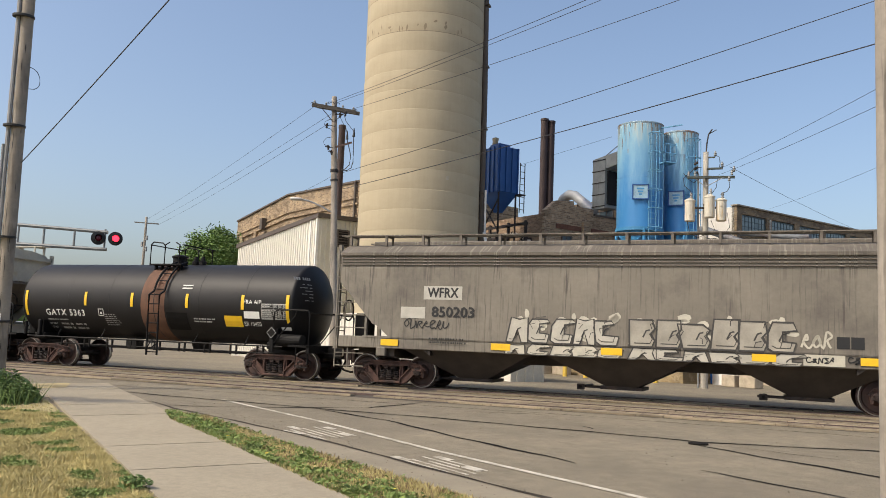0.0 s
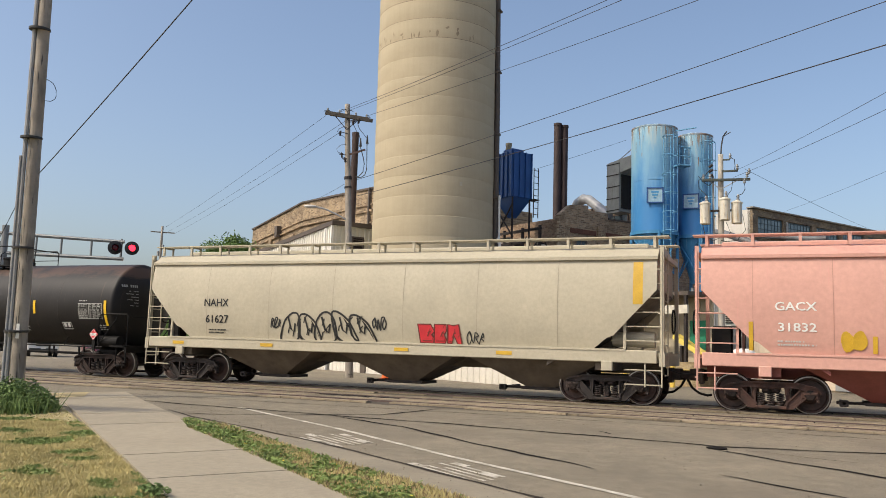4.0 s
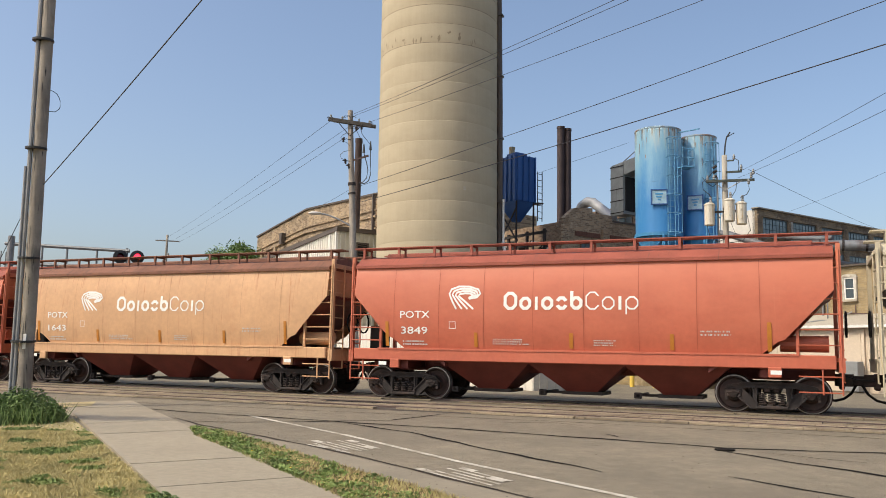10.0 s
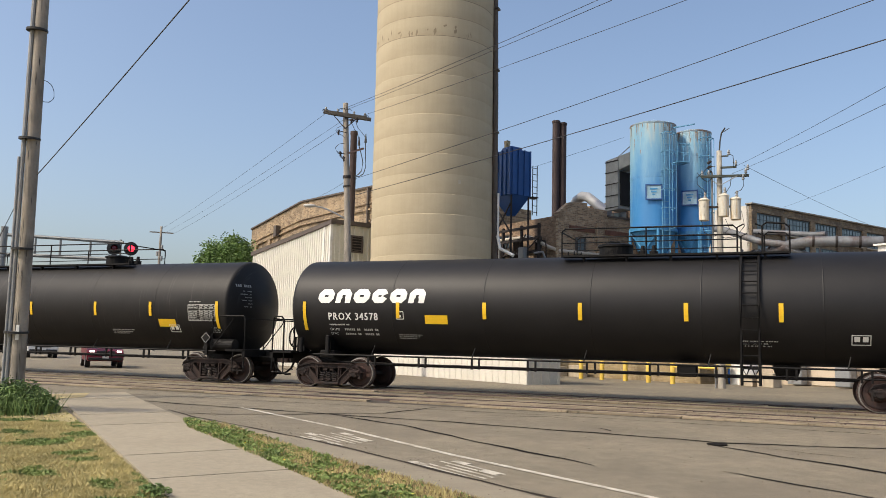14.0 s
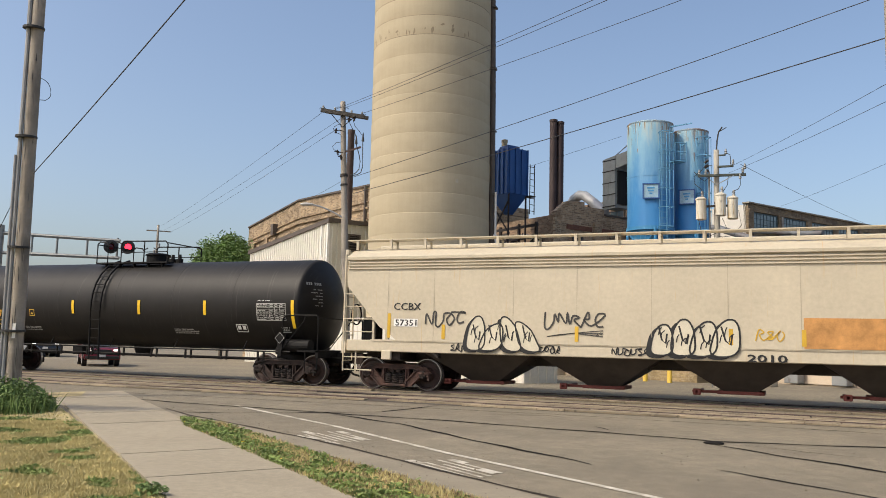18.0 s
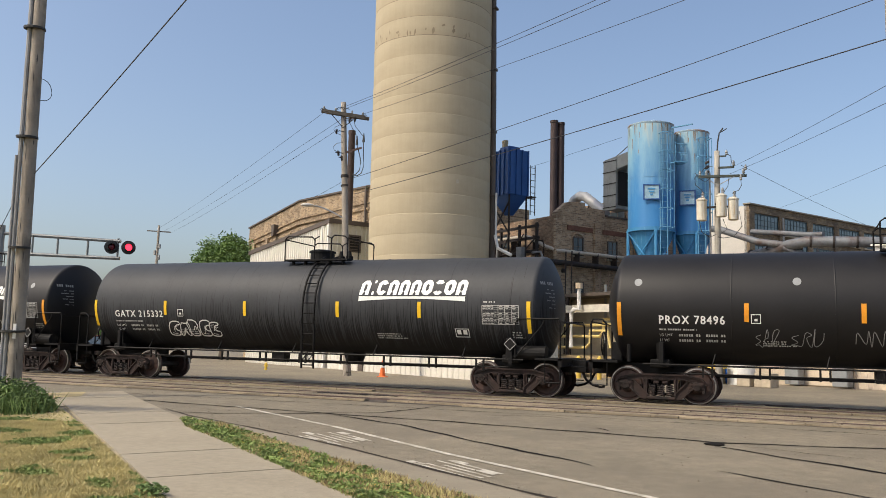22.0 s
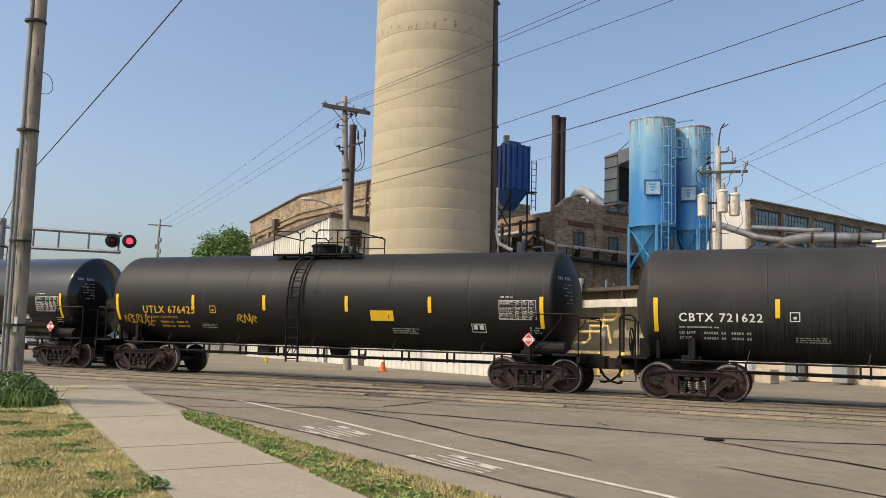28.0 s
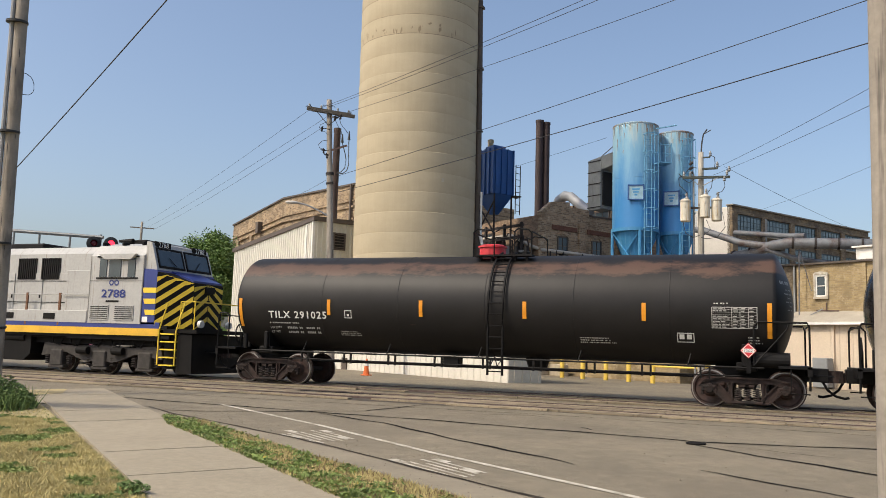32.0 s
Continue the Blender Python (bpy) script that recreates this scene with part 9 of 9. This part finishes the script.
grain_tank(-373.28, 13.2, 7.7, "SHQX 8353", BLACK_DULL, (1.61, 4.0), (-.47, 1.5), .42, (-6.75, -4.72), YELLOW, "plain black tank car with a white brand mark", nz=1.85, dome=.0)
car, sk = grain_tank(-390.96, 13.83, 8.0, "GATX 215325", CHARCOAL, (2.2, 5.61), (-1.38, .88), -.99, (-7.07, -5.0), YELLOW, "charcoal tank car with black runs and a small white tag", nz=2.16, dome=-.1)
tag(-.4, 2.6, .6, 2.9, sk, car, WHITE_P, 97, .05)
car, sk = tank_car("v", -408.66, 13.30, 7.8, BLACK_STREAK, .5, (-.54, 2.3), [-7.5, -4.6, -1.55, 2.11, 4.33, 7.05], "CBTX 721622", ndx=(-6.93, -4.95), nz=2.1, dome=.5, hazard="1202",
    label="charcoal tank car with two yellow signs and dark runs")
rects("yellow_sign", [(.75, 1.95, 1.5, 2.22)], sk, YELLOW, car)
rects("yellow_sign", [(2.85, 1.75, 3.6, 2.1)], sk, YELLOW, car)
car, sk = tank_car("w", -426.40, 13.65, 7.85, BLACK_DULL, -.57, (-1.84, 1.24), S, "UTLX 676425", YEL_P, ndx=(-6.51, -4.41), nz=2.07, dome=-.4, hazard="1202", dome_r=.44,
    label="dull black tank car with yellow numbers and a yellow sign")
rects("yellow_sign", [(2.0, 1.85, 2.75, 2.15)], sk, YELLOW, car)
tag(-7.4, 1.6, -6.2, 1.95, sk, car, STRIPE_GOLD, 101, .03)
tag(-2.8, 1.65, -2.0, 2.0, sk, car, STRIPE_GOLD, 102, .04)
GLOSS = M("tank_black_gloss", (.012, .012, .014), .15, var=.15, scale=1)
car, sk = tank_car("x", -443.82, 13.63, 7.9, GLOSS, -.83, (-1.11, 1.59), S, "CTCX 300373", ndx=(-7.4, -4.95), nz=2.12, dome=.9, hazard="1202", label="glossy black tank car with a curved red painted shape", dome_r=.44)
rng = random.Random(5)
SPINE = [(-.2, 2.19), (.12, 2.19), (.36, 2.13), (.62, 1.98), (.86, 1.78), (1.24, 1.61), (1.6, 1.63), (1.96, 1.65), (2.22, 1.58), (2.38, 1.5)]
shells = [blob(x, z, .2 - .009 * i, .2 - .007 * i, rng, 14, .16) for i, (x, z) in enumerate(SPINE)]
edges, legs = [], []
for i, (o, (x, z)) in enumerate(zip(shells, SPINE)):
    edges.append(ribbon(o + o[:1], .026))
    edges.append(ribbon([(x - .14, z + .02), (x - .03, z + .05), (x + .05, z + .11)], .018))
    edges.append(ribbon([(x - .14, z - .05), (x - .04, z - .02), (x + .04, z + .02)], .014))
    for dx in (-.09, .08):
        a = [(x + dx, z - .14), (x + dx + .03, z - .22), (x + dx - .02, z - .3), (x + dx - .1, z - .35)]
        legs.append(ribbon(a, .05))
        edges.append(ribbon([(p[0] + .03, p[1]) for p in a], .016))
        edges.append(ribbon([(p[0] - .03, p[1]) for p in a[:3]] + a[3:], .016))
for a in ([(-.33, 2.24), (-.5, 2.2), (-.57, 2.05), (-.6, 1.78)], [(-.2, 2.05), (-.16, 1.88), (-.24, 1.74), (-.42, 1.66)], [(2.45, 1.55), (2.66, 1.56), (2.82, 1.45), (2.9, 1.28)], [(2.36, 1.44), (2.52, 1.28), (2.7, 1.22), (2.9, 1.21)]):
    legs.append(ribbon(a, .06))
    edges.append(ribbon([(p[0] + .03, p[1] + .02) for p in a[:3]] + a[3:], .022))
    edges.append(ribbon([(p[0] - .03, p[1] - .02) for p in a[:3]] + a[3:], .022))
on_skin("graffiti", *join(*([(o, [list(range(len(o)))]) for o in shells] + legs)), sk, RED_P, car, .016, "curved red spray shape of many segments")
on_skin("graffiti", *join(*edges), sk, WHITE_P, car, .021, "thin white spray outline")
rects("yellow_sign", [(-.19, 1.48, .44, 1.9)], sk, YELLOW, car, .022)
rects("yellow_sign", [(1.95, 1.76, 2.66, 2.08)], sk, YELLOW, car, .022)
car, sk = tank_car("y", -461.55, 13.65, 7.9, GLOSS, .37, (-.76, 2.01), S, "CTCX 300436", ndx=(-7.4, -4.9), nz=2.12, dome=0.0, hazard="1202", label="glossy black tank car with a yellow sign", dome_r=.44)
rects("yellow_sign", [(2.04, 1.74, 2.77, 2.06)], sk, YELLOW, car)
tag(-1.6, 1.5, -1.1, 1.95, sk, car, GREYT_P, 110, .014)
car, sk = tank_car("z", -479.52, 13.91, 8.0, BLACK_SMEAR, .53, (-.39, 1.33), [-7.8, -4.7, -1.73, 1.32, 4.49, 7.5], "TILX 291025", ndx=(-6.8, -4.8), nz=2.1, dome=-.1, hazard="1202", stripe_mat=STRIPE_ORANGE, manway=RED_P,
    label="black tank car with a scuffed brown top and red manway")

# ---- locomotive that closes the train ----
L_GREY = M("loco_silver", (.41, .405, .385), .5, var=.1, scale=.8, streak=.35, streak_col=(.22, .19, .15))
L_BLUE = M("loco_blue", (.022, .04, .2), .4, var=.12, scale=1)
L_YEL = M("loco_yellow", (.78, .56, .04), .45, var=.08, scale=1.5)
L_SILL = M("loco_sill_yellow", (.72, .42, .03), .5, var=.12, scale=2)
L_DK = M("loco_black", (.008, .0075, .0072), .65, var=.3, scale=2, spec=.15)
LC0 = -499.6
loco = thing("locomotive", pose(0, TRACK_Y, 0), "silver and blue diesel locomotive with yellow and black striped nose", "locomotive")
hood = part("long_hood", prism(B(), [(-1.25, 1.7), (-1.25, 4.07), (-1.0, 4.32), (1.0, 4.32), (1.25, 4.07), (1.25, 1.7)], -10.6, 6.2, "yz"), L_GREY, loco)
part("radiator", prism(B(), [(-1.5, 3.2), (-1.5, 4.25), (-1.2, 4.4), (1.2, 4.4), (1.5, 4.25), (1.5, 3.2)], -10.4, -6.6, "yz"), L_GREY, loco)
for k in range(9):
    x = -6.0 + k * 1.32
    part("hood_door", box(B(), (x, -1.262, 2.65), (1.16, .03, 1.5), bev=.01), L_GREY, hood)
for x in (1.2, 3.05, 4.15):
    g = part("intake_grille", box(B(), (x, -1.27, 3.55), (.85, .04, .75)), DARK, hood)
    bm = B()
    for k in range(9):
        box(bm, (x - .36 + k * .09, -1.3, 3.55), (.025, .03, .72))
    part("grille_bar", bm, L_DK, g)
part("roof_vent", box(B(), (2.0, 0, 4.42), (2.2, 1.4, .25), bev=.05), L_DK, loco)
part("roof_vent", box(B(), (6.9, .2, 4.58), (.9, .9, .16), bev=.04), L_DK, loco)
part("equipment_box", box(B(), (5.6, -1.33, 2.6), (1.1, .16, 1.75), bev=.01), L_GREY, loco)
part("lower_cabinet", box(B(), (1.0, -1.38, 1.9), (10.3, .26, .42), bev=.02), L_GREY, loco)
for x in (2.6, 4.5):
    part("louvre", box(B(), (x, -1.52, 1.9), (.5, .03, .2)), L_DK, loco)
# cab
cab = part("cab", prism(B(), [(-1.52, 1.7), (-1.52, 3.95), (-1.2, 4.32), (-.5, 4.48), (.5, 4.48), (1.2, 4.32), (1.52, 3.95), (1.52, 1.7)], 6.2, 8.45, "yz"), L_GREY, loco)
for x, w in ((6.75, .3), (7.25, .5), (7.95, .3)):
    part("cab_window", box(B(), (x, -1.53, 3.55), (w, .03, .62)), GLASS, cab)
part("sunshade", prism(B(), [(6.6, 4.0), (8.2, 4.0), (8.0, 3.82), (6.9, 3.82)], -1.66, -1.53), L_GREY, cab)
part("window_frame", box(B(), (7.35, -1.525, 3.2), (1.75, .05, .05)), L_DK, cab)
part("window_frame", box(B(), (7.35, -1.525, 3.92), (1.75, .05, .05)), L_DK, cab)
flat_cab = lambda z: 1.52
word("2788", 6.75, 7.75, 2.55, .26, flat_cab, L_BLUE, cab, "road_number", .02)
mark_shapes("CC", 7.05, 7.45, 2.95, .2, flat_cab, L_BLUE, cab)
rects("small_print", [(6.95, 2.4, 7.5, 2.46)], flat_cab, L_DK, cab)
for x in (6.7, 7.75):
    v = part("louvre_panel", box(B(), (x, -1.53, 2.05), (.8, .03, .5)), L_GREY, cab)
    bm = B()
    for k in range(7):
        box(bm, (x, -1.55, 1.86 + k * .065), (.74, .02, .02))
    part("louvre", bm, L_DK, v)
# windshield and nose
bm = B()
prism(bm, [(8.45, 3.4), (8.45, 4.44), (8.66, 4.38), (8.95, 3.48)], -1.46, 1.46)
part("cab_front", bm, L_GREY, loco)
for s in (-1, 1):
    q = Euler((0, radians(-19), 0)).to_matrix()
    w = part("windshield", box(B(), (8.82, s * .7, 3.9), (.03, 1.2, .56), q), GLASS, loco)
    bm = B()
    for dy in (-.62, .62):
        box(bm, (8.825, s * .7 + dy, 3.9), (.05, .06, .66), q)
    for dz in (-.31, .31):
        box(bm, (8.825 - dz * .34, s * .7, 3.9 + dz), (.05, 1.3, .06), q)
    part("windshield_frame", bm, L_DK, w)
    part("number_board", box(B(), (8.62, s * .95, 4.32), (.16, .8, .26), bev=.02), L_DK, loco)
    part("wiper", tube(B(), [(8.95, s * .5, 3.65), (8.86, s * .8, 3.92)], .012, 4), L_DK, w)
for y0 in (-1.2, .7):
    vs, fs = glyphs("2788", .17)
    wide = max(v[0] for v in vs)
    me = bpy.data.meshes.new("road_number")
    me.from_pydata([(8.705, y0 + .5 * v[0] / wide, 4.26 + v[1]) for v in vs], [], fs)
    me.materials.append(WHITE_P)
    link_mesh("road_number", me, loco)
# the nose narrows forward from the cab front and falls a little
NX0, NX1, NW0, NW1 = 9.0, 9.92, 1.5, .78
bm = B()
ring = [(NX0, -NW0), (NX1, -NW1), (NX1, NW1), (NX0, NW0)]
low = [bm.verts.new((x, y, 1.5)) for x, y in ring]
top = [bm.verts.new((x, y, 3.42 if x == NX0 else 3.1)) for x, y in ring]
bm.faces.new(low)
bm.faces.new(top[::-1])
for i in range(4):
    bm.faces.new((low[i], low[(i + 1) % 4], top[(i + 1) % 4], top[i]))
bmesh.ops.recalc_face_normals(bm, faces=bm.faces)
part("nose", bm, L_DK, loco)
part("nose_side", prism(B(), [(8.45, 1.7), (9.0, 1.7), (9.0, 3.42), (8.95, 3.48), (8.45, 3.52)], -1.5, 1.5), L_BLUE, loco)
part("nose_top", prism(B(), [(8.95, 3.5), (8.95, 3.43), (9.86, 3.12), (9.86, 3.18)], -.76, .76), L_BLUE, loco)
for k, z in enumerate((2.0, 2.36, 2.72)):
    on_skin("nose_band", [(8.5 + .06 * (2 - k), z), (8.995, z), (8.995, z + .17), (8.44 + .06 * (2 - k), z + .17)], [[0, 1, 2, 3]], lambda z: 1.5, L_YEL, loco)
rects("white_patch", [(8.5, 1.76, 8.72, 1.94)], lambda z: 1.5, WHITE_P, loco)
# slanted stripes on both flanks and the front of the nose
for s in (-1, 1):
    for k in range(7):
        z = .92 + k * .36
        vs = []
        for u, dz in ((0, 0), (.25, .21), (.5, .42), (.75, .64), (1, .85)):
            roof_ = 3.4 - .32 * u
            x, y = NX0 + (NX1 - NX0) * u, s * (NW0 + (NW1 - NW0) * u)
            lo_, hi_ = (min(max(q, 1.52), roof_) for q in (z + dz, z + dz + .17))
            vs += [(x + .008, y + s * .01, lo_), (x + .008, y + s * .01, hi_)]
        fs = [[2 * i, 2 * i + 2, 2 * i + 3, 2 * i + 1] for i in range(4) if vs[2 * i + 1][2] - vs[2 * i][2] > .01 or vs[2 * i + 3][2] - vs[2 * i + 2][2] > .01]
        if fs:
            me = bpy.data.meshes.new("nose_stripe")
            me.from_pydata(vs, [], fs)
            me.materials.append(L_YEL)
            link_mesh("nose_stripe", me, loco)
    for k in range(5):
        z = 1.36 + k * .36
        me = bpy.data.meshes.new("nose_stripe")
        me.from_pydata([(NX1 + .01, s * .02, min(z + .5, 3.08)), (NX1 + .01, s * .76, max(z, 1.52)), (NX1 + .01, s * .76, z + .17), (NX1 + .01, s * .02, min(z + .67, 3.08))], [], [[0, 1, 2, 3]])
        me.materials.append(L_YEL)
        link_mesh("nose_stripe", me, loco)
part("headlight", box(B(), (9.97, 0, 2.9), (.08, .5, .22), bev=.02), L_DK, loco)
for s in (-.75, .75):
    part("ditch_light", cyl(B(), (10.2, s, 1.75), (10.32, s, 1.75), .12, seg=12), TRIM_W, loco)
part("roof_horn", cyl(B(), (6.3, -.4, 4.6), (6.9, -.4, 4.6), .05, .09, seg=8), L_DK, loco)
for x in (6.35, 7.2, 8.05):
    part("roof_bracket", box(B(), (x, -1.05, 4.4), (.1, .3, .12), bev=.02), L_DK, loco)
for z, l in ((2.38, 15.6), (3.12, 15.6)):
    part("panel_joint", box(B(), (-1.6, -1.285, z), (l, .012, .02)), L_DK, loco)
for k in range(9):
    part("door_latch", box(B(), (-5.5 + k * 1.32, -1.285, 2.6), (.05, .02, .16)), L_DK, loco)
rects("cab_seam", [(6.2, 1.75, 6.225, 3.95), (8.42, 1.75, 8.445, 3.95), (6.2, 3.1, 8.44, 3.12)], lambda z: 1.52, M("seam_grey", (.2, .19, .17), .6), cab)
part("lower_sill", box(B(), (-.5, -1.44, 1.28), (20.2, .05, .1)), L_DK, loco)
part("walkway_bracket", box(B(), (7.3, -1.4, 1.2), (4.0, .1, .06)), L_DK, loco)

# deck, steps, rails
part("deck", box(B(), (-.55, 0, 1.6), (20.1, 2.95, .12)), L_DK, loco)
part("side_sill", box(B(), (-.75, -1.5, 1.44), (19.9, .06, .24)), L_SILL, loco)
part("side_sill", box(B(), (-.75, 1.5, 1.44), (19.9, .06, .24)), L_SILL, loco)
part("blue_band", box(B(), (-.75, -1.46, 1.66), (19.9, .08, .2)), L_BLUE, loco)
part("front_deck", box(B(), (10.0, 0, 1.5), (1.3, 2.9, .12)), L_DK, loco)
for k in range(5):
    part("step", box(B(), (9.55, -1.35, .4 + k * .25), (.55, .3, .04)), L_YEL, loco)
part("step_well", box(B(), (9.55, -1.15, .9), (.62, .1, 1.25)), L_DK, loco)
bm = B()
for x in (9.22, 9.9):
    tube(bm, [(x, -1.5, .4), (x, -1.5, 1.5), (x + .22, -1.42, 2.4)], .024, 6)
tube(bm, [(9.95, -1.4, 1.5), (9.95, -1.4, 2.45), (10.5, -1.4, 2.45), (10.5, -1.4, 1.5)], .024, 6)
tube(bm, [(10.5, -1.4, 2.45), (10.5, 1.4, 2.45)], .024, 6)
part("hand_rail", bm, L_YEL, loco)
bm = B()
tube(bm, [(-9, -1.48, 2.65), (6.2, -1.48, 2.65)], .02, 5)
part("hand_rail", bm, L_GREY, loco)
for x in (-7, -4.6, -2.2, .2, 2.2, 3.4, 4.9):
    part("rail_post", box(B(), (x, -1.48, 2.15), (.08, .05, 1.1)), M("post_brown", (.16, .07, .03), .6), loco)
part("pilot", prism(B(), [(9.9, .15), (10.5, .15), (10.45, 1.4), (9.9, 1.4)], -1.4, 1.4), L_DK, loco)
bm = B()
prism(bm, [(-3.6, .35), (-3.9, .6), (-3.9, 1.3), (3.6, 1.3), (3.6, .6), (3.3, .35)], -1.35, 1.35)
part("fuel_tank", bm, L_DK, loco)
part("underframe", box(B(), (-.2, 0, 1.28), (20.0, 2.3, .6)), L_DK, loco)
for x in (-1.6, .4, 2.0):
    part("air_reservoir", cyl(B(), (x, -1.25, 1.15), (x + 1.3, -1.25, 1.15), .17, seg=12), L_DK, loco)
for x in (4.4, 5.2, 6.1, 7.0, 7.9, 8.7):
    part("cable_run", tube(B(), [(x, -1.2, 1.35), (x + .15, -1.27, 1.0), (x + .4, -1.24, .92), (x + .6, -1.2, 1.3)], .025, 5), L_DK, loco)
part("side_bar", tube(B(), [(3.6, -1.3, 1.2), (9.4, -1.3, 1.2)], .03, 6), L_DK, loco)
for cx in (-7.2, 6.6):
    t = part("truck", box(B(), (cx, 0, .75), (4.6, 1.6, .3)), L_DK, loco)
    for s in (-1, 1):
        bm = B()
        y0, y1 = (-1.22, -1.05) if s < 0 else (1.05, 1.22)
        prism(bm, [(cx - 2.6, .55), (cx - 2.5, 1.0), (cx - 1.2, .9), (cx, .98), (cx + 1.2, .9), (cx + 2.5, 1.0), (cx + 2.6, .55), (cx + 1.5, .7), (cx + .7, .42), (cx - .7, .42), (cx - 1.5, .7)], y0, y1)
        for k in (-1.9, 0, 1.9):
            box(bm, (cx + k, (y0 + y1) / 2, .5), (.56, .3, .56), bev=.04)
            box(bm, (cx + k, (y0 + y1) / 2, .2), (.7, .26, .1), bev=.02)
        part("side_frame", bm, M("loco_truck", (.042, .036, .031), .75, var=.35, scale=4, dark=(.018, .016, .014), dark_amount=.4), t)
        for k in (-1.9, 0, 1.9):
            part("journal_cap", cyl(B(), (cx + k, y0 - .05, .5), (cx + k, y1 + .05, .5), .17, seg=14), RUSTY, t)
        for k in (-.5, .5, -1.4, 1.4, -2.35, 2.35):
            part("spring", tube(B(), [(cx + k + .1 * math.cos(q), (y0 + y1) / 2 + .1 * math.sin(q), .26 + .011 * i) for i, q in enumerate(.9 * j for j in range(32))], .022, 5), DARK_IRON, t)
        part("brake_cylinder", cyl(B(), (cx - .9, y0 - .08, .78), (cx - .45, y0 - .08, .78), .13, seg=12), L_DK, t)
        part("brake_cylinder", cyl(B(), (cx + .6, y0 - .08, .78), (cx + 1.05, y0 - .08, .78), .13, seg=12), L_DK, t)
    for k in (-1.9, 0, 1.9):
        w = wheelset(loco, cx + k, False)
        WHEELSETS.append((w, LC0, cx + k))
coupler(loco, 10.2, True)
coupler(loco, -10.4, False)
CARS.append((loco, LC0))


# ---- everything that moves ----
def motions():
    for car, c0 in CARS:
        walk(car, [(t, pose(c0 + SPEED * t, TRACK_Y, 0)) for t in (0, 8, 16, 24, 32)])
    # two cars draw up to the closed crossing and wait
    ahead = Vector((math.cos(radians(36)), -math.sin(radians(36)), 0))
    for car, x, y, rows in ((RED_CAR, -31.05, 31.25, ((0, 16), (1.5, 7), (3, 1.8), (4.2, 0), (32, 0))),
                            (NAVY_CAR, -38.2, 35.9, ((0, 40), (14, 40), (17.5, 14), (19.5, 3.5), (20.8, 2.2), (22, 1.8), (23.4, 0), (32, 0)))):
        walk(car, [(t, pose(x - ahead.x * d, y - ahead.y * d, -.05, 0, 0, -40)) for t, d in rows])
    for w, c0, x in WHEELSETS:
        # a wheelset rolls while its car is near the crossing
        t0 = (-46 - c0 - x) / SPEED
        t1 = (12 - c0 - x) / SPEED
        a, b = max(0.0, t0), min(32.0, t1)
        rows = [(0.0, pose(x, 0, .457))]
        if b > a:
            k0, k1 = math.ceil(a * 30), math.floor(b * 30)
            turn = 0.0
            step = math.degrees(SPEED / 30 / .457)
            for k in range(k0, k1 + 1):
                if k > 0:
                    rows.append((k / 30, pose(x, 0, .457, 0, turn, 0)))
                turn += step
            if rows[-1][0] < 32.0 - 1e-6:
                rows.append((32.0, pose(x, 0, .457, 0, turn - step, 0)))
        else:
            rows.append((32.0, pose(x, 0, .457)))
        walk(w, rows)


motions()
